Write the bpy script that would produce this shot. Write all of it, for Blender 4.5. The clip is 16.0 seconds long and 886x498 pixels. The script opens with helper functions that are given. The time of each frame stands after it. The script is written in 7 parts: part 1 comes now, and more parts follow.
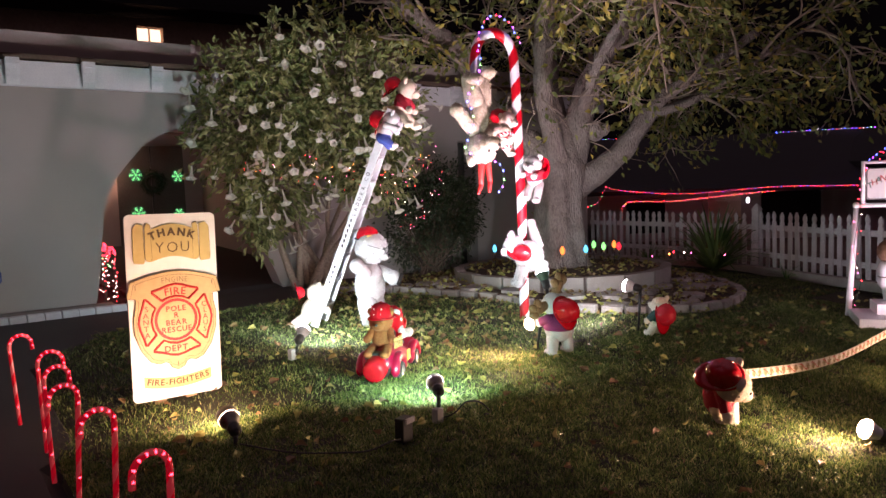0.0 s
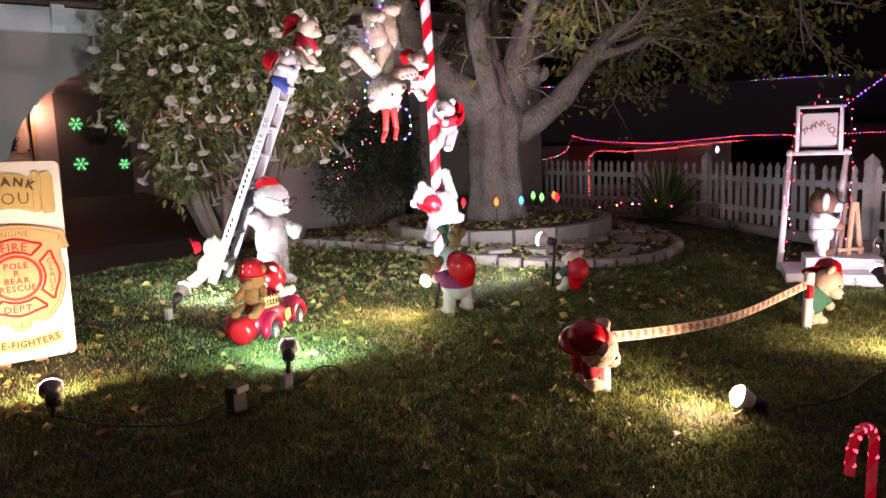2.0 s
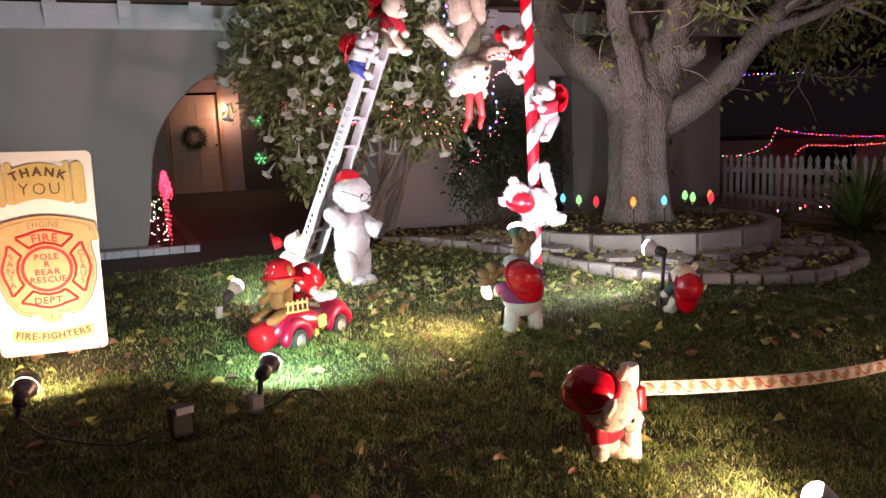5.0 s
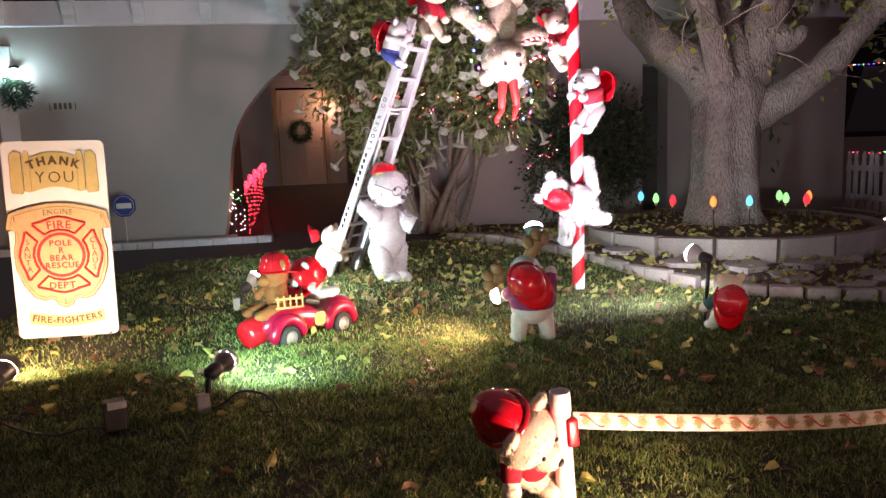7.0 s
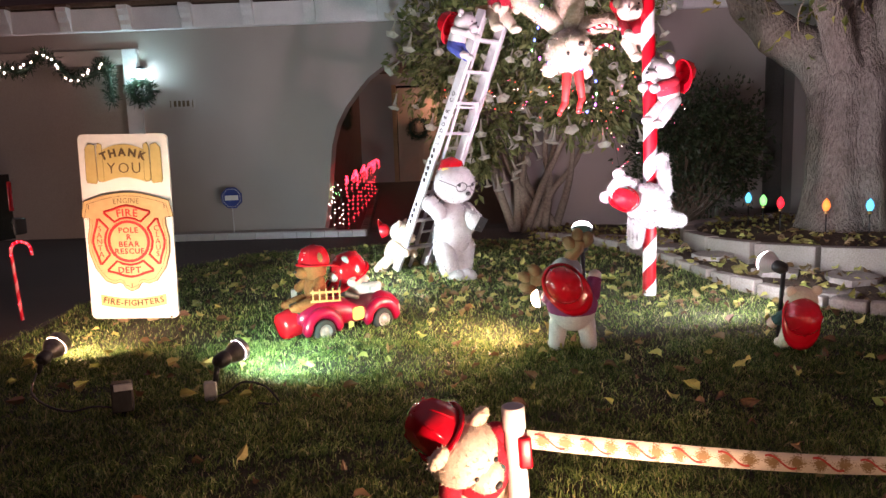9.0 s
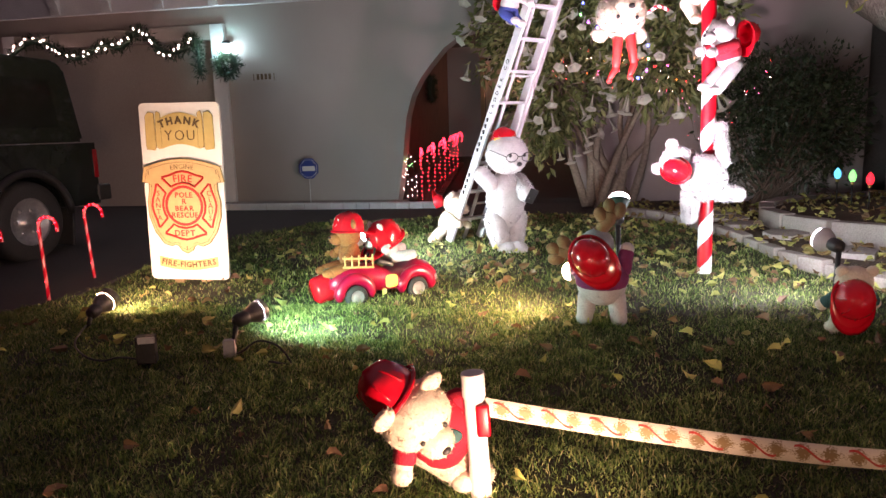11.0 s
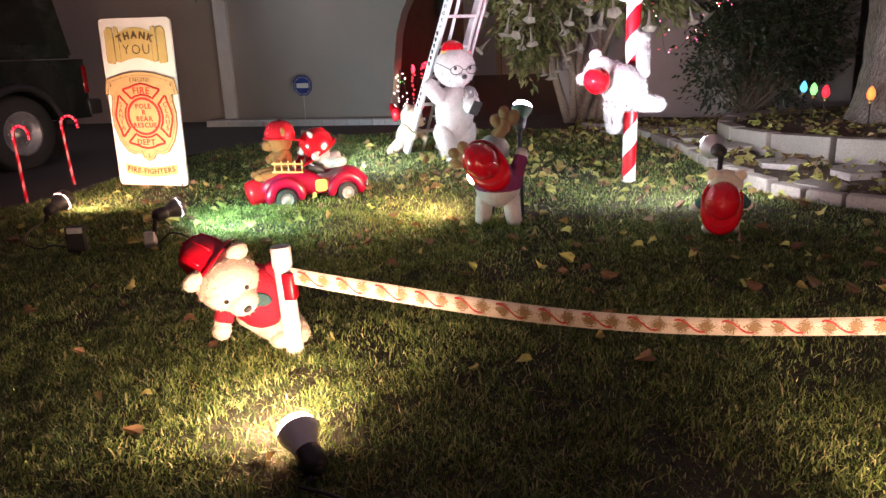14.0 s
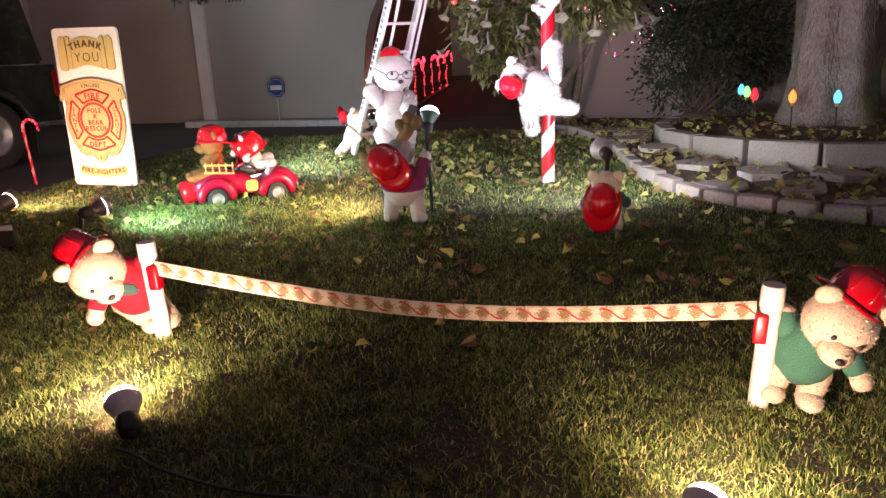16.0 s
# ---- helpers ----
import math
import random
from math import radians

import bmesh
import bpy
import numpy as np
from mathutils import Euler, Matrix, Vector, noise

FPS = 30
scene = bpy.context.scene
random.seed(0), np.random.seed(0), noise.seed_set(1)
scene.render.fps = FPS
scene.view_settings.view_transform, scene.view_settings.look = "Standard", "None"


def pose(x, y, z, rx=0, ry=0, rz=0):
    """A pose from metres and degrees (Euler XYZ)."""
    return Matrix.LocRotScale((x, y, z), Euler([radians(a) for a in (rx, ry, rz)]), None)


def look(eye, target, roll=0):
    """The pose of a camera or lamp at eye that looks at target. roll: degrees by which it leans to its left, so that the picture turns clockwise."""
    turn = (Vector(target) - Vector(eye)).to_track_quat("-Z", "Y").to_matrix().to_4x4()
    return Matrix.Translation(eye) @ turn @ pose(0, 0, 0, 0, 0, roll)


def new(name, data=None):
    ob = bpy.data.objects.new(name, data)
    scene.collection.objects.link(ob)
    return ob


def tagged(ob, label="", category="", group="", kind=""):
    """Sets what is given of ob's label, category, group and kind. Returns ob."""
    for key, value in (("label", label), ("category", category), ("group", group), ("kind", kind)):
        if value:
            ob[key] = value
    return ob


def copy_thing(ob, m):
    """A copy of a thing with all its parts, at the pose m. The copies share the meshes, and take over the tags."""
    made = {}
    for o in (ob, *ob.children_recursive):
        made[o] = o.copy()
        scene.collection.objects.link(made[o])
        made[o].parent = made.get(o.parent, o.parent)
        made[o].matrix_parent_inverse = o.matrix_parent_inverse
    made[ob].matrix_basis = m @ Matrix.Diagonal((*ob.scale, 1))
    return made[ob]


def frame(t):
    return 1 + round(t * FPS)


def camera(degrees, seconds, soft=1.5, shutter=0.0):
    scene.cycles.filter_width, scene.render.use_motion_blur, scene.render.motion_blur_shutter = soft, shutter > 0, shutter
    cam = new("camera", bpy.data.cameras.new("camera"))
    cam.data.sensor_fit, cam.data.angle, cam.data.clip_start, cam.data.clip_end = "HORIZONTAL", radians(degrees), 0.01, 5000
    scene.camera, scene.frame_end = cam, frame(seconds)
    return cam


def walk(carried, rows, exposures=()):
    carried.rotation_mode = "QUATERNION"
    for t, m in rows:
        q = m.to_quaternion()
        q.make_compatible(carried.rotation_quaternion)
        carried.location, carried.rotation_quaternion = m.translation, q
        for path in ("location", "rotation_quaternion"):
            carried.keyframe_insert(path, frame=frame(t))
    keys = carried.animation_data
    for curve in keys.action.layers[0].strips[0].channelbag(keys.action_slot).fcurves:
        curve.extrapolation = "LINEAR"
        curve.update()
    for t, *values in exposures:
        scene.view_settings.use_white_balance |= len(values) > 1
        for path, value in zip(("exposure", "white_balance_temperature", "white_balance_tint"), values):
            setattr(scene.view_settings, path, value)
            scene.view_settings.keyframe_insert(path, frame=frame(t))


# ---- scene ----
cam = camera(63.4, 16.0)
METRES, EYE, TILT, LEAN, TURN = 5.65, 1.26, 0.0, 0.0, -36.0
ROWS = [
    (0.0, 0.0, 0.0, 0.0, -0.18, -4.81, 2.14),
    (0.5, 0.036, 0.016, -0.0023, -0.81, -5.85, 2.33),
    (1.0, 0.0713, 0.0293, -0.0074, -1.05, -7.24, 2.38),
    (1.5, 0.0997, 0.0511, -0.0105, -1.16, -8.58, 2.23),
    (2.0, 0.1337, 0.0668, -0.0108, -0.93, -8.71, 2.21),
    (2.5, 0.1607, 0.0844, -0.0083, -0.28, -8.7, 2.16),
    (3.0, 0.1768, 0.1136, -0.0104, 0.47, -8.79, 2.07),
    (3.5, 0.2036, 0.1368, -0.0151, 3.38, -8.54, 2.33),
    (4.0, 0.2367, 0.1617, -0.019, 9.07, -8.35, 2.54),
    (4.5, 0.2613, 0.1962, -0.0208, 12.49, -8.43, 2.39),
    (5.0, 0.2968, 0.2213, -0.0278, 15.86, -8.28, 2.47),
    (7.5, 0.4325, 0.3428, -0.0384, 29.33, -8.02, 2.13),
    (8.0, 0.4609, 0.3582, -0.0409, 32.53, -7.72, 2.12),
    (8.5, 0.4735, 0.3792, -0.045, 36.13, -7.86, 1.96),
    (9.0, 0.4799, 0.4002, -0.0455, 37.98, -7.95, 1.89),
    (11.5, 0.5434, 0.4639, -0.0593, 47.02, -11.09, 1.88),
    (12.0, 0.5608, 0.4738, -0.0615, 46.92, -13.02, 1.97),
    (12.5, 0.5978, 0.4753, -0.0642, 47.38, -13.56, 2.03),
    (13.0, 0.6197, 0.4889, -0.0687, 47.9, -14.28, 2.04),
    (13.5, 0.6343, 0.5084, -0.0721, 48.38, -14.85, 2.0),
    (14.0, 0.6657, 0.5177, -0.0709, 50.26, -15.45, 2.08),
    (14.5, 0.7016, 0.5247, -0.0673, 51.43, -15.59, 2.12),
    (15.0, 0.725, 0.5441, -0.0682, 51.69, -15.72, 2.17),
    (15.5, 0.7431, 0.5617, -0.063, 51.58, -15.72, 2.18),
    (16.0, 0.7721, 0.5744, -0.0637, 51.43, -15.58, 2.29),
]
walk(cam, [(t, pose(0, 0, EYE, TILT, LEAN, TURN) @ pose(METRES * x, METRES * y, METRES * z, 90 + pitch, roll, yaw)) for t, x, y, z, yaw, pitch, roll in ROWS],
     [(0, 1.05, 6800, 68), (16, 1.05, 6800, 68)])

# ---- light ----
world = bpy.data.worlds.new("night_sky")
scene.world = world
world.use_nodes = True
# a dark night sky that brightens softly towards the unseen zenith, added as fill light
wn, wl = world.node_tree.nodes, world.node_tree.links
sky_way, sky_sep, sky_ramp = wn.new("ShaderNodeTexCoord"), wn.new("ShaderNodeSeparateXYZ"), wn.new("ShaderNodeMapRange")
sky_ramp.interpolation_type = "SMOOTHSTEP"
sky_ramp.inputs["From Min"].default_value, sky_ramp.inputs["From Max"].default_value = 0.25, 0.95
sky_ramp.inputs["To Min"].default_value, sky_ramp.inputs["To Max"].default_value = 0.0008, 0.10
wl.new(sky_way.outputs["Generated"], sky_sep.inputs[0])
wl.new(sky_sep.outputs["Z"], sky_ramp.inputs["Value"])
wn["Background"].inputs[0].default_value = (0.72, 0.66, 0.64, 1)
wl.new(sky_ramp.outputs["Result"], wn["Background"].inputs[1])


def ground_z(x, y):
    """Height of the lawn: it falls gently towards the street, to the driveway and to the far post."""
    dip = max(0.0, 1 - abs(x - 5.7) / 1.3) * min(max((3.6 - y) / 1.2, 0.0), 1.0)
    side = max(0.0, 2.6 - max(x, 0.3)) * min(max((8.0 - y) / 2.0, 0.0), 1.0) * min(max((y - 2.0) / 2.4, 0.0), 1.0)
    return -0.153 - 0.02 * min(max(x, -2.0), 11.0) + 0.035 * min(y, 6.2) - 0.045 * dip - 0.048 * side


def spot(eye, target, watts, color, cone=70, blend=1.0, size=0.045):
    lamp = bpy.data.lights.new("flood_light", "SPOT")
    lamp.energy, lamp.color, lamp.spot_size, lamp.spot_blend = watts, color, radians(cone), blend
    lamp.shadow_soft_size = size
    ob = new("flood_light", lamp)
    ob.matrix_world = look(eye, target)
    return ob


def point(eye, watts, color, size=0.03):
    lamp = bpy.data.lights.new("bulb_light", "POINT")
    lamp.energy, lamp.color, lamp.shadow_soft_size = watts, color, size
    ob = new("bulb_light", lamp)
    ob.location = eye
    return ob


WARM, WHITE = (1.0, 0.78, 0.36), (0.96, 0.97, 1.0)
# place of each flood lamp's lens, what it points at, power, colour, cone
FLOODS = {
    "sign": ((1.30, 3.87, 0.03), (1.36, 4.80, 0.34), 37, (1.0, 0.84, 0.46), 172),
    "car": ((2.42, 3.46, 0.10), (3.10, 4.80, 0.36), 62, (0.30, 1.0, 0.68), 174),
    "ladder": ((2.40, 5.23, 0.18), (3.35, 6.00, 1.00), 76, (0.52, 1.0, 0.84), 178),
    "moose": ((3.89, 4.21, 0.15), (2.60, 4.20, 0.00), 44, WARM, 172),
    "pole": ((5.19, 4.30, 0.31), (4.95, 4.95, 0.42), 43, (0.66, 1.0, 0.86), 178),
    "tree": ((4.16, 4.33, 0.53), (4.30, 5.20, 2.2), 148, (1.0, 0.96, 0.90), 168),
    "rope_bear": ((3.94, 1.69, -0.085), (3.54, 2.08, 0.16), 28, (1.0, 0.84, 0.46), 178),
    "rope_bear_far": ((5.60, 1.57, -0.115), (5.92, 2.22, 0.14), 20, (1.0, 0.84, 0.46), 178),
    "stage": ((7.05, 2.35, 0.02), (7.58, 3.10, 0.75), 34, WHITE, 115),
}
for eye, target, watts, color, cone in FLOODS.values():
    way = (Vector(target) - Vector(eye)).normalized()
    spot(Vector(eye) + way * 0.055, target, watts, color, cone, 0.45 if cone > 177 else 1.0)
point((-0.545, 9.13, 2.03), 4.5, (0.35, 1.0, 0.85))
point((3.08, 16.0, 1.95), 8, (1.0, 0.70, 0.38))

# ---- materials ----
def material(name):
    m = bpy.data.materials.new(name)
    m.use_nodes = True
    return m, m.node_tree.nodes, m.node_tree.links, m.node_tree.nodes["Principled BSDF"]


def surface(name, dark, light, rough=0.6, metal=0.0, grain=40.0, stain=2.5, bump=0.15, spread=0.0, subsurface=0.0, coat=0.0, depth=0.01, stretch=1.0):
    """A surface with a fine grain, a broad stain and relief; spread varies it from piece to piece."""
    m, n, l, b = material(name)
    co = n.new("ShaderNodeTexCoord")
    fine, broad = n.new("ShaderNodeTexNoise"), n.new("ShaderNodeTexNoise")
    fine.inputs["Scale"].default_value, fine.inputs["Detail"].default_value = grain, 5
    broad.inputs["Scale"].default_value, broad.inputs["Detail"].default_value = stain, 4
    if stretch != 1.0:  # furrows that run upright
        scale = n.new("ShaderNodeMapping")
        scale.inputs["Scale"].default_value = (1, 1, stretch)
        l.new(co.outputs["Object"], scale.inputs["Vector"])
        l.new(scale.outputs["Vector"], fine.inputs["Vector"])
    else:
        l.new(co.outputs["Object"], fine.inputs["Vector"])
    l.new(co.outputs["Object"], broad.inputs["Vector"])
    add = n.new("ShaderNodeMath"); add.operation = "ADD"
    l.new(fine.outputs["Fac"], add.inputs[0]); l.new(broad.outputs["Fac"], add.inputs[1])
    ramp = n.new("ShaderNodeMapRange")
    ramp.inputs["From Min"].default_value, ramp.inputs["From Max"].default_value = 0.7, 1.3
    l.new(add.outputs[0], ramp.inputs["Value"])
    mix = n.new("ShaderNodeMix"); mix.data_type = "RGBA"
    mix.inputs["A"].default_value, mix.inputs["B"].default_value = (*dark, 1), (*light, 1)
    l.new(ramp.outputs["Result"], mix.inputs["Factor"])
    colour = mix.outputs["Result"]
    if spread:
        info, hsv, vary = n.new("ShaderNodeObjectInfo"), n.new("ShaderNodeHueSaturation"), n.new("ShaderNodeMapRange")
        vary.inputs["To Min"].default_value, vary.inputs["To Max"].default_value = 1 - spread, 1 + spread
        l.new(info.outputs["Random"], vary.inputs["Value"])
        l.new(vary.outputs["Result"], hsv.inputs["Value"])
        l.new(colour, hsv.inputs["Color"])
        colour = hsv.outputs["Color"]
    l.new(colour, b.inputs["Base Color"])
    b.inputs["Metallic"].default_value = metal
    b.inputs["Coat Weight"].default_value = coat
    wear = n.new("ShaderNodeMapRange")
    wear.inputs["To Min"].default_value, wear.inputs["To Max"].default_value = max(0.02, rough - 0.1), min(1, rough + 0.1)
    l.new(broad.outputs["Fac"], wear.inputs["Value"])
    l.new(wear.outputs["Result"], b.inputs["Roughness"])
    if subsurface:
        b.inputs["Subsurface Weight"].default_value = subsurface
        b.inputs["Subsurface Radius"].default_value = (0.02, 0.015, 0.01)
        b.inputs["Subsurface Scale"].default_value = 0.3
    if bump:
        bp = n.new("ShaderNodeBump")
        bp.inputs["Strength"].default_value, bp.inputs["Distance"].default_value = bump, depth
        l.new(fine.outputs["Fac"], bp.inputs["Height"])
        l.new(bp.outputs["Normal"], b.inputs["Normal"])
    return m


def island_leaf(name, colours, rough=0.5, through_light=0.25):
    """Leaves or blades: each island takes its own colour out of a few."""
    m, n, l, b = material(name)
    geo, ramp = n.new("ShaderNodeNewGeometry"), n.new("ShaderNodeValToRGB")
    ramp.color_ramp.interpolation = "LINEAR"
    while len(ramp.color_ramp.elements) < len(colours):
        ramp.color_ramp.elements.new(0.5)
    for e, (at, c) in zip(ramp.color_ramp.elements, colours):
        e.position, e.color = at, (*c, 1)
    l.new(geo.outputs["Random Per Island"], ramp.inputs["Fac"])
    noise_tex, hsv = n.new("ShaderNodeTexNoise"), n.new("ShaderNodeHueSaturation")
    co = n.new("ShaderNodeTexCoord")
    noise_tex.inputs["Scale"].default_value = 2.2
    l.new(co.outputs["Object"], noise_tex.inputs["Vector"])
    rng = n.new("ShaderNodeMapRange")
    rng.inputs["From Min"].default_value, rng.inputs["From Max"].default_value = 0.3, 0.7
    rng.inputs["To Min"].default_value, rng.inputs["To Max"].default_value = 0.7, 1.25
    l.new(noise_tex.outputs["Fac"], rng.inputs["Value"])
    l.new(rng.outputs["Result"], hsv.inputs["Value"])
    l.new(ramp.outputs["Color"], hsv.inputs["Color"])
    l.new(hsv.outputs["Color"], b.inputs["Base Color"])
    b.inputs["Roughness"].default_value = rough
    tr, mixer = n.new("ShaderNodeBsdfTranslucent"), n.new("ShaderNodeMixShader")
    l.new(hsv.outputs["Color"], tr.inputs["Color"])
    mixer.inputs["Fac"].default_value = through_light
    l.new(b.outputs[0], mixer.inputs[1]); l.new(tr.outputs[0], mixer.inputs[2])
    l.new(mixer.outputs[0], n["Material Output"].inputs["Surface"])
    return m


def glow(name, color, strength):
    m, n, l, b = material(name)
    b.inputs["Base Color"].default_value = (*color, 1)
    b.inputs["Emission Color"].default_value = (*color, 1)
    b.inputs["Emission Strength"].default_value = strength
    return m


stucco = surface("stucco", (0.38, 0.32, 0.29), (0.46, 0.40, 0.36), 0.9, grain=120, stain=0.9, bump=0.35)
garage_paint = surface("garage_paint", (0.37, 0.32, 0.28), (0.43, 0.38, 0.33), 0.75, grain=60, stain=1.2, bump=0.08)
white_paint = surface("white_paint", (0.62, 0.62, 0.62), (0.78, 0.78, 0.77), 0.55, grain=70, stain=4, bump=0.12)
fence_paint = surface("fence_paint", (0.45, 0.43, 0.42), (0.68, 0.66, 0.64), 0.7, grain=50, stain=5, bump=0.2)
brown_wood = surface("brown_wood", (0.09, 0.055, 0.035), (0.18, 0.115, 0.08), 0.8, grain=30, stain=2)
dark_panel = surface("dark_panel", (0.08, 0.075, 0.066), (0.13, 0.12, 0.105), 0.7, grain=40, stain=2)
door_paint = surface("door_paint", (0.52, 0.38, 0.26), (0.60, 0.45, 0.32), 0.5, grain=60, stain=3, bump=0.06)
roof_tile = surface("roof_tile", (0.010, 0.010, 0.010), (0.022, 0.020, 0.020), 0.9, grain=25, stain=1.5, bump=0.5)
asphalt = surface("driveway_concrete", (0.035, 0.03, 0.028), (0.075, 0.065, 0.06), 0.85, grain=140, stain=0.8, bump=0.3)
soil = surface("soil", (0.05, 0.033, 0.022), (0.15, 0.105, 0.07), 0.95, grain=35, stain=3, bump=0.9, depth=0.02)
turf_soil = surface("turf_soil", (0.018, 0.018, 0.008), (0.06, 0.056, 0.026), 0.95, grain=60, stain=2.5, bump=0.8, depth=0.02)
concrete_block = surface("concrete_block", (0.25, 0.215, 0.185), (0.42, 0.37, 0.33), 0.9, grain=90, stain=4, bump=0.4, spread=0.15)
flagstone = surface("flagstone", (0.26, 0.225, 0.20), (0.46, 0.41, 0.37), 0.85, grain=30, stain=3, bump=0.5, spread=0.2)
brick = surface("brick", (0.08, 0.045, 0.035), (0.15, 0.085, 0.065), 0.85, grain=60, stain=5, bump=0.4, spread=0.2)
bark = surface("bark", (0.15, 0.122, 0.10), (0.36, 0.305, 0.26), 0.9, grain=58, stain=4, bump=1.0, depth=0.05, stretch=0.36)
shingle = surface("shingle", (0.38, 0.25, 0.17), (0.56, 0.39, 0.28), 0.9, grain=18, stain=1.2, bump=0.4)
twig_bark = surface("twig_bark", (0.20, 0.155, 0.11), (0.38, 0.31, 0.23), 0.9, grain=40, stain=5, bump=0.5)
red_paint = surface("red_ribbon", (0.50, 0.006, 0.008), (0.62, 0.010, 0.014), 0.35, grain=60, stain=4, bump=0.05)
white_ribbon = surface("white_ribbon", (0.72, 0.72, 0.74), (0.82, 0.82, 0.84), 0.4, grain=60, stain=4, bump=0.05)
red_plastic = surface("red_plastic", (0.50, 0.008, 0.010), (0.60, 0.012, 0.016), 0.18, grain=20, stain=6, bump=0.03, coat=0.5)
car_red = surface("car_red", (0.30, 0.003, 0.022), (0.40, 0.006, 0.032), 0.3, grain=15, stain=5, bump=0.03, coat=0.4)
yellow_plastic = surface("yellow_plastic", (0.72, 0.45, 0.06), (0.82, 0.55, 0.10), 0.4, grain=30, stain=6, bump=0.03)
white_fur = surface("white_fur", (0.36, 0.345, 0.34), (0.52, 0.505, 0.50), 0.95, grain=130, stain=14, bump=0.45, depth=0.006)
cream_fur = surface("cream_fur", (0.56, 0.46, 0.36), (0.78, 0.69, 0.58), 0.95, grain=130, stain=14, bump=0.45, depth=0.006)
blond_fur = surface("blond_fur", (0.50, 0.41, 0.30), (0.72, 0.62, 0.49), 0.95, grain=130, stain=14, bump=0.45, depth=0.006)
tan_fur = surface("tan_fur", (0.32, 0.24, 0.16), (0.58, 0.49, 0.38), 0.95, grain=60, stain=9, bump=0.45, depth=0.006)
brown_fur = surface("brown_fur", (0.17, 0.036, 0.007), (0.31, 0.082, 0.018), 0.95, grain=130, stain=14, bump=0.45, depth=0.006)
tan_felt = surface("tan_felt", (0.20, 0.105, 0.045), (0.30, 0.17, 0.08), 0.95, grain=160, stain=8, bump=0.5)
red_cloth = surface("red_cloth", (0.36, 0.008, 0.018), (0.48, 0.014, 0.028), 0.85, grain=220, stain=8, bump=0.5)
purple_cloth = surface("purple_cloth", (0.14, 0.012, 0.06), (0.22, 0.022, 0.10), 0.9, grain=220, stain=8, bump=0.5)
blue_cloth = surface("blue_cloth", (0.02, 0.04, 0.20), (0.04, 0.07, 0.30), 0.9, grain=220, stain=8, bump=0.5)
green_cloth = surface("green_cloth", (0.02, 0.14, 0.10), (0.04, 0.22, 0.15), 0.9, grain=220, stain=8, bump=0.5)
teal_cloth = surface("teal_cloth", (0.015, 0.07, 0.07), (0.03, 0.11, 0.11), 0.9, grain=220, stain=8, bump=0.5)
black_plastic = surface("black_plastic", (0.010, 0.010, 0.010), (0.025, 0.024, 0.023), 0.45, grain=60, stain=8, bump=0.1)
grey_plastic = surface("grey_plastic", (0.30, 0.30, 0.30), (0.42, 0.42, 0.42), 0.5, grain=60, stain=8, bump=0.1)
tire_rubber = surface("tire_rubber", (0.012, 0.012, 0.012), (0.03, 0.03, 0.03), 0.8, grain=80, stain=8, bump=0.3)
wheel_metal = surface("wheel_metal", (0.24, 0.24, 0.25), (0.40, 0.40, 0.41), 0.4, 0.6, grain=30, stain=8, bump=0.1)
aluminium = surface("aluminium", (0.62, 0.63, 0.64), (0.76, 0.77, 0.78), 0.42, 0.35, grain=30, stain=6, bump=0.08)
lamp_metal = surface("lamp_metal", (0.10, 0.09, 0.08), (0.22, 0.20, 0.17), 0.35, 0.8, grain=30, stain=8, bump=0.05)
pvc = surface("pvc_pipe", (0.74, 0.73, 0.71), (0.84, 0.83, 0.81), 0.4, grain=25, stain=7, bump=0.05)
sign_white = surface("sign_white", (0.76, 0.74, 0.70), (0.82, 0.80, 0.77), 0.5, grain=20, stain=3, bump=0.03)
sign_gold = surface("sign_gold", (0.50, 0.33, 0.14), (0.60, 0.42, 0.19), 0.5, grain=20, stain=3, bump=0.03)
sign_pale_gold = surface("sign_pale_gold", (0.54, 0.39, 0.13), (0.62, 0.47, 0.18), 0.5, grain=20, stain=3, bump=0.03)
sign_dark = surface("sign_dark", (0.09, 0.05, 0.018), (0.13, 0.075, 0.03), 0.6, grain=20, stain=3, bump=0.02)
sign_red = surface("sign_red", (0.56, 0.02, 0.012), (0.66, 0.03, 0.018), 0.5, grain=20, stain=3, bump=0.02)
sign_blue = surface("sign_blue", (0.02, 0.05, 0.22), (0.04, 0.08, 0.32), 0.45, grain=20, stain=3, bump=0.02)
rack_wood = surface("rack_wood", (0.42, 0.20, 0.06), (0.55, 0.30, 0.10), 0.6, grain=35, stain=4, bump=0.1)
pale_wood = surface("pale_wood", (0.36, 0.22, 0.11), (0.50, 0.34, 0.19), 0.7, grain=35, stain=4, bump=0.15)
truck_paint = surface("truck_paint", (0.006, 0.009, 0.008), (0.010, 0.014, 0.013), 0.25, grain=10, stain=3, bump=0.01, coat=0.6)
glass_dark = surface("glass_dark", (0.004, 0.004, 0.005), (0.008, 0.008, 0.009), 0.08, grain=10, stain=3, bump=0.0)
tail_red = surface("tail_red", (0.20, 0.004, 0.004), (0.28, 0.008, 0.008), 0.2, grain=40, stain=8, bump=0.05)
chrome = surface("chrome", (0.70, 0.68, 0.62), (0.82, 0.80, 0.76), 0.15, 1.0, grain=20, stain=5, bump=0.02)
wire_green = surface("wire_green", (0.02, 0.05, 0.03), (0.03, 0.08, 0.05), 0.6, grain=20, stain=5, bump=0.0)
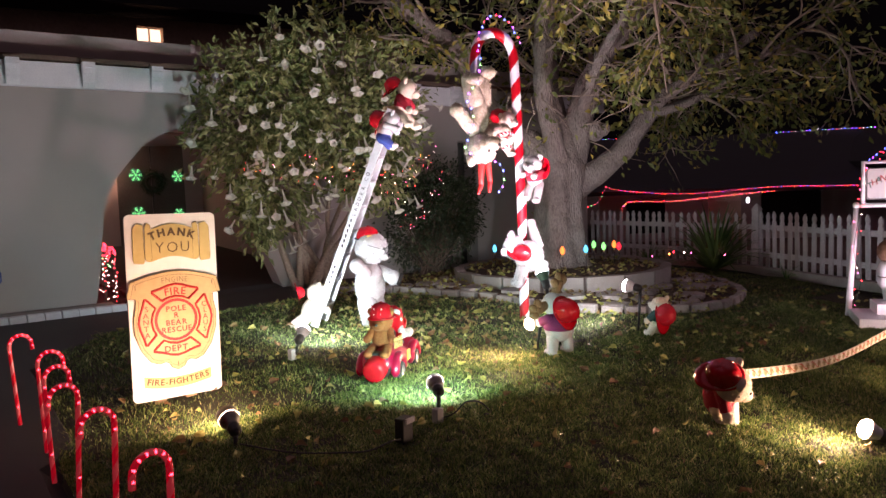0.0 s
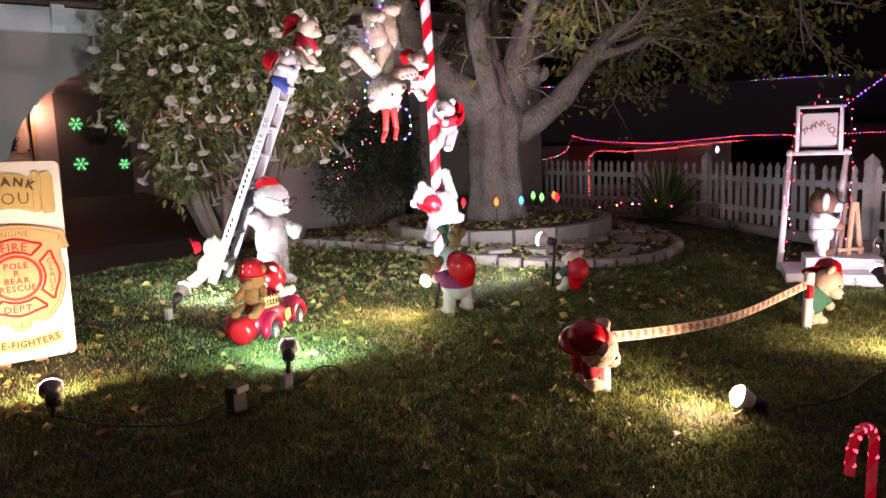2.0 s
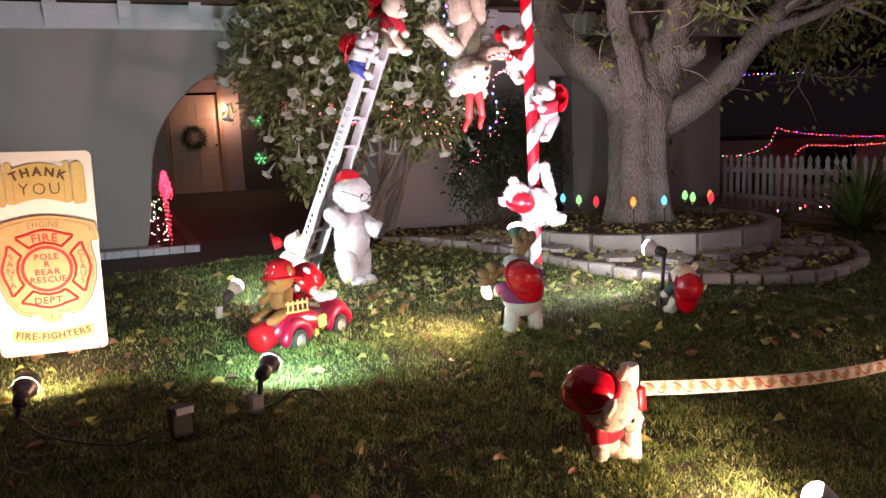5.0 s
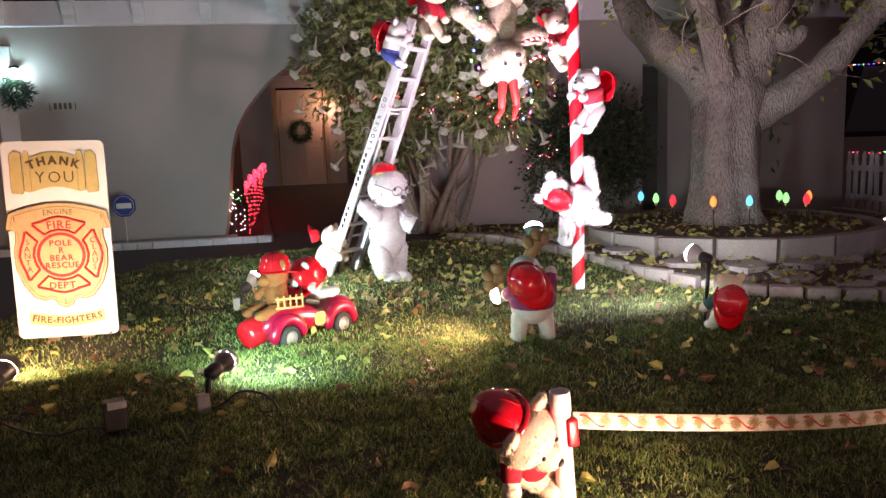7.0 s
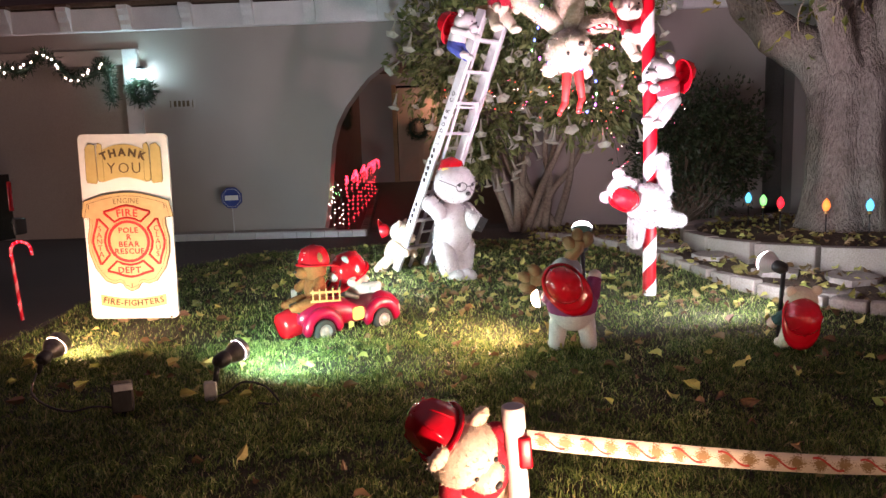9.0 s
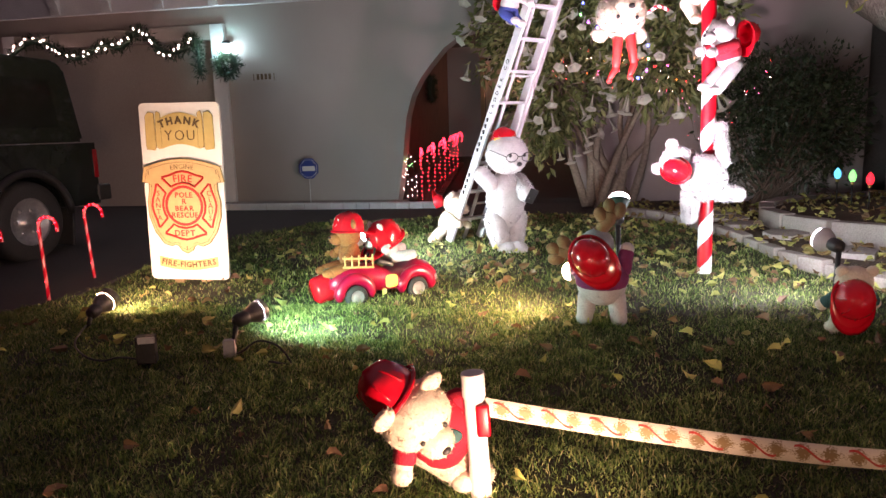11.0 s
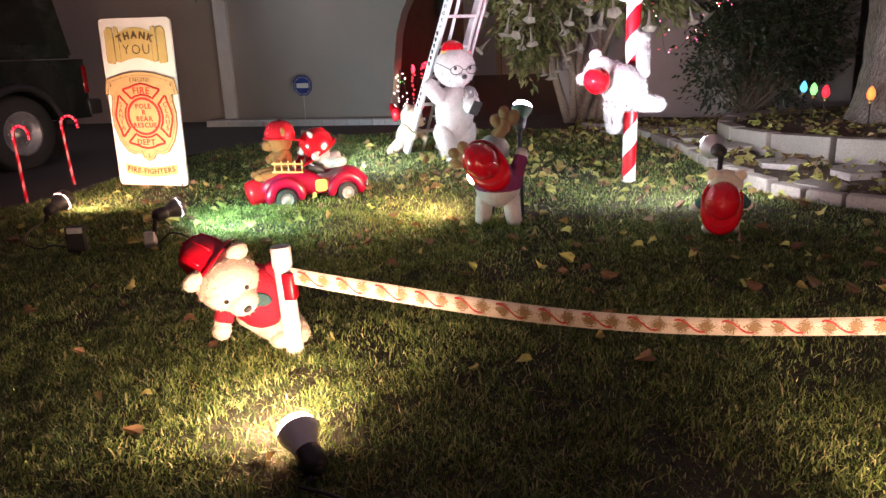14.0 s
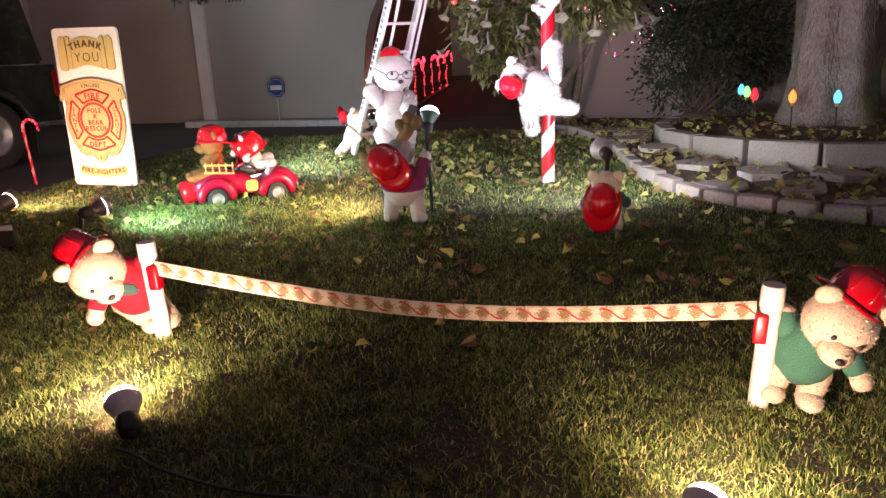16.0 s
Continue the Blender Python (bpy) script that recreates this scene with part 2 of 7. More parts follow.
grass_blade = island_leaf("grass_blade", [(0.0, (0.020, 0.050, 0.010)), (0.35, (0.075, 0.16, 0.034)), (0.82, (0.29, 0.38, 0.10)), (1.0, (0.56, 0.48, 0.24))], 0.5, 0.35)
tree_leaf = island_leaf("tree_leaf", [(0.0, (0.08, 0.12, 0.025)), (0.5, (0.16, 0.205, 0.05)), (0.8, (0.30, 0.30, 0.06)), (1.0, (0.50, 0.40, 0.07))], 0.5, 0.35)
shrub_leaf = island_leaf("shrub_leaf", [(0.0, (0.09, 0.13, 0.04)), (0.5, (0.27, 0.33, 0.12)), (1.0, (0.52, 0.54, 0.24))], 0.45, 0.4)
bush_leaf = island_leaf("bush_leaf", [(0.0, (0.018, 0.030, 0.012)), (0.6, (0.035, 0.055, 0.022)), (1.0, (0.07, 0.09, 0.04))], 0.45, 0.15)
fir_leaf = island_leaf("fir_leaf", [(0.0, (0.006, 0.022, 0.008)), (0.6, (0.014, 0.045, 0.016)), (1.0, (0.03, 0.07, 0.03))], 0.6, 0.1)
palm_leaf = island_leaf("palm_leaf", [(0.0, (0.04, 0.10, 0.026)), (0.6, (0.085, 0.19, 0.05)), (1.0, (0.16, 0.29, 0.08))], 0.45, 0.25)
fallen_leaf = island_leaf("fallen_leaf", [(0.0, (0.12, 0.06, 0.028)), (0.32, (0.25, 0.15, 0.065)), (0.55, (0.34, 0.29, 0.085)), (0.82, (0.38, 0.41, 0.10)), (1.0, (0.50, 0.46, 0.14))], 0.6, 0.15)
petal = island_leaf("petal", [(0.0, (0.55, 0.54, 0.44)), (0.6, (0.70, 0.68, 0.58)), (1.0, (0.80, 0.76, 0.63))], 0.55, 0.35)
COLOUR = {"red": (1.0, 0.03, 0.03), "green": (0.05, 0.9, 0.15), "blue": (0.05, 0.12, 1.0), "amber": (1.0, 0.24, 0.03), "pink": (1.0, 0.12, 0.30), "white": (1.0, 0.85, 0.6), "purple": (0.45, 0.06, 1.0), "teal": (0.0, 0.55, 0.75)}
GLOW = {k: glow("glow_" + k, c, 9.0) for k, c in COLOUR.items()}
cool_lens = glow("cool_lens", (0.86, 1.0, 0.95), 70.0)
warm_lens = glow("warm_lens", (1.0, 0.80, 0.42), 70.0)
lit_window = glow("lit_window", (1.0, 0.80, 0.42), 0.9)

# ---- mesh tools ----
def part(name, bm, mat, parent=None, label="", smooth=True):
    """Links a bmesh as one mesh object, under a thing or a part."""
    me = bpy.data.meshes.new(name)
    bm.to_mesh(me)
    bm.free()
    for m in (mat if isinstance(mat, (list, tuple)) else [mat]):
        me.materials.append(m)
    if smooth:
        me.shade_smooth()
    ob = new(name, me)
    if parent:
        ob.parent = parent
    if label:
        ob["label"] = label
    return ob


def thing(name, label, category, m=None, group=""):
    ob = new(name)
    ob.empty_display_size = 0.1
    if m is not None:
        ob.matrix_world = m
    return tagged(ob, label, category, group)


def setting(name, bm, mat, label, category, smooth=False):
    return tagged(part(name, bm, mat, None, "", smooth), label, category, kind="structure")


def join(bm, made, m, mat=0):
    """Moves freshly made vertices by m and gives their faces a material slot."""
    bmesh.ops.transform(bm, matrix=m, verts=made)
    faces = {f for v in made for f in v.link_faces}
    for f in faces:
        f.material_index = mat
    return made


def box(bm, size, at=(0, 0, 0), turn=(0, 0, 0), bevel=0.0, mat=0):
    made = bmesh.ops.create_cube(bm, size=1.0)["verts"]
    bmesh.ops.scale(bm, vec=size, verts=made)
    if bevel:
        edges = list({e for v in made for e in v.link_edges})
        made = [v for v in bmesh.ops.bevel(bm, geom=made + edges, offset=bevel, segments=2, affect="EDGES", profile=0.6)["verts"]]
    return join(bm, made, pose(*at, *turn), mat)


def ball(bm, radii, at=(0, 0, 0), turn=(0, 0, 0), mat=0, seg=16, rings=10):
    made = bmesh.ops.create_uvsphere(bm, u_segments=seg, v_segments=rings, radius=1.0)["verts"]
    bmesh.ops.scale(bm, vec=radii, verts=made)
    return join(bm, made, pose(*at, *turn), mat)


def tube(bm, pts, radii, n=8, mat=0, caps=True):
    """A round bar along pts; radii is one number or one per point."""
    pts = [Vector(p) for p in pts]
    if not isinstance(radii, (list, tuple)):
        radii = [radii] * len(pts)
    rows, side = [], None
    for i, p in enumerate(pts):
        way = (pts[min(i + 1, len(pts) - 1)] - pts[max(i - 1, 0)]).normalized()
        if side is None:
            side = way.orthogonal().normalized()
        side = (side - way * side.dot(way))
        side = side.normalized() if side.length > 1e-6 else way.orthogonal().normalized()
        up = way.cross(side)
        rows.append([bm.verts.new(p + (side * math.cos(a) + up * math.sin(a)) * radii[i]) for a in (2 * math.pi * k / n for k in range(n))])
    for a, b in zip(rows, rows[1:]):
        for k in range(n):
            bm.faces.new((a[k], a[(k + 1) % n], b[(k + 1) % n], b[k])).material_index = mat
    if caps:
        bm.faces.new(rows[0][::-1]).material_index = mat
        bm.faces.new(rows[-1]).material_index = mat
    return [v for r in rows for v in r]


def lathe(bm, profile, m=None, n=20, mat=0):
    """Turns a profile of (radius, height) about z; open ends stay open."""
    rows = [[bm.verts.new((r * math.cos(2 * math.pi * k / n), r * math.sin(2 * math.pi * k / n), z)) for k in range(n)] for r, z in profile]
    for a, b in zip(rows, rows[1:]):
        for k in range(n):
            bm.faces.new((a[k], a[(k + 1) % n], b[(k + 1) % n], b[k])).material_index = mat
    made = [v for r in rows for v in r]
    if m is not None:
        bmesh.ops.transform(bm, matrix=m, verts=made)
    return made


def plate(bm, outline, thick, m=None, mat=0):
    """A flat outline of (x, z) points given thickness along y, its front at y = 0."""
    front = [bm.verts.new((x, 0, z)) for x, z in outline]
    back = [bm.verts.new((x, thick, z)) for x, z in outline]
    bm.faces.new(front).material_index = mat
    bm.faces.new(back[::-1]).material_index = mat
    for i in range(len(front)):
        j = (i + 1) % len(front)
        bm.faces.new((front[i], back[i], back[j], front[j])).material_index = mat
    made = front + back
    bmesh.ops.recalc_face_normals(bm, faces=list({f for v in made for f in v.link_faces}))
    if m is not None:
        bmesh.ops.transform(bm, matrix=m, verts=made)
    return made


def rounded(w, h, r, n=6):
    pts = []
    for cx, cz, a0 in ((w / 2 - r, h / 2 - r, 0), (-w / 2 + r, h / 2 - r, 90), (-w / 2 + r, -h / 2 + r, 180), (w / 2 - r, -h / 2 + r, 270)):
        pts += [(cx + r * math.cos(radians(a0 + 90 * k / n)), cz + r * math.sin(radians(a0 + 90 * k / n))) for k in range(n + 1)]
    return pts


def curve_points(keys, n=8):
    """A smooth line through key points."""
    k = [Vector(p) for p in keys]
    k = [2 * k[0] - k[1]] + k + [2 * k[-1] - k[-2]]
    out = []
    for i in range(1, len(k) - 2):
        for s in range(n):
            t = s / n
            out.append(0.5 * (2 * k[i] + (k[i + 1] - k[i - 1]) * t + (2 * k[i - 1] - 5 * k[i] + 4 * k[i + 1] - k[i + 2]) * t * t + (3 * k[i] - k[i - 1] - 3 * k[i + 1] + k[i + 2]) * t ** 3))
    return out + [k[-2]]


def raw_mesh(name, verts, faces, mat, parent=None, smooth=False):
    me = bpy.data.meshes.new(name)
    me.from_pydata(verts, [], faces)
    me.materials.append(mat)
    if smooth:
        me.shade_smooth()
    ob = new(name, me)
    if parent:
        ob.parent = parent
    return ob


def lettering(words, size, m, bend=0.0, gap=1.0, bold=0.0, squeeze=1.0):
    """Raised letters in the built-in font, in the x-z plane facing -y; bend: radius of the arc they stand on. Returns a bmesh."""
    out = bmesh.new()
    widths = []
    meshes = []
    for ch in words:
        cu = bpy.data.curves.new("letter", "FONT")
        cu.body, cu.size, cu.extrude, cu.offset = ch, size, 0.0012, bold
        cu.align_x, cu.resolution_u = "CENTER", 2
        ob = bpy.data.objects.new("letter", cu)
        scene.collection.objects.link(ob)
        bpy.context.view_layer.update()
        me = bpy.data.meshes.new_from_object(ob.evaluated_get(bpy.context.evaluated_depsgraph_get()))
        w = max((v.co.x for v in me.vertices), default=0) - min((v.co.x for v in me.vertices), default=0)
        widths.append(w if w > 0 else size * 0.32)
        meshes.append(me)
        bpy.data.objects.remove(ob)
        bpy.data.curves.remove(cu)
    total = sum(widths) + size * 0.13 * gap * (len(words) - 1)
    x = -total / 2
    for w, me in zip(widths, meshes):
        mid = x + w / 2
        x += w + size * 0.13 * gap
        if bend:
            a = mid / bend
            place = Matrix.Translation((bend * math.sin(a), 0, bend * math.cos(a) - bend)) @ Matrix.Rotation(a, 4, "Y")
        else:
            place = Matrix.Translation((mid, 0, 0))
        tmp = bmesh.new()
        tmp.from_mesh(me)
        bmesh.ops.transform(tmp, matrix=m @ Matrix.Diagonal((squeeze, 1, 1, 1)) @ place @ Matrix.Rotation(math.pi / 2, 4, "X"), verts=tmp.verts)
        keep = bpy.data.meshes.new("letter")
        tmp.to_mesh(keep)
        tmp.free()
        out.from_mesh(keep)
        bpy.data.meshes.remove(keep)
        bpy.data.meshes.remove(me)
    return out


def wall_with_holes(bm, outer, holes, thick, y):
    """A wall in the x-z plane with openings that go through; its front lies at y."""
    loops = [outer] + holes
    front, edges = [], []
    for loop in loops:
        vs = [bm.verts.new((x, y, z)) for x, z in loop]
        edges += [bm.edges.new((vs[i], vs[(i + 1) % len(vs)])) for i in range(len(vs))]
    filled = bmesh.ops.triangle_fill(bm, edges=edges, use_beauty=True)
    faces = [g for g in filled["geom"] if isinstance(g, bmesh.types.BMFace)]
    ext = bmesh.ops.extrude_face_region(bm, geom=faces)
    bmesh.ops.translate(bm, vec=(0, thick, 0), verts=[g for g in ext["geom"] if isinstance(g, bmesh.types.BMVert)])
    bmesh.ops.recalc_face_normals(bm, faces=bm.faces)

# ---- ground and house ----
def sheet(x0, x1, y0, y1, step, height):
    bm = bmesh.new()
    nx, ny = max(1, round((x1 - x0) / step)), max(1, round((y1 - y0) / step))
    grid = [[bm.verts.new((x0 + (x1 - x0) * i / nx, y0 + (y1 - y0) * j / ny, height(x0 + (x1 - x0) * i / nx, y0 + (y1 - y0) * j / ny))) for i in range(nx + 1)] for j in range(ny + 1)]
    for j in range(ny):
        for i in range(nx):
            bm.faces.new((grid[j][i], grid[j][i + 1], grid[j + 1][i + 1], grid[j + 1][i]))
    return bm


def drive_edge(y):
    """Where the lawn meets the driveway, as x for a given y."""
    return 0.45 + 0.09 * max(y - 4.0, 0) ** 1.0


def lawn_depth(x):
    """Where the lawn ends towards the house, as y for a given x."""
    if x < 1.2:
        return 6.6 + 0.9 * (x - 0.6)
    if x < 3.6:
        return 7.3 + 0.33 * (x - 1.2)
    return 8.1


def rough_ground(x, y):
    on_lawn = x > drive_edge(y) and y < lawn_depth(x)
    z = ground_z(x, y)
    wave = 0.012 * math.sin(3.1 * x + 1.3 * y) * math.sin(2.3 * y - 0.7 * x) + 0.02 * noise.noise(Vector((x * 1.4, y * 1.4, 0)))
    if x > 4.2 and y > 8.0:
        return z + 0.5 * wave
    return z + wave * 0.6 if on_lawn else z - 0.25


setting("ground", sheet(-120, 120, -60, 180, 6.0, lambda x, y: -0.5), soil, "dark bare ground out to the horizon at night", "ground")
setting("lawn", sheet(0.2, 11.0, -3.2, 9.4, 0.12, rough_ground), turf_soil, "dark lawn soil under short green grass", "lawn", True)


def drive_height(x, y):
    if y > 9.4:
        return 0.044 * (y - 9.4)
    on_lawn = x > drive_edge(y) + 0.12 and y < lawn_depth(x) - 0.12
    z = 0.0 if y > 6.6 else ground_z(x, y) * (6.6 - y) / 3 if y > 3.6 else ground_z(x, y)
    return -0.35 if on_lawn else z - 0.03


bm = sheet(-8.0, 5.0, -3.2, 17.0, 0.2, drive_height)
setting("driveway", bm, asphalt, "dark worn concrete driveway and front walk", "driveway")

WALL_Y = 9.40
arch = [(1.55, -0.3), (1.66, 0.10), (1.72, 0.45), (1.76, 0.80), (1.80, 1.10), (1.88, 1.36), (2.00, 1.57), (2.13, 1.73), (2.30, 1.92), (2.50, 2.06), (2.72, 2.13), (2.95, 2.10),
        (3.20, 1.98), (3.42, 1.78), (3.58, 1.52), (3.70, 1.20), (3.76, 0.85), (3.84, 0.45), (3.98, 0.10), (4.15, -0.3)]
bm = bmesh.new()
outer = [(-7.5, -0.4)] + [(-3.7, -0.4), (-3.7, 2.18), (-0.78, 2.18), (-0.78, -0.4)] + arch + [(10.25, -0.4), (10.25, 2.9), (-7.5, 2.9)]
niche = [(7.20, -0.1), (7.20, 2.02), (7.56, 2.02), (7.56, -0.1)]
wall_with_holes(bm, outer, [niche], 0.30, WALL_Y)
setting("wall_front", bm, stucco, "pale grey stucco front wall with a flared archway", "wall")
bm = bmesh.new()
box(bm, (0.2, 5.0, 3.3), (10.15, 12.2, 1.25))
setting("wall_side", bm, stucco, "pale stucco side wall of the house", "wall")
bm = bmesh.new()
box(bm, (0.5, 0.1, 2.2), (7.38, 9.85, 0.95))
setting("wall_recess", bm, dark_panel, "dark recess in the stucco wall", "wall")

# garage door, set back in its opening, with white casing
garage = thing("garage_door", "beige sectional garage door with a white casing, closed", "garage door", pose(-2.24, WALL_Y + 0.12, 0.0))
garage["kind"] = "structure"
bm = bmesh.new()
box(bm, (2.92, 0.05, 2.2), (0, 0, 1.08), bevel=0.006)
part("leaf", bm, garage_paint, garage, smooth=False)
for sx in (-1, 1):
    bm = bmesh.new()
    box(bm, (0.19, 0.06, 2.36), (sx * 1.555, -0.155, 1.19), bevel=0.005)
    part("casing", bm, white_paint, garage, "white painted casing", False)
bm = bmesh.new()
box(bm, (2.92, 0.06, 0.19), (0, -0.155, 2.275), bevel=0.005)
part("casing", bm, garage_paint, garage, smooth=False)

# white fascia beam on corbels, eave and roof
bm = bmesh.new()
box(bm, (17.0, 0.10, 0.27), (1.9, 9.12, 2.685), bevel=0.008)
setting("fascia", bm, white_paint, "white painted wooden fascia beam under the eave", "fascia")


def corbel():
    ob = thing("corbel", "white scrolled wooden corbel on the fascia", "corbel", pose(0, 0, 0), "corbels on the fascia")
    bm = bmesh.new()
    outline = [(0.0, 0.0), (0.0, 0.27), (-0.115, 0.27), (-0.115, 0.22), (-0.10, 0.205), (-0.085, 0.15), (-0.05, 0.10), (-0.045, 0.05), (-0.02, 0.0)]
    plate(bm, outline, 0.13, Matrix.Rotation(math.pi / 2, 4, "Z") @ Matrix.Translation((0, -0.065, 0)))
    part("bracket", bm, white_paint, ob, smooth=False)
    bm = bmesh.new()
    box(bm, (0.17, 0.13, 0.03), (0, -0.055, 0.285), bevel=0.004)
    part("cap", bm, brown_wood, ob, "dark weathered rafter end", False)
    return ob


first = corbel()
first.matrix_world = pose(-1.30, 9.068, 2.56)
for k in range(1, 15):
    copy_thing(first, pose(-1.30 + 0.745 * (k if k < 13 else 12 - k), 9.068, 2.56))

bm = bmesh.new()
box(bm, (17.6, 0.36, 0.05), (1.9, 9.22, 2.862))
setting("eave", bm, brown_wood, "dark wooden eave boards over the fascia", "eave")
bm = bmesh.new()
box(bm, (17.2, 0.2, 0.32), (1.9, 9.52, 3.05))
setting("parapet", bm, stucco, "pale stucco parapet above the eave", "wall")
bm = bmesh.new()
wall_with_holes(bm, [(-9, 2.9), (9.2, 2.9), (9.2, 4.75), (5.4, 4.62), (1.8, 4.52), (-9, 4.4)], [[(3.47, 3.98), (3.47, 4.42), (3.93, 4.42), (3.93, 3.98)]], 0.2, 14.0)
setting("wall_upper", bm, shingle, "dark brown upper storey wall in the night", "wall")
bm = bmesh.new()
box(bm, (20, 4.6, 0.12), (0.5, 11.95, 3.0))
setting("roof_lower", bm, roof_tile, "dark low roof between the storeys", "roof")
bm = bmesh.new()
box(bm, (18.6, 6.0, 0.14), (0.2, 16.6, 4.72), (0, -1.2, 0))
setting("roof_upper", bm, roof_tile, "black roof of the upper storey", "roof")

window = thing("window_upper", "small lit window with a warm yellow glow, two sashes", "window", pose(3.70, 14.06, 4.20))
window["kind"] = "structure"
for sx in (-1, 1):
    bm = bmesh.new()
    box(bm, (0.20, 0.012, 0.42), (sx * 0.113, 0.06, 0))
    part("pane", bm, lit_window, window, "glowing yellow pane", False)
bm = bmesh.new()
box(bm, (0.022, 0.05, 0.44), (0, 0.03, 0))
for sz in (-1, 1):
    box(bm, (0.46, 0.05, 0.018), (0, 0.03, sz * 0.212))
part("window_frame", bm, white_paint, window, smooth=False)

# porch passage behind the arch
bm = bmesh.new()
box(bm, (0.2, 6.8, 3.2), (1.05, 13.1, 1.4))
setting("wall_passage_left", bm, brick, "dark reddish side wall of the entrance passage", "wall")
bm = bmesh.new()
box(bm, (0.2, 6.8, 3.2), (5.3, 13.1, 1.4))
setting("wall_passage_right", bm, stucco, "pale side wall of the entrance passage", "wall")
bm = bmesh.new()
wall_with_holes(bm, [(1.15, -0.2), (1.92, -0.2), (1.92, 2.42), (3.02, 2.42), (3.02, -0.2), (5.2, -0.2), (5.2, 2.94), (1.15, 2.94)], [], 0.2, 16.3)
setting("wall_passage_end", bm, stucco, "pale end wall of the entrance passage", "wall")
door = thing("door_1", "closed beige panelled front door with a wooden frame", "door", pose(2.47, 16.36, 0.30))
door["kind"] = "structure"
bm = bmesh.new()
box(bm, (0.98, 0.05, 2.06), (0, 0, 1.03), bevel=0.004)
part("leaf", bm, door_paint, door, smooth=False)
for ix in (-1, 1):
    for z, h in ((1.72, 0.36), (1.20, 0.52), (0.48, 0.72)):
        bm = bmesh.new()
        box(bm, (0.36, 0.03, h), (ix * 0.235, -0.026, z), bevel=0.012)
        part("panel", bm, door_paint, door, smooth=False)
for sx in (-1, 1):
    bm = bmesh.new()
    box(bm, (0.09, 0.12, 2.12), (sx * 0.545, -0.08, 1.06), bevel=0.006)
    part("door_frame", bm, pale_wood, door, "natural wood door frame", False)
bm = bmesh.new()
ball(bm, (0.03, 0.03, 0.03), (0.42, -0.06, 1.0))
part("door_handle", bm, chrome, door, "brass door knob")
door2 = thing("door_2", "closed dark brown double gate beside the front door", "door", pose(4.1, 16.24, 0.30))
door2["kind"] = "structure"
for sx in (-1, 1):
    bm = bmesh.new()
    box(bm, (0.68, 0.06, 2.1), (sx * 0.35, 0, 1.05), bevel=0.01)
    part("leaf", bm, dark_panel, door2, smooth=False)
# laser light cast on the gate, modelled as thin self-glowing green snowflakes
def snowflake(x, z, size):
    ob = thing("snowflake_light", "green snowflake of projected laser light on the dark gate, built as a glowing flat shape", "light decoration", pose(x, 16.19, z), "green snowflakes on the gate")
    bm = bmesh.new()
    for k in range(6):
        a = math.pi * k / 3
        out = Vector((math.cos(a), 0, math.sin(a)))
        tube(bm, [Vector((0, 0, 0)), out * size], 0.008, 4)
        for f in (0.45, 0.72):
            for da in (-0.9, 0.9):
                tube(bm, [out * size * f, out * size * f + Vector((math.cos(a + da), 0, math.sin(a + da))) * size * 0.30], 0.006, 4)
    part("flake", bm, glow("laser_spot_green", (0.03, 0.8, 0.22), 0.8), ob)


for x, z, size in ((3.78, 1.79, 0.14), (3.79, 0.98, 0.14), (4.65, 1.75, 0.13), (4.63, 0.94, 0.11)):
    snowflake(x, z, size)
bm = bmesh.new()
box(bm, (4.4, 6.9, 0.1), (3.15, 13.0, 2.72))
setting("ceiling_passage", bm, brown_wood, "dark wooden ceiling of the entrance passage", "ceiling")

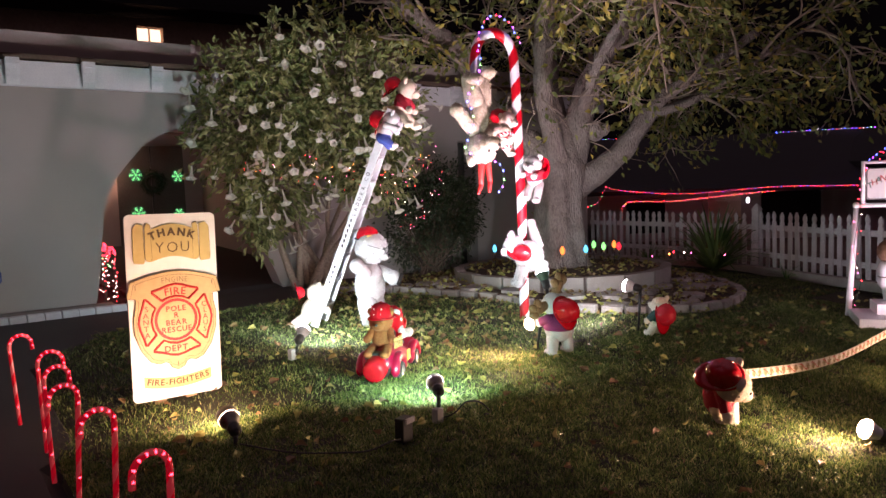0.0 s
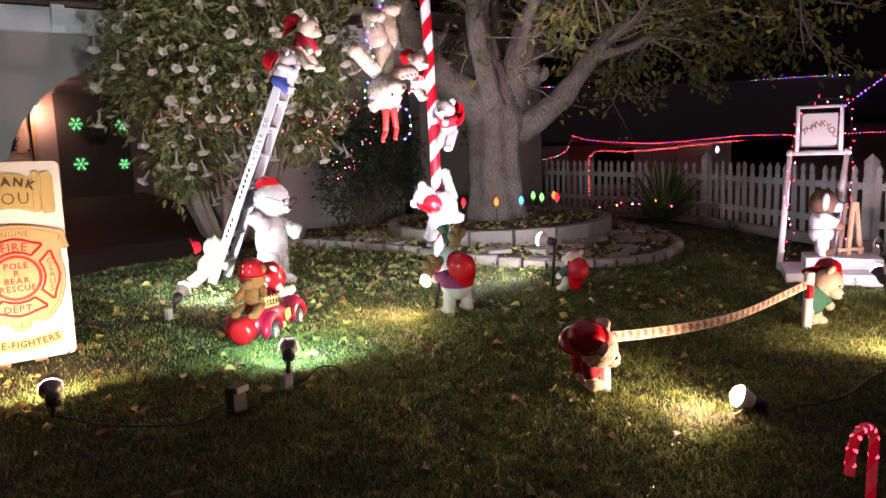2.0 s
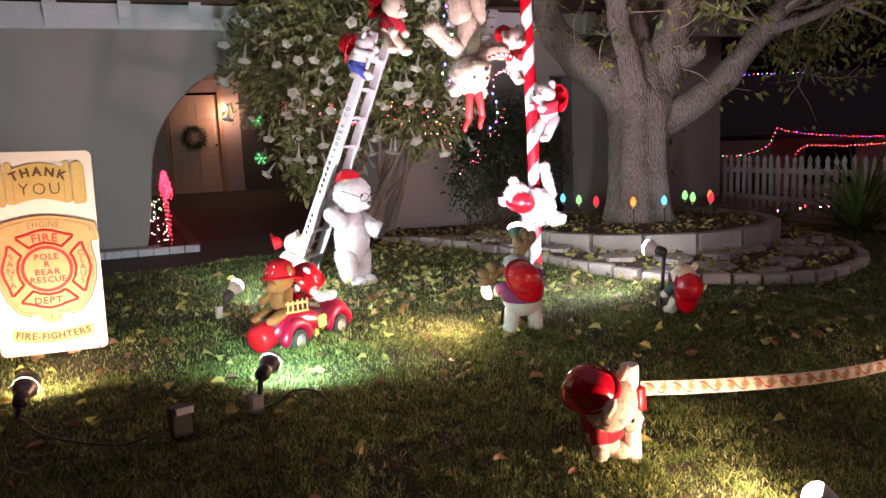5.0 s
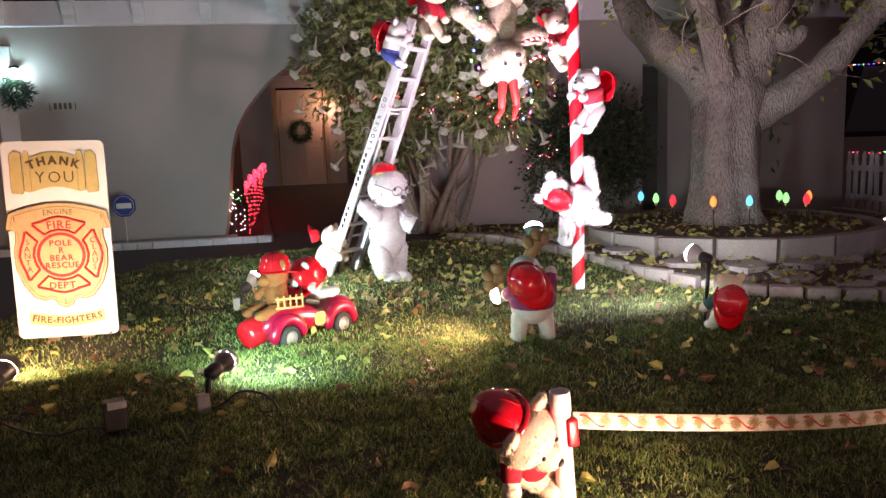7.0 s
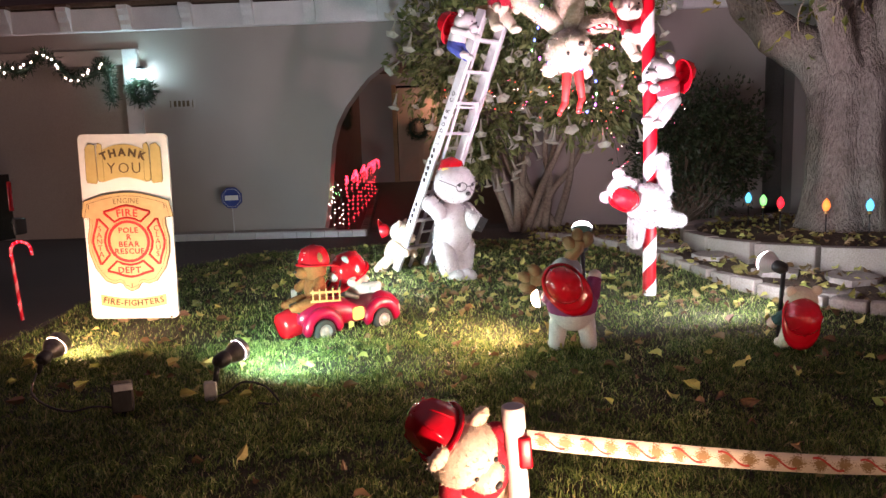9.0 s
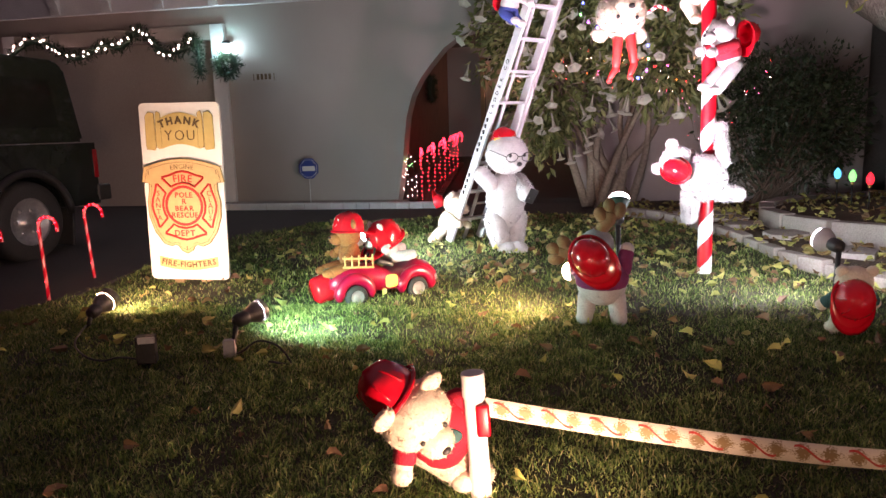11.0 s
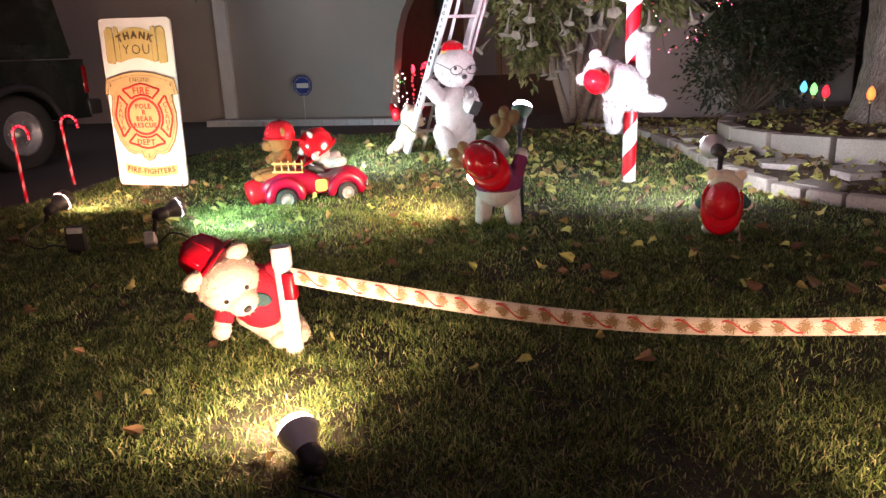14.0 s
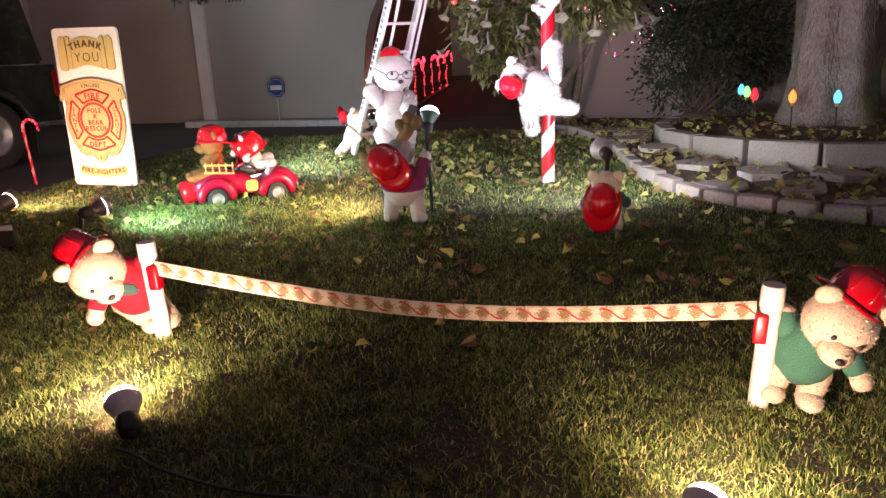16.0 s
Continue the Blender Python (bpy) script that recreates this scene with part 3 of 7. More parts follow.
# ---- the thank-you sign ----
def build_sign():
    ob = thing("thank_you_sign", "white plywood thank-you sign with a golden fire badge, lit from below", "sign", pose(1.305, 4.800, 0.575, 0, 1.0, 1.5))
    w, h = 0.575, 1.18
    bm = bmesh.new()
    plate(bm, rounded(w, h + 0.025, 0.035), 0.018, Matrix.Translation((0, 0, -0.0125)))
    part("board", bm, sign_white, ob, smooth=False)
    for sx, tilt in ((-0.10, 3), (0.09, -2)):
        bm = bmesh.new()
        box(bm, (0.07, 0.03, 0.36), (sx, 0.036, -0.52), (8, tilt, 0), 0.004)
        part("leg", bm, pale_wood, ob, "raw wooden stake", False)
    # scroll banner
    bm = bmesh.new()
    n = 14
    top = [(-0.135 + 0.27 * k / n, 0.490 + 0.035 * math.sin(math.pi * k / n)) for k in range(n + 1)]
    low = [(0.135 - 0.27 * k / n, 0.285 + 0.03 * math.sin(math.pi * k / n)) for k in range(n + 1)]
    plate(bm, top + low, 0.006, Matrix.Translation((0, -0.0065, 0)))
    part("banner", bm, sign_pale_gold, ob, "pale gold scroll", False)
    for sx in (-1, 1):
        for x0, x1, z0, z1 in ((0.130, 0.172, 0.285, 0.535), (0.174, 0.246, 0.275, 0.532)):
            bm = bmesh.new()
            pts = [(x0, z0 + 0.02), (x0 + 0.01, z0), (x1 - 0.006, z0 + 0.006), (x1, z0 + 0.03), (x1 - 0.004, z1 - 0.03), ((x0 + x1) / 2 + 0.006, z1), (x0 + 0.004, z1 - 0.012)]
            plate(bm, [(sx * x, z) for x, z in pts], 0.007, Matrix.Translation((0, -0.0085, 0)))
            part("scroll_end", bm, sign_pale_gold, ob, smooth=False)
            bm = bmesh.new()
            tube(bm, [(sx * x, -0.009, z) for x, z in pts + pts[:1]], 0.0008, 4)
            part("scroll_line", bm, sign_dark, ob, smooth=False)
    part("lettering", lettering("THANK", 0.068, Matrix.Translation((0, -0.0085, 0.452)), 0.32, 1.1, 0.0030), sign_dark, ob, "dark brown letters", False)
    part("lettering", lettering("YOU", 0.100, Matrix.Translation((0, -0.0085, 0.340)), 0.0, 1.6, -0.001, 0.95), sign_dark, ob, "thin brown script letters", False)
    # badge
    def badge_outline(s):
        pts = [(-0.262, 0.208), (-0.285, 0.105), (-0.235, 0.10)]
        pts += [(-0.235 + 0.0, 0.05), (-0.252, -0.03), (-0.248, -0.13), (-0.215, -0.235), (-0.16, -0.315), (-0.11, -0.335), (-0.075, -0.325), (-0.055, -0.335), (-0.04, -0.365), (0, -0.385)]
        pts += [(-x, z) for x, z in pts[:-1][::-1]]
        arc = [(0.262 - 0.524 * k / 12, 0.208 + 0.055 * math.sin(math.pi * k / 12)) for k in range(1, 12)]
        return [(x * s * 1.05, -0.105 + (z + 0.06) * s) for x, z in pts + arc]
    bm = bmesh.new()
    plate(bm, badge_outline(1.0), 0.012, Matrix.Translation((0, -0.0125, 0)))
    part("badge", bm, sign_gold, ob, "golden fire department badge", False)
    bm = bmesh.new()
    line = badge_outline(1.0)
    tube(bm, [(x, -0.014, z) for x, z in line + line[:1]], 0.0022, 4)
    line = badge_outline(0.93)
    tube(bm, [(x, -0.014, z) for x, z in line + line[:1]], 0.0012, 4)
    part("badge_line", bm, sign_dark, ob, "thin dark outline", False)
    # maltese cross: ring and four blades, outlined in red
    cz, ring = -0.100, 0.120
    bm = bmesh.new()
    for k in range(48):
        a0, a1 = 2 * math.pi * k / 48, 2 * math.pi * (k + 1) / 48
        plate(bm, [((ring + d) * math.cos(a), cz + (ring + d) * math.sin(a)) for a, d in ((a0, 0.0), (a1, 0.0), (a1, 0.018), (a0, 0.018))], 0.003, Matrix.Translation((0, -0.0165, 0)))
    part("cross_ring", bm, sign_red, ob, "red painted ring", False)
    for q in range(4):
        turn = q * math.pi / 2
        blade = [(-0.085, 0.128), (-0.148, 0.186), (-0.148, 0.194), (-0.10, 0.206), (-0.045, 0.226), (0, 0.234), (0.045, 0.226), (0.10, 0.206), (0.148, 0.194), (0.148, 0.186), (0.085, 0.128), (0.05, 0.146), (0, 0.155), (-0.05, 0.146)]
        rot = [(x * math.cos(turn) - z * math.sin(turn), cz + x * math.sin(turn) + z * math.cos(turn)) for x, z in blade]
        bm = bmesh.new()
        tube(bm, [(x, -0.0145, z) for x, z in rot + rot[:1]], 0.0075, 6)
        part("cross_blade", bm, sign_red, ob, "red painted blade of the cross", False)
    words = [("FIRE", 0.068, 0, 0.064, 0.45, 1.0), ("DEPT.", 0.058, 0, -0.308, 0, 1.0), ("POLE", 0.050, 0, -0.044, 0, 1), ("R", 0.050, 0, -0.088, 0, 1), ("BEAR", 0.050, 0, -0.135, 0, 1), ("RESCUE", 0.050, 0, -0.181, 0, 1)]
    for text, size, x, z, bend, gap in words:
        part("lettering", lettering(text, size, Matrix.Translation((x, -0.0145, z)), bend, gap, 0.0010), sign_red, ob, "red letters", False)
    for text, x in (("SANTA", -0.190), ("CLAUS", 0.190)):
        for i, ch in enumerate(text):
            part("lettering", lettering(ch, 0.050, Matrix.Translation((x - (0.006 if i in (0, 4) else 0) * (1 if x < 0 else -1) * -1, -0.0145, -0.032 - 0.042 * i))), sign_red, ob, "red letters", False)
    part("lettering", lettering("ENGINE", 0.050, Matrix.Translation((0, -0.0145, 0.148)), 0.9, 1.8, -0.0006, 0.85), sign_dark, ob, "thin brown letters", False)
    for x, z in ((-0.245, 0.112), (0.245, 0.112), (0, -0.405)):
        part("lettering", lettering("1", 0.042, Matrix.Translation((x, -0.0145, z))), sign_dark, ob, "brown numeral", False)
    bm = bmesh.new()
    strip = [(-0.215 + 0.43 * k / 12, -0.452 - 0.028 * math.sin(math.pi * k / 12)) for k in range(13)]
    plate(bm, strip + [(x, z - 0.07) for x, z in strip[::-1]], 0.004, Matrix.Translation((0, -0.0045, 0)))
    part("banner", bm, sign_pale_gold, ob, "pale gold scroll", False)
    part("lettering", lettering("FIRE-FIGHTERS", 0.055, Matrix.Translation((0, -0.0065, -0.528)), -0.85, 1.0, 0.0014), sign_dark, ob, "dark brown letters", False)
    return ob


build_sign()


# ---- striped candy cane pole ----
def striped_pole(path, radius, turns_per_m, n=16, step=0.012, phase=0.0):
    """Two helical stripes along a path; slot 0 red, slot 1 white."""
    pts = [Vector(p) for p in path]
    cum = [0.0]
    for a, b in zip(pts, pts[1:]):
        cum.append(cum[-1] + (b - a).length)
    rows = max(2, round(cum[-1] / step))
    line = []
    j = 0
    for r in range(rows + 1):
        s = cum[-1] * r / rows
        while j < len(cum) - 2 and cum[j + 1] < s:
            j += 1
        f = (s - cum[j]) / max(1e-9, cum[j + 1] - cum[j])
        line.append((pts[j].lerp(pts[j + 1], f), s))
    bm = bmesh.new()
    side, ringrows = Vector((1, 0, 0)), []
    for i, (p, s) in enumerate(line):
        way = (line[min(i + 1, rows)][0] - line[max(i - 1, 0)][0]).normalized()
        side = side - way * side.dot(way)
        side.normalize()
        up = way.cross(side)
        twist = 2 * math.pi * turns_per_m * s + phase
        ringrows.append([bm.verts.new(p + (side * math.cos(a) + up * math.sin(a)) * radius) for a in (twist + 2 * math.pi * k / n for k in range(n))])
    for a, b in zip(ringrows, ringrows[1:]):
        for k in range(n):
            bm.faces.new((a[k], a[(k + 1) % n], b[(k + 1) % n], b[k])).material_index = 0 if k < n // 2 else 1
    bm.faces.new(ringrows[0][::-1])
    bm.faces.new(ringrows[-1])
    return bm


POLE = (4.765, 5.225)
pole = thing("candy_cane_pole", "tall red and white striped candy cane pole standing in the lawn", "decoration", pose(POLE[0], POLE[1], -0.06))
hook = [(0, 0, 0), (0, 0, 1.2), (-0.035, 0, 2.30), (-0.045, 0, 2.45)]
hook += [(-0.285 + 0.235 * math.cos(a), 0, 2.52 + 0.235 * math.sin(a)) for a in (radians(10 + 15 * k) for k in range(11))]
hook += [(-0.525, 0, 2.50), (-0.53, 0, 2.26)]
part("cane", striped_pole(hook, 0.047, 3.3), [red_paint, white_ribbon], pole)


# ---- step ladder ----
def build_ladder():
    """An aluminium step ladder, its front rails leaning; the top rests at 2 m."""
    ob = thing("step_ladder", "tall aluminium step ladder standing open on the lawn", "ladder", pose(0, 0, 0))
    foot_l, foot_r = Vector((2.90, 6.08, 0.02)), Vector((3.12, 6.32, 0.02))
    top_l, top_r = Vector((3.66, 5.78, 2.02)), Vector((3.84, 5.98, 2.02))
    def rail(a, b, w, d):
        bm = bmesh.new()
        made = box(bm, (w, d, (b - a).length), (0, 0, (b - a).length / 2), bevel=0.004)
        way = (b - a).normalized()
        wide = (foot_r - foot_l).normalized()
        deep = way.cross(wide).normalized()
        wide = deep.cross(way)
        m = Matrix((wide, deep, way)).transposed().to_4x4()
        m.translation = a
        bmesh.ops.transform(bm, matrix=m, verts=bm.verts)
        return bm, m
    bm, left_m = rail(foot_l, top_l, 0.028, 0.075)
    part("rail", bm, aluminium, ob, smooth=False)
    bm, _ = rail(foot_r, top_r, 0.028, 0.075)
    part("rail", bm, aluminium, ob, smooth=False)
    for k in range(8):
        f = 0.09 + 0.115 * k
        a, b = foot_l.lerp(top_l, f), foot_r.lerp(top_r, f)
        bm = bmesh.new()
        mid = (a + b) / 2
        way = b - a
        box(bm, (way.length, 0.075, 0.022), mid, (0, 0, math.degrees(math.atan2(way.y, way.x))), 0.003)
        part("step", bm, aluminium, ob, smooth=False)
    back_l, back_r = Vector((3.00, 6.24, 0.02)), Vector((3.17, 6.42, 0.02))
    for a, b in ((back_l, top_l + Vector((0.02, 0.05, -0.05))), (back_r, top_r + Vector((0.02, 0.05, -0.05)))):
        bm = bmesh.new()
        tube(bm, [a, b], 0.016, 6)
        part("back_leg", bm, aluminium, ob)
    for f in (0.15, 0.4, 0.65):
        bm = bmesh.new()
        tube(bm, [back_l.lerp(top_l, f), back_r.lerp(top_r, f)], 0.010, 6)
        part("brace", bm, aluminium, ob)
    bm = bmesh.new()
    way = top_r - top_l
    box(bm, (0.28, 0.14, 0.035), (top_l + top_r) / 2 + Vector((0, 0.02, 0.015)), (0, 0, math.degrees(math.atan2(way.y, way.x))), 0.006)
    part("top_cap", bm, pale_wood, ob, "brown top step", False)
    # words on the front rail; a name and a worn word become bars
    climb = left_m @ Matrix.Translation((-0.0150, 0, 0)) @ Matrix(((0, 1, 0, 0), (0, 0, 1, 0), (1, 0, 0, 0), (0, 0, 0, 1)))
    for text, start in (("LADDER", 1.11), ("CO", 1.46)):
        for k, ch in enumerate(text):
            part("letter", lettering(ch, 0.046, climb @ Matrix.Translation((start + 0.052 * k, 0, -0.016))), black_plastic, ob, "black letter on the rail", False)
    for start, count in ((0.44, 4), (0.80, 6)):
        for k in range(count):
            bm = bmesh.new()
            box(bm, (0.026, 0.003, 0.032), climb @ Vector((start + 0.050 * k, 0, 0)), bevel=0.0)
            part("bar", bm, black_plastic, ob, "black bar on the rail", False)
    return ob


build_ladder()


# ---- flood lamps on stakes ----
def flood_lamp(key, stake, head=0.055, lens=cool_lens, body=lamp_metal, label="metal flood lamp on a stake, switched on"):
    eye, target = Vector(FLOODS[key][0]), Vector(FLOODS[key][1])
    ob = thing("flood_lamp", label, "lamp", pose(0, 0, 0), "flood lamps in the lawn")
    m = look(eye, target)
    rim = -0.046 if key == "sign" else -0.022 if body is lamp_metal else 0.004
    bm = bmesh.new()
    lathe(bm, [(0.012, 0.135), (0.022, 0.13), (0.026, 0.09), (0.030, 0.075), (head * 0.72, 0.045), (head * 0.94, 0.018), (head, rim), (head * 0.97, rim - 0.002), (head * 0.955, 0.006)], m)
    part("reflector", bm, body, ob)
    bm = bmesh.new()
    lathe(bm, [(0.0005, 0.142), (0.024, 0.140), (0.033, 0.128), (0.036, 0.092), (0.034, 0.074), (0.029, 0.070)], m)
    part("socket", bm, black_plastic, ob, "black socket")
    bm = bmesh.new()
    lathe(bm, [(0.0005, -0.036), (head * 0.4, -0.033), (head * 0.7, -0.024), (head * 0.90, -0.010), (head * 0.965, 0.004)], m)
    part("lens", bm, lens, ob, "glowing lens")
    back = m @ Vector((0, 0, 0.13))
    foot = Vector((*stake, ground_z(*stake) - 0.02))
    bm = bmesh.new()
    ball(bm, (0.022, 0.022, 0.022), back)
    tube(bm, [back, back.lerp(foot, 0.35) + Vector((0, 0, -0.01)), foot], [0.014, 0.013, 0.008], 8)
    part("stake", bm, black_plastic, ob, "black plastic stake")
    if key in ("car", "ladder"):
        bm = bmesh.new()
        box(bm, (0.055, 0.045, 0.085), (foot.x, foot.y, foot.z + 0.065), (0, 0, 15), 0.005)
        part("junction_box", bm, grey_plastic, ob, "grey junction box", False)
    return ob


flood_lamp("sign", (1.27, 3.72), 0.062, warm_lens)
flood_lamp("car", (2.33, 3.32), 0.055)
flood_lamp("ladder", (2.27, 5.18), 0.055, cool_lens, grey_plastic, "grey flood lamp on a low stake, switched on")
flood_lamp("moose", (3.99, 4.24), 0.05, warm_lens, grey_plastic, "grey flood lamp with a warm beam, switched on")
flood_lamp("pole", (5.22, 4.20), 0.065, cool_lens, aluminium, "silver flood lamp with a dark green socket, switched on")
flood_lamp("tree", (4.17, 4.26), 0.06, cool_lens, wire_green, "green flood lamp on a tall stake, pointing up")
flood_lamp("rope_bear", (4.00, 1.56), 0.056, warm_lens, pvc, "pale reflector bulb in a black socket on a stake, switched on")
flood_lamp("rope_bear_far", (5.55, 1.47), 0.056, warm_lens, pvc, "pale reflector bulb in a black socket on a stake, switched on")
flood_lamp("stage", (7.02, 2.22), 0.05, cool_lens, black_plastic)


# ---- rope posts and ribbon ----
def rope_post(x, y, top, lean, label, side):
    z = ground_z(x, y)
    ob = thing("pvc_post", label, "post", pose(x, y, z - 0.03, 0, lean, 0), "white posts of the ribbon barrier")
    h = top - z + 0.03
    bm = bmesh.new()
    lathe(bm, [(0.031, 0), (0.031, h - 0.075), (0.032, h - 0.072), (0.0345, h - 0.07), (0.0345, h - 0.003), (0.033, h), (0.029, h), (0.029, h - 0.16), (0.0005, h - 0.16)], n=24)
    part("pipe", bm, pvc, ob)
    bm = bmesh.new()
    box(bm, (0.040, 0.050, 0.095), (0.024 * side, -0.014, h - 0.135), (0, 0, 8 * side), 0.008)
    part("tape", bm, red_paint, ob, "fold of shiny red tape")
    return ob


rope_post(3.655, 2.275, 0.245, -3.0, "short white plastic pipe post in the lawn with red tape", 1)
rope_post(5.805, 2.29, 0.180, 2.5, "short white plastic pipe post in the lawn with red tape", -1)

ribbon_mat, n_, l_, b_ = material("printed_ribbon")
uvn = n_.new("ShaderNodeTexCoord")
sep = n_.new("ShaderNodeSeparateXYZ")
l_.new(uvn.outputs["UV"], sep.inputs[0])


def maths(op, a, b=None, c=None):
    nd = n_.new("ShaderNodeMath")
    nd.operation = op
    for i, v in enumerate((a, b, c)):
        if v is None:
            continue
        if isinstance(v, (int, float)):
            nd.inputs[i].default_value = v
        else:
            l_.new(v, nd.inputs[i])
    return nd.outputs[0]


wave = maths("MULTIPLY_ADD", maths("SINE", maths("MULTIPLY", sep.outputs["X"], 2 * math.pi)), 0.33, 0.5)
near = maths("LESS_THAN", maths("ABSOLUTE", maths("SUBTRACT", sep.outputs["Y"], wave)), 0.060)
broken = maths("GREATER_THAN", maths("SINE", maths("MULTIPLY_ADD", sep.outputs["X"], 2 * math.pi, -1.57)), -0.5)
red_on = maths("MULTIPLY", near, broken)
spk = n_.new("ShaderNodeTexNoise")
spk.inputs["Scale"].default_value, spk.inputs["Detail"].default_value = 20, 3
l_.new(uvn.outputs["UV"], spk.inputs["Vector"])
clump = maths("ADD", maths("COSINE", maths("MULTIPLY_ADD", sep.outputs["X"], 4 * math.pi, 2.0)), maths("MULTIPLY", spk.outputs["Fac"], 7.0))
shape = maths("MULTIPLY_ADD", maths("ABSOLUTE", maths("SUBTRACT", sep.outputs["Y"], 0.5)), 4.2, 2.8)
gold_on = maths("GREATER_THAN", clump, shape)
m1, m2 = n_.new("ShaderNodeMix"), n_.new("ShaderNodeMix")
m1.data_type = m2.data_type = "RGBA"
m1.inputs["A"].default_value, m1.inputs["B"].default_value = (0.72, 0.64, 0.52, 1), (0.27, 0.17, 0.065, 1)
m2.inputs["B"].default_value = (0.55, 0.05, 0.03, 1)
l_.new(gold_on, m1.inputs["Factor"])
l_.new(m1.outputs["Result"], m2.inputs["A"])
l_.new(red_on, m2.inputs["Factor"])
l_.new(m2.outputs["Result"], b_.inputs["Base Color"])
b_.inputs["Roughness"].default_value = 0.6

ribbon = thing("ribbon", "cream printed ribbon with red swirls strung between two posts", "ribbon", pose(0, 0, 0))
bm = bmesh.new()
uv = bm.loops.layers.uv.new("uv")
a, b = Vector((3.672, 2.258, 0.148)), Vector((5.780, 2.28, 0.098))
cols = []
N = 80
for k in range(N + 1):
    f = k / N
    p = a.lerp(b, f) + Vector((0, 0.012 * math.sin(9 * f), -0.085 * 4 * f * (1 - f) * 0.9))
    tilt = 0.10 * math.sin(7 * f)
    for_side = Vector((0, math.sin(tilt), math.cos(tilt))) * 0.0285
    cols.append([bm.verts.new(p - for_side), bm.verts.new(p + for_side), bm.verts.new(p + for_side + Vector((0, 0.0015, 0))), bm.verts.new(p - for_side + Vector((0, 0.0015, 0)))])
for k in range(N):
    for i in range(4):
        f = bm.faces.new((cols[k][i], cols[k + 1][i], cols[k + 1][(i + 1) % 4], cols[k][(i + 1) % 4]))
        vv = [0, 1, 1, 0]
        for lp, (u, v) in zip(f.loops, ((k, vv[i]), (k + 1, vv[i]), (k + 1, vv[(i + 1) % 4]), (k, vv[(i + 1) % 4]))):
            lp[uv].uv = (u / N * 2.11 / 0.135, v)
part("band", bm, ribbon_mat, ribbon)

# ---- tree and shrubs ----
rng = random.Random(7)


def limb(bm, keys, r0, r1, n=12, knots=0.10, mat=0):
    pts = curve_points(keys, 7)
    total = len(pts) - 1
    radii = []
    for i, p in enumerate(pts):
        f = i / total
        radii.append((r0 + (r1 - r0) * f ** 0.8) * (1 + knots * noise.noise(p * 2.3)))
    made = tube(bm, pts, radii, n, mat)
    for v in made:
        v.co += Vector(noise.noise_vector(v.co * 5.0)) * (0.03 * min(1, r0 / 0.12))
    return pts


def leaf_cloud(places, size, aspect, droop=0.4, jitter=0.5, rand=rng, curl=0.25, broad=False):
    """Leaves as folded kites, four triangles each, at the given (place, way) pairs."""
    verts, faces = [], []
    for p, way in places:
        s = size * rand.uniform(0.6, 1.25)
        w = Vector(way) + Vector((rand.gauss(0, jitter), rand.gauss(0, jitter), rand.gauss(0, jitter) - droop))
        w = w.normalized() if w.length > 1e-4 else Vector((0, 0, -1))
        side = w.cross(Vector((rand.gauss(0, 1), rand.gauss(0, 1), rand.gauss(0, 1)))).normalized()
        up = side.cross(w)
        i = len(verts)
        h = s * aspect / 2
        bend = up * s * curl
        if broad:
            verts += [p, p + w * s * 0.26 + side * h * 0.85 + bend * 0.3, p + w * s * 0.62 + side * h * 0.9 + bend * 0.2, p + w * s - bend * 0.4, p + w * s * 0.62 - side * h * 0.9 + bend * 0.3, p + w * s * 0.26 - side * h * 0.85 + bend * 0.4, p + w * s * 0.48]
            faces += [(i, i + 1, i + 6), (i + 1, i + 2, i + 6), (i + 2, i + 3, i + 6), (i + 3, i + 4, i + 6), (i + 4, i + 5, i + 6), (i + 5, i, i + 6)]
        else:
            verts += [p, p + w * s * 0.45 + side * h + bend * 0.4, p + w * s - bend * 0.5, p + w * s * 0.45 - side * h + bend * 0.4, p + w * s * 0.5]
            faces += [(i, i + 1, i + 4), (i + 1, i + 2, i + 4), (i + 4, i + 2, i + 3), (i, i + 4, i + 3)]
    return verts, faces


TREE = Vector((6.95, 6.88, 0.06))
tree = thing("tree", "old broad tree with pale gnarled bark and yellowing leaves", "tree", pose(*TREE))
bm = bmesh.new()
V = lambda *p: Vector(p) - TREE
trunk_keys = [V(6.90, 6.84, 0.0), V(6.92, 6.86, 0.35), V(6.95, 6.88, 0.9), V(6.98, 6.90, 1.35), V(7.00, 6.90, 1.75), V(7.02, 6.90, 2.15)]
pts = curve_points(trunk_keys, 6)
radii = []
for p in pts:
    z = p.z + TREE.z
    radii.append(0.315 + 0.16 * math.exp(-(z - 0.05) / 0.16) + 0.06 * max(0, min(z, 1.5) - 1.0) - 0.42 * max(0, z - 1.5))
made = tube(bm, pts, radii, 40)
for v in made:
    a = math.atan2(v.co.y, v.co.x)
    z = v.co.z
    flute = 0.028 * math.sin(5 * a + 1.2) + 0.018 * math.sin(9 * a + 2.0 * z)
    root = 0.10 * math.exp(-z / 0.14) * max(0, math.sin(6 * a + 0.6))
    out = Vector((math.cos(a), math.sin(a), 0))
    v.co += out * (flute + root + 0.02 * noise.noise(v.co * 6))
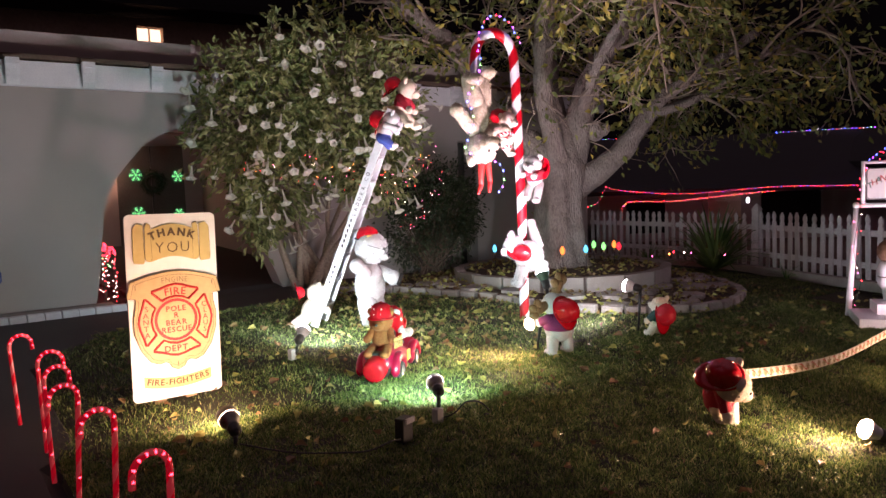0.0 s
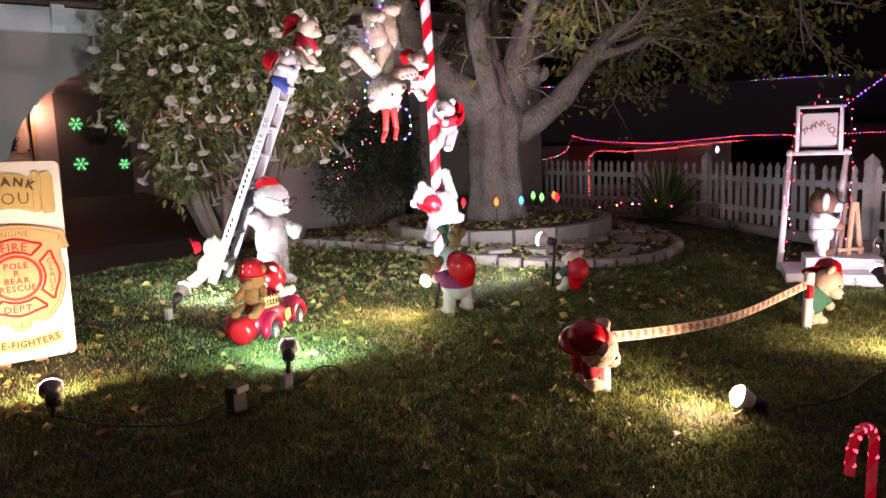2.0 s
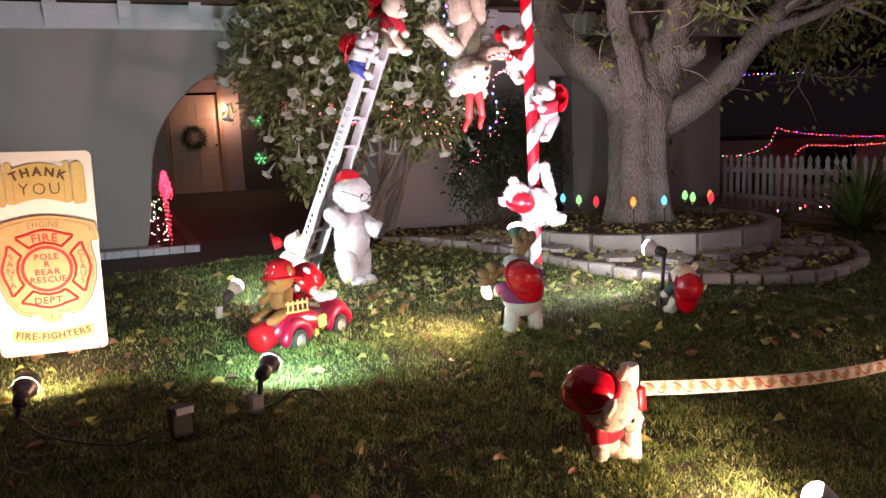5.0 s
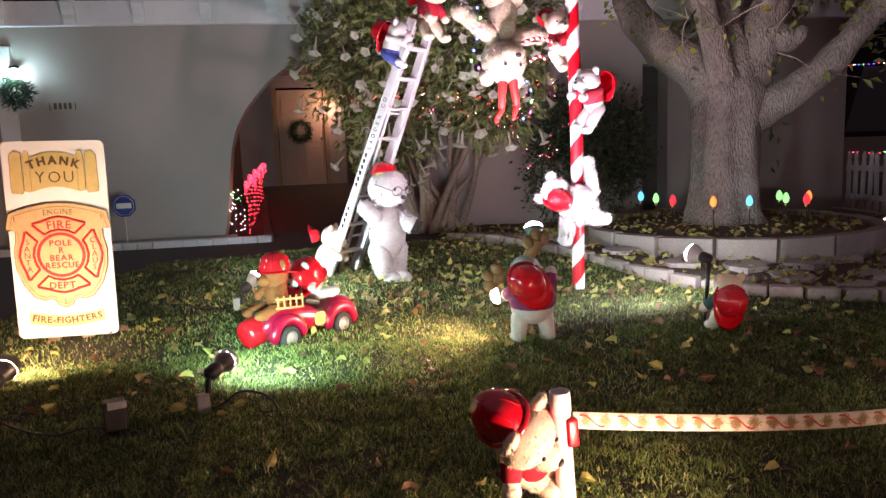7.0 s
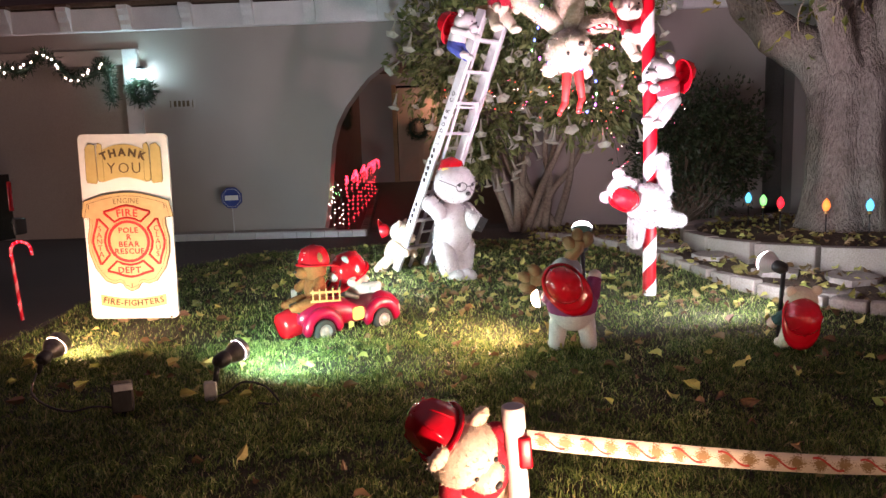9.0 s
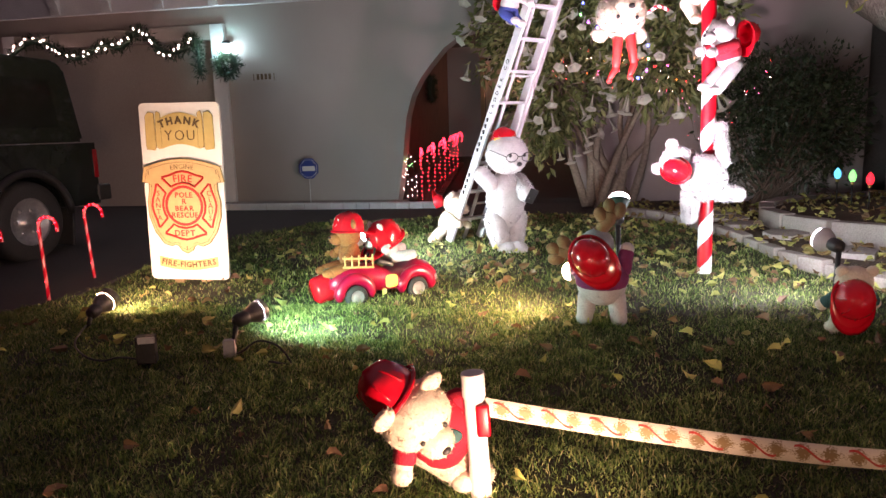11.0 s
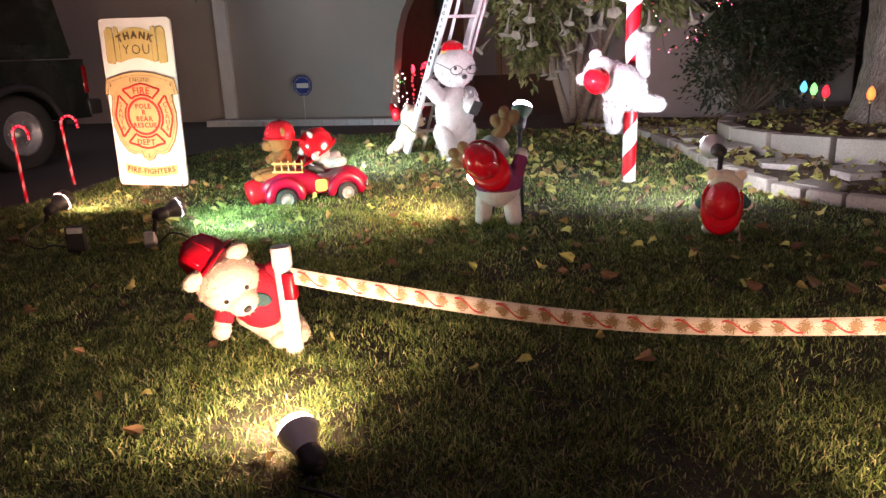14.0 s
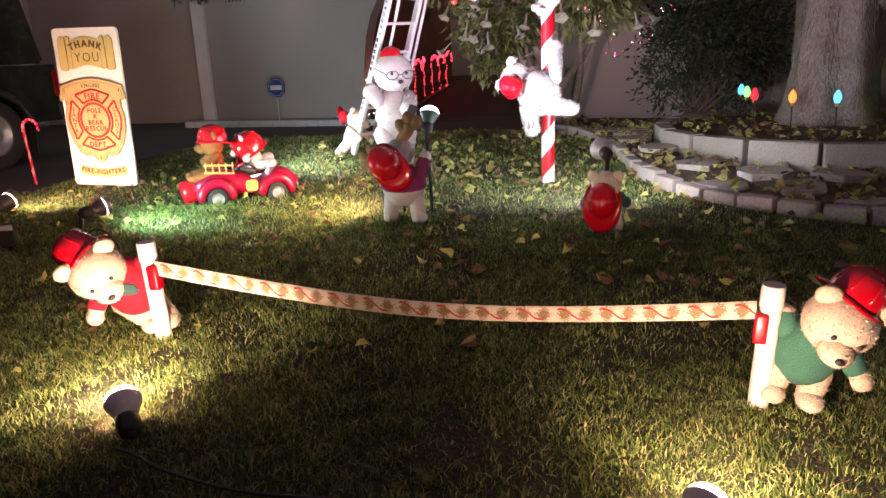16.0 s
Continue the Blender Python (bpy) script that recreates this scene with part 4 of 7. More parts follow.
TREE_LIMBS = {
    "right": ([V(7.10, 6.80, 1.20), V(7.42, 6.60, 1.42), V(7.74, 6.40, 1.72), V(7.98, 6.25, 2.10), V(8.25, 6.10, 2.42), V(8.75, 5.80, 2.75), V(9.3, 5.45, 3.2)], 0.20, 0.05),
    "middle": ([V(7.10, 6.85, 1.45), V(7.20, 6.80, 1.85), V(7.30, 6.76, 2.25), V(7.46, 6.70, 2.72), V(7.75, 6.55, 3.15), V(8.15, 6.3, 3.6), V(8.7, 6.0, 4.1)], 0.25, 0.07),
    "centre": ([V(6.98, 6.95, 1.5), V(7.00, 7.0, 2.1), V(6.94, 7.1, 2.7), V(7.05, 7.1, 3.4), V(7.2, 7.2, 4.3)], 0.20, 0.07),
    "left": ([V(6.85, 6.95, 1.45), V(6.70, 7.12, 1.75), V(6.45, 7.32, 1.98), V(6.22, 7.50, 2.35), V(6.10, 7.70, 2.95), V(5.75, 7.95, 3.35), V(5.3, 8.1, 3.7), V(4.7, 8.2, 4.1)], 0.25, 0.09),
    "near": ([V(6.85, 6.75, 1.55), V(6.62, 6.75, 2.2), V(6.45, 6.65, 2.9), V(6.2, 6.3, 3.5), V(5.7, 5.8, 4.0)], 0.15, 0.04),
    "front": ([V(7.25, 6.75, 2.1), V(7.10, 6.3, 2.75), V(7.0, 5.8, 3.2), V(6.6, 5.2, 3.55), V(6.0, 4.6, 3.7)], 0.09, 0.02),
    "far_right": ([V(8.0, 6.2, 2.15), V(8.5, 5.9, 2.3), V(9.2, 5.5, 2.75), V(10.0, 5.0, 3.3)], 0.07, 0.02),
    "low_right": ([V(7.9, 6.35, 1.95), V(8.5, 6.3, 2.25), V(9.2, 6.2, 2.5), V(9.9, 6.1, 2.9)], 0.07, 0.02),
    "rear": ([V(7.1, 7.0, 1.6), V(7.5, 7.4, 2.2), V(7.9, 7.9, 3.0), V(8.2, 8.3, 3.9)], 0.17, 0.05),
}
lines = []
for keys, r0, r1 in TREE_LIMBS.values():
    lines.append(limb(bm, keys, r0, r1))
ball(bm, (0.15, 0.12, 0.14), V(7.40, 6.62, 1.95), (0, 0, 20))
ball(bm, (0.06, 0.06, 0.09), V(7.44, 6.48, 1.96), (20, 0, 20))
part("trunk", bm, bark, tree)

# boughs and twigs
bm = bmesh.new()
tips = []


def branch(start, way, length, r, level):
    n = 4
    p, w, keys = start.copy(), way.normalized(), [start.copy()]
    for k in range(n):
        w = (w + Vector((rng.gauss(0, 0.22), rng.gauss(0, 0.22), rng.gauss(0.02, 0.16)))).normalized()
        p = p + w * length / n
        keys.append(p.copy())
    pts = curve_points(keys, 2)
    tube(bm, pts, [r * (1 - 0.75 * i / (len(pts) - 1)) for i in range(len(pts))], 5 if level < 2 else 4, caps=False)
    if level < 2:
        for k in range(4 if level == 0 else 3):
            q = pts[rng.randrange(len(pts) // 3, len(pts))]
            branch(q, w + Vector((rng.gauss(0, 0.7), rng.gauss(0, 0.7), rng.gauss(0, 0.5))), length * rng.uniform(0.45, 0.7), r * 0.5, level + 1)
    if level >= 1:
        for q in pts[len(pts) // 4:]:
            tips.append((q, w))


for pts in lines:
    for k in range(10):
        q = pts[rng.randrange(len(pts) // 2, len(pts))]
        away = Vector((q.x, q.y, 0.3)).normalized() * 0.6
        branch(q, away + Vector((rng.gauss(0, 0.6), rng.gauss(0, 0.6), rng.gauss(0.1, 0.45))), rng.uniform(0.7, 1.5), 0.028, 0)
# thin shoots that hang in front of the trunk
for k in range(16):
    q = lines[rng.choice((1, 2, 3, 4, 5))][rng.randrange(6, 18)]
    branch(q, Vector((rng.gauss(0, 0.5), rng.gauss(-0.3, 0.4), rng.gauss(-0.2, 0.5))), rng.uniform(0.5, 0.9), 0.012, 1)
part("branchwork", bm, twig_bark, tree, "thin brown boughs and twigs")
places = []
for q, w in tips:
    for k in range(2):
        places.append((q + Vector((rng.gauss(0, 0.07), rng.gauss(0, 0.07), rng.gauss(0, 0.07))), w))
places = [pl for pl in places if (pl[0] + TREE).y > 4.0 and rng.random() < 0.62 and (math.hypot(pl[0].x, pl[0].y) > 1.1 or rng.random() < 0.25)]
verts, faces = leaf_cloud(places, 0.108, 0.52, 0.6)
crown = raw_mesh("crown", [tuple(v) for v in verts], faces, tree_leaf, tree)
crown["label"] = "crown of green and yellow leaves"

# ---- plush dolls and helmets ----
def fuzz(bm, slots, count, length, seed):
    """Adds short tufts of pile on the faces of the given material slots."""
    rand = random.Random(seed)
    faces = [f for f in bm.faces if f.material_index in slots]
    areas = [f.calc_area() for f in faces]
    if not faces:
        return
    for f in rand.choices(faces, weights=areas, k=count):
        vs = [v.co for v in f.verts]
        w = [rand.random() + 0.01 for _ in vs]
        p = sum((v * k for v, k in zip(vs, w)), Vector()) / sum(w)
        nrm = f.normal
        way = (nrm + Vector((rand.gauss(0, 0.5), rand.gauss(0, 0.5), rand.gauss(-0.25, 0.5)))).normalized()
        side = way.cross(Vector((rand.gauss(0, 1), rand.gauss(0, 1), rand.gauss(0, 1)))).normalized() * length * 0.22
        size = length * rand.uniform(0.6, 1.3)
        a, b, c = bm.verts.new(p - side - nrm * 0.003), bm.verts.new(p + side - nrm * 0.003), bm.verts.new(p + way * size)
        bm.faces.new((a, b, c)).material_index = f.material_index


def capsule(bm, a, b, r0, r1, mat=0):
    a, b = Vector(a), Vector(b)
    way = b - a
    pts, radii = [], []
    for k in range(5):
        t = -math.pi / 2 + k * math.pi / 8
        pts.append(a + way.normalized() * r0 * math.sin(t)); radii.append(max(0.002, r0 * math.cos(t)))
    for k in range(1, 5):
        t = k * math.pi / 8
        pts.append(b + way.normalized() * r1 * math.sin(t)); radii.append(max(0.002, r1 * math.cos(t)))
    tube(bm, pts, radii, 12, mat)


def plush(name, label, m, height, fur, shirt=None, arms=((-0.25, -0.1, 0.38), (0.25, -0.1, 0.38)), legs=((-0.11, -0.02, 0.06), (0.11, -0.02, 0.06)), head=(0, -0.01, 0.79), tilt=(0, 0, 0),
          hip=0.27, accent=None, extra=None, seed=1, category="plush toy", muzzle=1.0, ears=True, tufts=2200, trousers=None, thin=1.0, big=1.22, pile=0.017, chest=False, hem=0.0):
    """A plush doll as one mesh, standing on z = 0, facing -y, height 1 before scaling. Slots: fur, shirt, black, accent, trousers."""
    bm = bmesh.new()
    mats = [fur, shirt or fur, black_plastic, accent or red_cloth, trousers or fur]
    ball(bm, (0.175 * thin, 0.155 * thin, 0.235), (0, 0, hip + 0.17), mat=0)
    if shirt:
        ball(bm, (0.188 * thin, 0.170 * thin, 0.20 + hem), (0, 0, hip + 0.215 - hem), mat=1)
    if chest:
        ball(bm, (0.085, 0.022, 0.055), (0.02, -0.160 * thin, hip + 0.20), (0, 25, 0), mat=3)
    if trousers:
        ball(bm, (0.19 * thin, 0.17 * thin, 0.15), (0, 0, hip + 0.05), mat=4)
    for sx, tip in zip((-1, 1), arms):
        s = Vector((sx * 0.145 * thin, 0, hip + 0.31))
        tip = Vector(tip)
        capsule(bm, s, tip, 0.072, 0.062, 0)
        if shirt:
            capsule(bm, s, s.lerp(tip, 0.68), 0.082, 0.080, 1)
        ball(bm, (0.07, 0.07, 0.07), tip, mat=0)
    for sx, tip in zip((-1, 1), legs):
        s = Vector((sx * 0.10 * thin, 0, hip + 0.02))
        tip = Vector(tip)
        capsule(bm, s, tip, 0.098, 0.085, 4)
        ball(bm, (0.085, 0.11, 0.065), tip + Vector((0, -0.05, -0.005)), mat=0)
    hm = pose(*head, *tilt) @ Matrix.Scale(big, 4)
    bm.verts.ensure_lookup_table()
    before = set(bm.verts)
    ball(bm, (0.175, 0.160, 0.160), (0, 0, 0), mat=0)
    ball(bm, (0.088 * muzzle, 0.095 * muzzle, 0.072 * muzzle), (0, -0.135, -0.045), mat=0)
    ball(bm, (0.024, 0.016, 0.018), (0, -0.135 - 0.090 * muzzle, -0.025), mat=2)
    for sx in (-1, 1):
        ball(bm, (0.013, 0.010, 0.015), (sx * 0.065, -0.150, 0.035), mat=2)
        if ears:
            ball(bm, (0.062, 0.034, 0.062), (sx * 0.135, 0.015, 0.125), (0, sx * 25, 0), mat=0)
    if extra:
        extra(bm)
    bmesh.ops.transform(bm, matrix=hm, verts=[v for v in bm.verts if v not in before])
    bm.normal_update()
    fuzz(bm, {0} | ({4} if not trousers else set()), tufts, pile, seed)
    bmesh.ops.scale(bm, vec=(height, height, height), verts=bm.verts)
    ob = part(name, bm, mats, None)
    ob.matrix_world = m
    return tagged(ob, label, category)


def helmet(label, m, size=0.12, badge=True, name="toy_fire_helmet", cap=False):
    """A toy fire helmet: a ribbed crown on a brim that is long behind (+y); its rim lies at z = 0."""
    ob = thing(name, label, "helmet", m, "toy fire helmets")
    bm = bmesh.new()
    n = 28
    rows = []
    for r, z in ((0.62, -0.02), (0.61, 0.14), (0.57, 0.36), (0.48, 0.54), (0.34, 0.66), (0.17, 0.72), (0.02, 0.735)):
        rows.append([bm.verts.new((r * 0.92 * math.cos(2 * math.pi * k / n) * (1 + 0.02 * math.cos(16 * math.pi * k / n)), r * 1.08 * math.sin(2 * math.pi * k / n), z + 0.02 * abs(math.cos(4 * math.pi * k / n)) * (1 if r < 0.56 else 0))) for k in range(n)])
    for a, b in zip(rows, rows[1:]):
        for k in range(n):
            bm.faces.new((a[k], a[(k + 1) % n], b[(k + 1) % n], b[k]))
    bmesh.ops.scale(bm, vec=(size,) * 3, verts=bm.verts)
    part("crown", bm, red_plastic, ob)
    bm = bmesh.new()
    rings = []
    for s, z in ((0.97, 0.02), (1.0, 0.0), (1.03, -0.03), (1.0, -0.06), (0.9, -0.035)):
        row = []
        for k in range(n):
            a = 2 * math.pi * k / n
            back = max(0, math.sin(a)) if not cap else 0.62 * max(0, -math.sin(a))
            r = 0.60 + (s - 0.9) / 0.13 * (0.11 + 0.38 * back ** 2)
            row.append(bm.verts.new((r * 0.95 * math.cos(a), r * 1.08 * math.sin(a), z - 0.16 * back ** 2 * (s - 0.9) / 0.13 - 0.05 * max(0, -math.sin(a)) * (s - 0.9) / 0.13)))
        rings.append(row)
    for a, b in zip(rings, rings[1:]):
        for k in range(n):
            bm.faces.new((a[k], a[(k + 1) % n], b[(k + 1) % n], b[k]))
    bmesh.ops.scale(bm, vec=(size,) * 3, verts=bm.verts)
    part("brim", bm, black_plastic if cap else red_plastic, ob)
    if cap:  # yellow patches round the band
        for a in (-150, -90, -30, 30):
            bm = bmesh.new()
            box(bm, (0.30, 0.03, 0.22), (0, 0, 0), bevel=0.01)
            bmesh.ops.transform(bm, matrix=pose(0, 0, 0, 0, 0, a + 90) @ pose(0, -0.69, 0.17, -6, 0, 0), verts=bm.verts)
            bmesh.ops.scale(bm, vec=(size,) * 3, verts=bm.verts)
            part("patch", bm, yellow_plastic, ob, "yellow patch")
    bm = bmesh.new()
    for k in range(4):
        a = math.pi * k / 4
        tube(bm, [Vector((math.cos(a) * r * 0.94, math.sin(a) * r * 1.10, z + 0.025)) * size for r, z in ((-0.61, 0.12), (-0.48, 0.53), (0.0, 0.735), (0.48, 0.53), (0.61, 0.12))], 0.028 * size, 5)
    part("rib", bm, red_plastic, ob)
    if badge:
        bm = bmesh.new()
        plate(bm, [(-0.17, 0.1), (-0.2, 0.42), (0, 0.5), (0.2, 0.42), (0.17, 0.1), (0, 0.0)], 0.04, Matrix.Translation((0, -0.66, 0.06)) @ Matrix.Rotation(radians(-18), 4, "X"))
        bmesh.ops.scale(bm, vec=(size,) * 3, verts=bm.verts)
        part("badge", bm, sign_white if badge is True else badge, ob, "front badge", False)
    return ob


def stand(x, y, z, yaw, pitch=0, roll=0):
    """yaw 0 faces the street; positive turns towards +x."""
    return pose(x, y, z, 0, 0, yaw) @ pose(0, 0, 0, pitch, roll, 0)


# fireman bear with glasses and a tablet
def glasses(bm):
    for sx in (-1, 1):
        ring = [(sx * 0.07 + 0.052 * math.cos(2 * math.pi * k / 12), -0.185, 0.03 + 0.036 * math.sin(2 * math.pi * k / 12)) for k in range(13)]
        tube(bm, ring, 0.0035, 5, 2)
        tube(bm, [(sx * 0.12, -0.18, 0.035), (sx * 0.175, -0.02, 0.05)], 0.0035, 5, 2)
    tube(bm, [(-0.02, -0.188, 0.035), (0.02, -0.188, 0.035)], 0.0035, 5, 2)


gz = ground_z(3.39, 5.85)
plush("plush_bear", "tall white plush bear with glasses standing by the ladder", stand(3.39, 5.86, gz - 0.035, 38), 0.985, white_fur, None,
      arms=((-0.18, 0.05, 0.64), (0.05, -0.22, 0.50)), legs=((-0.03, 0.0, 0.06), (0.045, -0.03, 0.06)), head=(0, -0.03, 0.79), tilt=(14, 0, 0), big=0.98, ears=False, hip=0.26, extra=glasses, seed=3, muzzle=0.62, tufts=4200, thin=0.92)
helmet("red fireman's cap with yellow patches and black peak", stand(3.385, 5.862, gz + 0.832, 38, 6), 0.165, False, cap=True)
bm = bmesh.new()
box(bm, (0.075, 0.008, 0.115), (0, 0, 0), bevel=0.004)
tablet = thing("toy_phone", "black toy phone held in a plush bear's paw", "phone", stand(3.39, 5.86, gz - 0.035, 38) @ pose(0.05, -0.285, 0.475, 20, 20, 0))
part("case", bm, black_plastic, tablet, smooth=False)

# bear that pushes the ladder
plush("plush_bear", "blond plush bear leaning on the foot of the ladder", stand(2.80, 6.15, ground_z(2.8, 6.15) - 0.02, 75, 24), 0.48, blond_fur, None,
      arms=((-0.20, -0.28, 0.55), (0.14, -0.32, 0.50)), legs=((-0.12, 0.10, 0.06), (0.12, 0.16, 0.06)), tilt=(-10, 0, 0), seed=4)
helmet("red felt cap on the back of a plush bear", stand(2.79, 6.155, 0.345, 75, 80), 0.085, False, "felt_cap")

# reindeer with a helmet on its back
def antlers(bm):
    for sx in (-1, 1):
        tube(bm, curve_points([(sx * 0.08, 0, 0.06), (sx * 0.16, 0.0, 0.10), (sx * 0.25, 0.0, 0.12), (sx * 0.31, 0, 0.17)], 4), [0.065] * 12 + [0.06], 10, 3)
        ball(bm, (0.065, 0.06, 0.085), (sx * 0.22, 0, 0.20), mat=3)
        ball(bm, (0.065, 0.06, 0.085), (sx * 0.37, 0, 0.13), (0, 60 * sx, 0), mat=3)
        ball(bm, (0.06, 0.055, 0.075), (sx * 0.33, 0, 0.22), (0, 30 * sx, 0), mat=3)


gz = ground_z(4.05, 4.07)
plush("plush_reindeer", "plush reindeer in a purple sweater with tan felt antlers", stand(4.06, 4.05, gz - 0.01, 180), 0.52, white_fur, purple_cloth,
      arms=((-0.25, -0.08, 0.76), (0.24, -0.16, 0.52)), legs=((-0.17, 0.02, 0.07), (0.17, 0.02, 0.07)), head=(0.06, -0.06, 0.80), tilt=(0, 38, 0), big=1.05, accent=tan_felt, extra=antlers, seed=5, thin=1.42, ears=False)
helmet("shiny red toy fire helmet hung on a plush reindeer's back", stand(4.00, 3.925, gz + 0.372, 0, 80, 0) @ pose(0, 0, 0, 0, 0, 220), 0.160, False)

# small bear in a green shirt with a helmet on its back
gz = ground_z(5.23, 4.0)
plush("plush_bear", "small cream plush bear in a green shirt turned to the tree", stand(5.24, 4.04, gz - 0.01, 180, -18), 0.40, cream_fur, teal_cloth,
      arms=((-0.30, -0.12, 0.40), (0.32, -0.06, 0.40)), legs=((-0.15, -0.06, 0.07), (0.15, -0.02, 0.07)), head=(0, -0.07, 0.72), seed=6, thin=1.15)
helmet("shiny red toy fire helmet hung on a small plush bear", stand(5.225, 3.925, gz + 0.20, 0, 78, 0) @ pose(0, 0, 0, 0, 0, 178), 0.150, False)

# bears of the ribbon barrier
gz = ground_z(3.53, 2.27)
M1 = stand(3.552, 2.328, gz + 0.005, 28, 8, -12)
plush("plush_bear", "blond plush bear in a red shirt beside a white post", M1, 0.46, blond_fur, red_cloth,
      arms=((-0.32, -0.14, 0.33), (0.16, 0.06, 0.58)), legs=((0.06, -0.05, 0.10), (0.20, -0.03, 0.08)), hip=0.30, head=(-0.155, -0.13, 0.70), tilt=(26, -16, 12), accent=teal_cloth, seed=7, tufts=6200, big=1.32, chest=True, thin=1.14, hem=0.07)
helmet("red toy fire helmet tipped on a blond plush bear", M1 @ pose(-0.108, -0.010, 0.382, -14, -38, 0), 0.140, False)
gz = ground_z(5.98, 2.3)
M2 = stand(5.905, 2.325, gz + 0.03, 2, 6, 9)
plush("plush_bear", "cream plush bear in a green vest beside a white post", M2, 0.46, blond_fur, green_cloth,
      arms=((-0.18, 0.04, 0.58), (0.34, -0.12, 0.28)), legs=((-0.15, -0.04, 0.06), (0.08, -0.08, 0.07)), hip=0.20, head=(0.10, -0.12, 0.66), tilt=(24, 14, 4), accent=red_cloth, seed=8, tufts=5200, big=1.32, thin=1.15, hem=0.05)
helmet("red toy fire helmet tipped on a cream plush bear", M2 @ pose(0.070, -0.020, 0.370, -8, 28, 0), 0.140, False)

# bears on the pole
PX, PY = POLE
plush("plush_bear", "fluffy white plush bear clinging low on the striped pole", pose(PX - 0.015, PY - 0.14, 0.30, 0, 6, 172), 0.64, white_fur, None,
      arms=((-0.20, -0.14, 0.90), (0.10, -0.22, 0.66)), legs=((-0.30, -0.10, 0.24), (0.16, -0.12, 0.06)), head=(0.24, -0.02, 0.62), tilt=(0, 55, 0), seed=9, tufts=10000, thin=1.32, big=1.0, pile=0.021)
helmet("red toy fire helmet hung on a white plush bear", pose(PX - 0.215, PY - 0.22, 0.635, 0, 0, 0) @ pose(0, 0, 0, 50, -62, 0), 0.125, False)
plush("plush_bear", "pale plush bear in a red shirt halfway up the pole", pose(PX + 0.13, PY - 0.08, 1.14, 0, 0, -62) @ pose(0, 0, 0, 14, 0, 0), 0.44, white_fur, red_cloth,
      arms=((-0.16, -0.32, 0.60), (0.10, -0.34, 0.56)), legs=((-0.10, -0.34, 0.12), (0.12, -0.36, 0.06)), head=(0, -0.06, 0.76), tilt=(-14, 0, 0), seed=10)
helmet("red toy fire helmet behind a plush bear's head", pose(PX + 0.185, PY - 0.11, 1.45, 0, 0, -62) @ pose(0, 0, 0, -80, 0, 0), 0.115, False)
plush("plush_bear", "cream plush bear in red reaching out from the pole", pose(PX - 0.09, PY + 0.09, 1.56, 0, 0, 8) @ pose(0, 0, 0, 6, -6, 0), 0.43, cream_fur, red_cloth,
      arms=((-0.18, -0.30, 0.40), (0.30, -0.06, 0.70)), legs=((-0.02, -0.10, 0.06), (0.26, -0.10, 0.05)), head=(-0.04, -0.06, 0.78), tilt=(0, -14, 0), seed=11)
helmet("red felt cap on a plush bear on the pole", pose(PX - 0.165, PY + 0.10, 1.925, 0, 0, 8) @ pose(0, 0, 0, -24, -46, 0), 0.125, False, "felt_cap")

# bear hanging head down from the hook, with red stockings
plush("plush_bear", "large pale plush bear hanging head down from the hook", pose(4.235, 5.18, 2.345, 180, 0, 0) @ pose(0, 0, 0, 0, 3, 165), 0.92, tan_fur, None,
      arms=((-0.24, -0.14, 0.60), (0.37, -0.02, 0.46)), legs=((-0.06, 0.0, 0.05), (0.12, 0.02, 0.14)), head=(0, -0.03, 0.80), tilt=(0, 0, 0), seed=12, tufts=5000, thin=0.66, hip=0.30, big=1.0)
for dx, dz, turn in ((-0.03, 0.0, 4), (0.04, 0.02, -8)):
    s = thing("christmas_stocking", "orange-red felt stocking hanging under the bear", "stocking", pose(4.22 + dx, 5.12, 1.48 + dz, 0, turn, 0))
    bm = bmesh.new()
    capsule(bm, (0, 0, 0), (0, 0, -0.20), 0.034, 0.024)
    capsule(bm, (0, 0, -0.20), (-0.03, -0.01, -0.255), 0.024, 0.018)
    ball(bm, (0.018, 0.018, 0.018), (-0.035, -0.012, -0.275))
    part("sock", bm, sign_red, s)
for z0, x0, x1 in ((1.74, 4.30, 4.52), (1.62, 4.36, 4.48)):
    candy = thing("candy_cane", "small red and white candy cane held by plush bears", "candy", pose(0, 0, 0), "small candy canes")
    part("stick", striped_pole(curve_points([(x0, 5.02, z0 - 0.02), ((x0 + x1) / 2, 5.0, z0 + 0.01), (x1, 5.02, z0 - 0.015)], 6), 0.011, 26, 8, 0.006), [red_paint, white_ribbon], candy)

# two bears at the ladder's top
plush("plush_bear", "blond plush bear in a red shirt astride the ladder's top", pose(3.76, 5.80, 1.85, 0, 0, 30) @ pose(0, 0, 0, 10, 0, 0), 0.48, blond_fur, red_cloth,
      arms=((-0.18, -0.26, 0.36), (0.24, -0.16, 0.36)), legs=((-0.16, -0.22, 0.10), (0.16, -0.24, 0.08)), head=(0.02, -0.06, 0.76), tilt=(6, 0, 10), seed=13)
helmet("red toy fire helmet on the bear at the ladder's top", pose(3.735, 5.83, 2.235, 0, 0, 30) @ pose(0, 0, 0, -24, -14, 0), 0.135, False)
plush("plush_bear", "white plush bear in blue trousers climbing the ladder", pose(3.43, 5.63, 1.615, 0, 0, 60) @ pose(0, 0, 0, 14, 0, 0), 0.41, white_fur, None, trousers=blue_cloth,
      arms=((-0.16, -0.28, 0.56), (0.18, -0.28, 0.52)), legs=((-0.12, -0.20, 0.20), (0.14, -0.16, 0.17)), head=(0.0, -0.10, 0.72), seed=14)
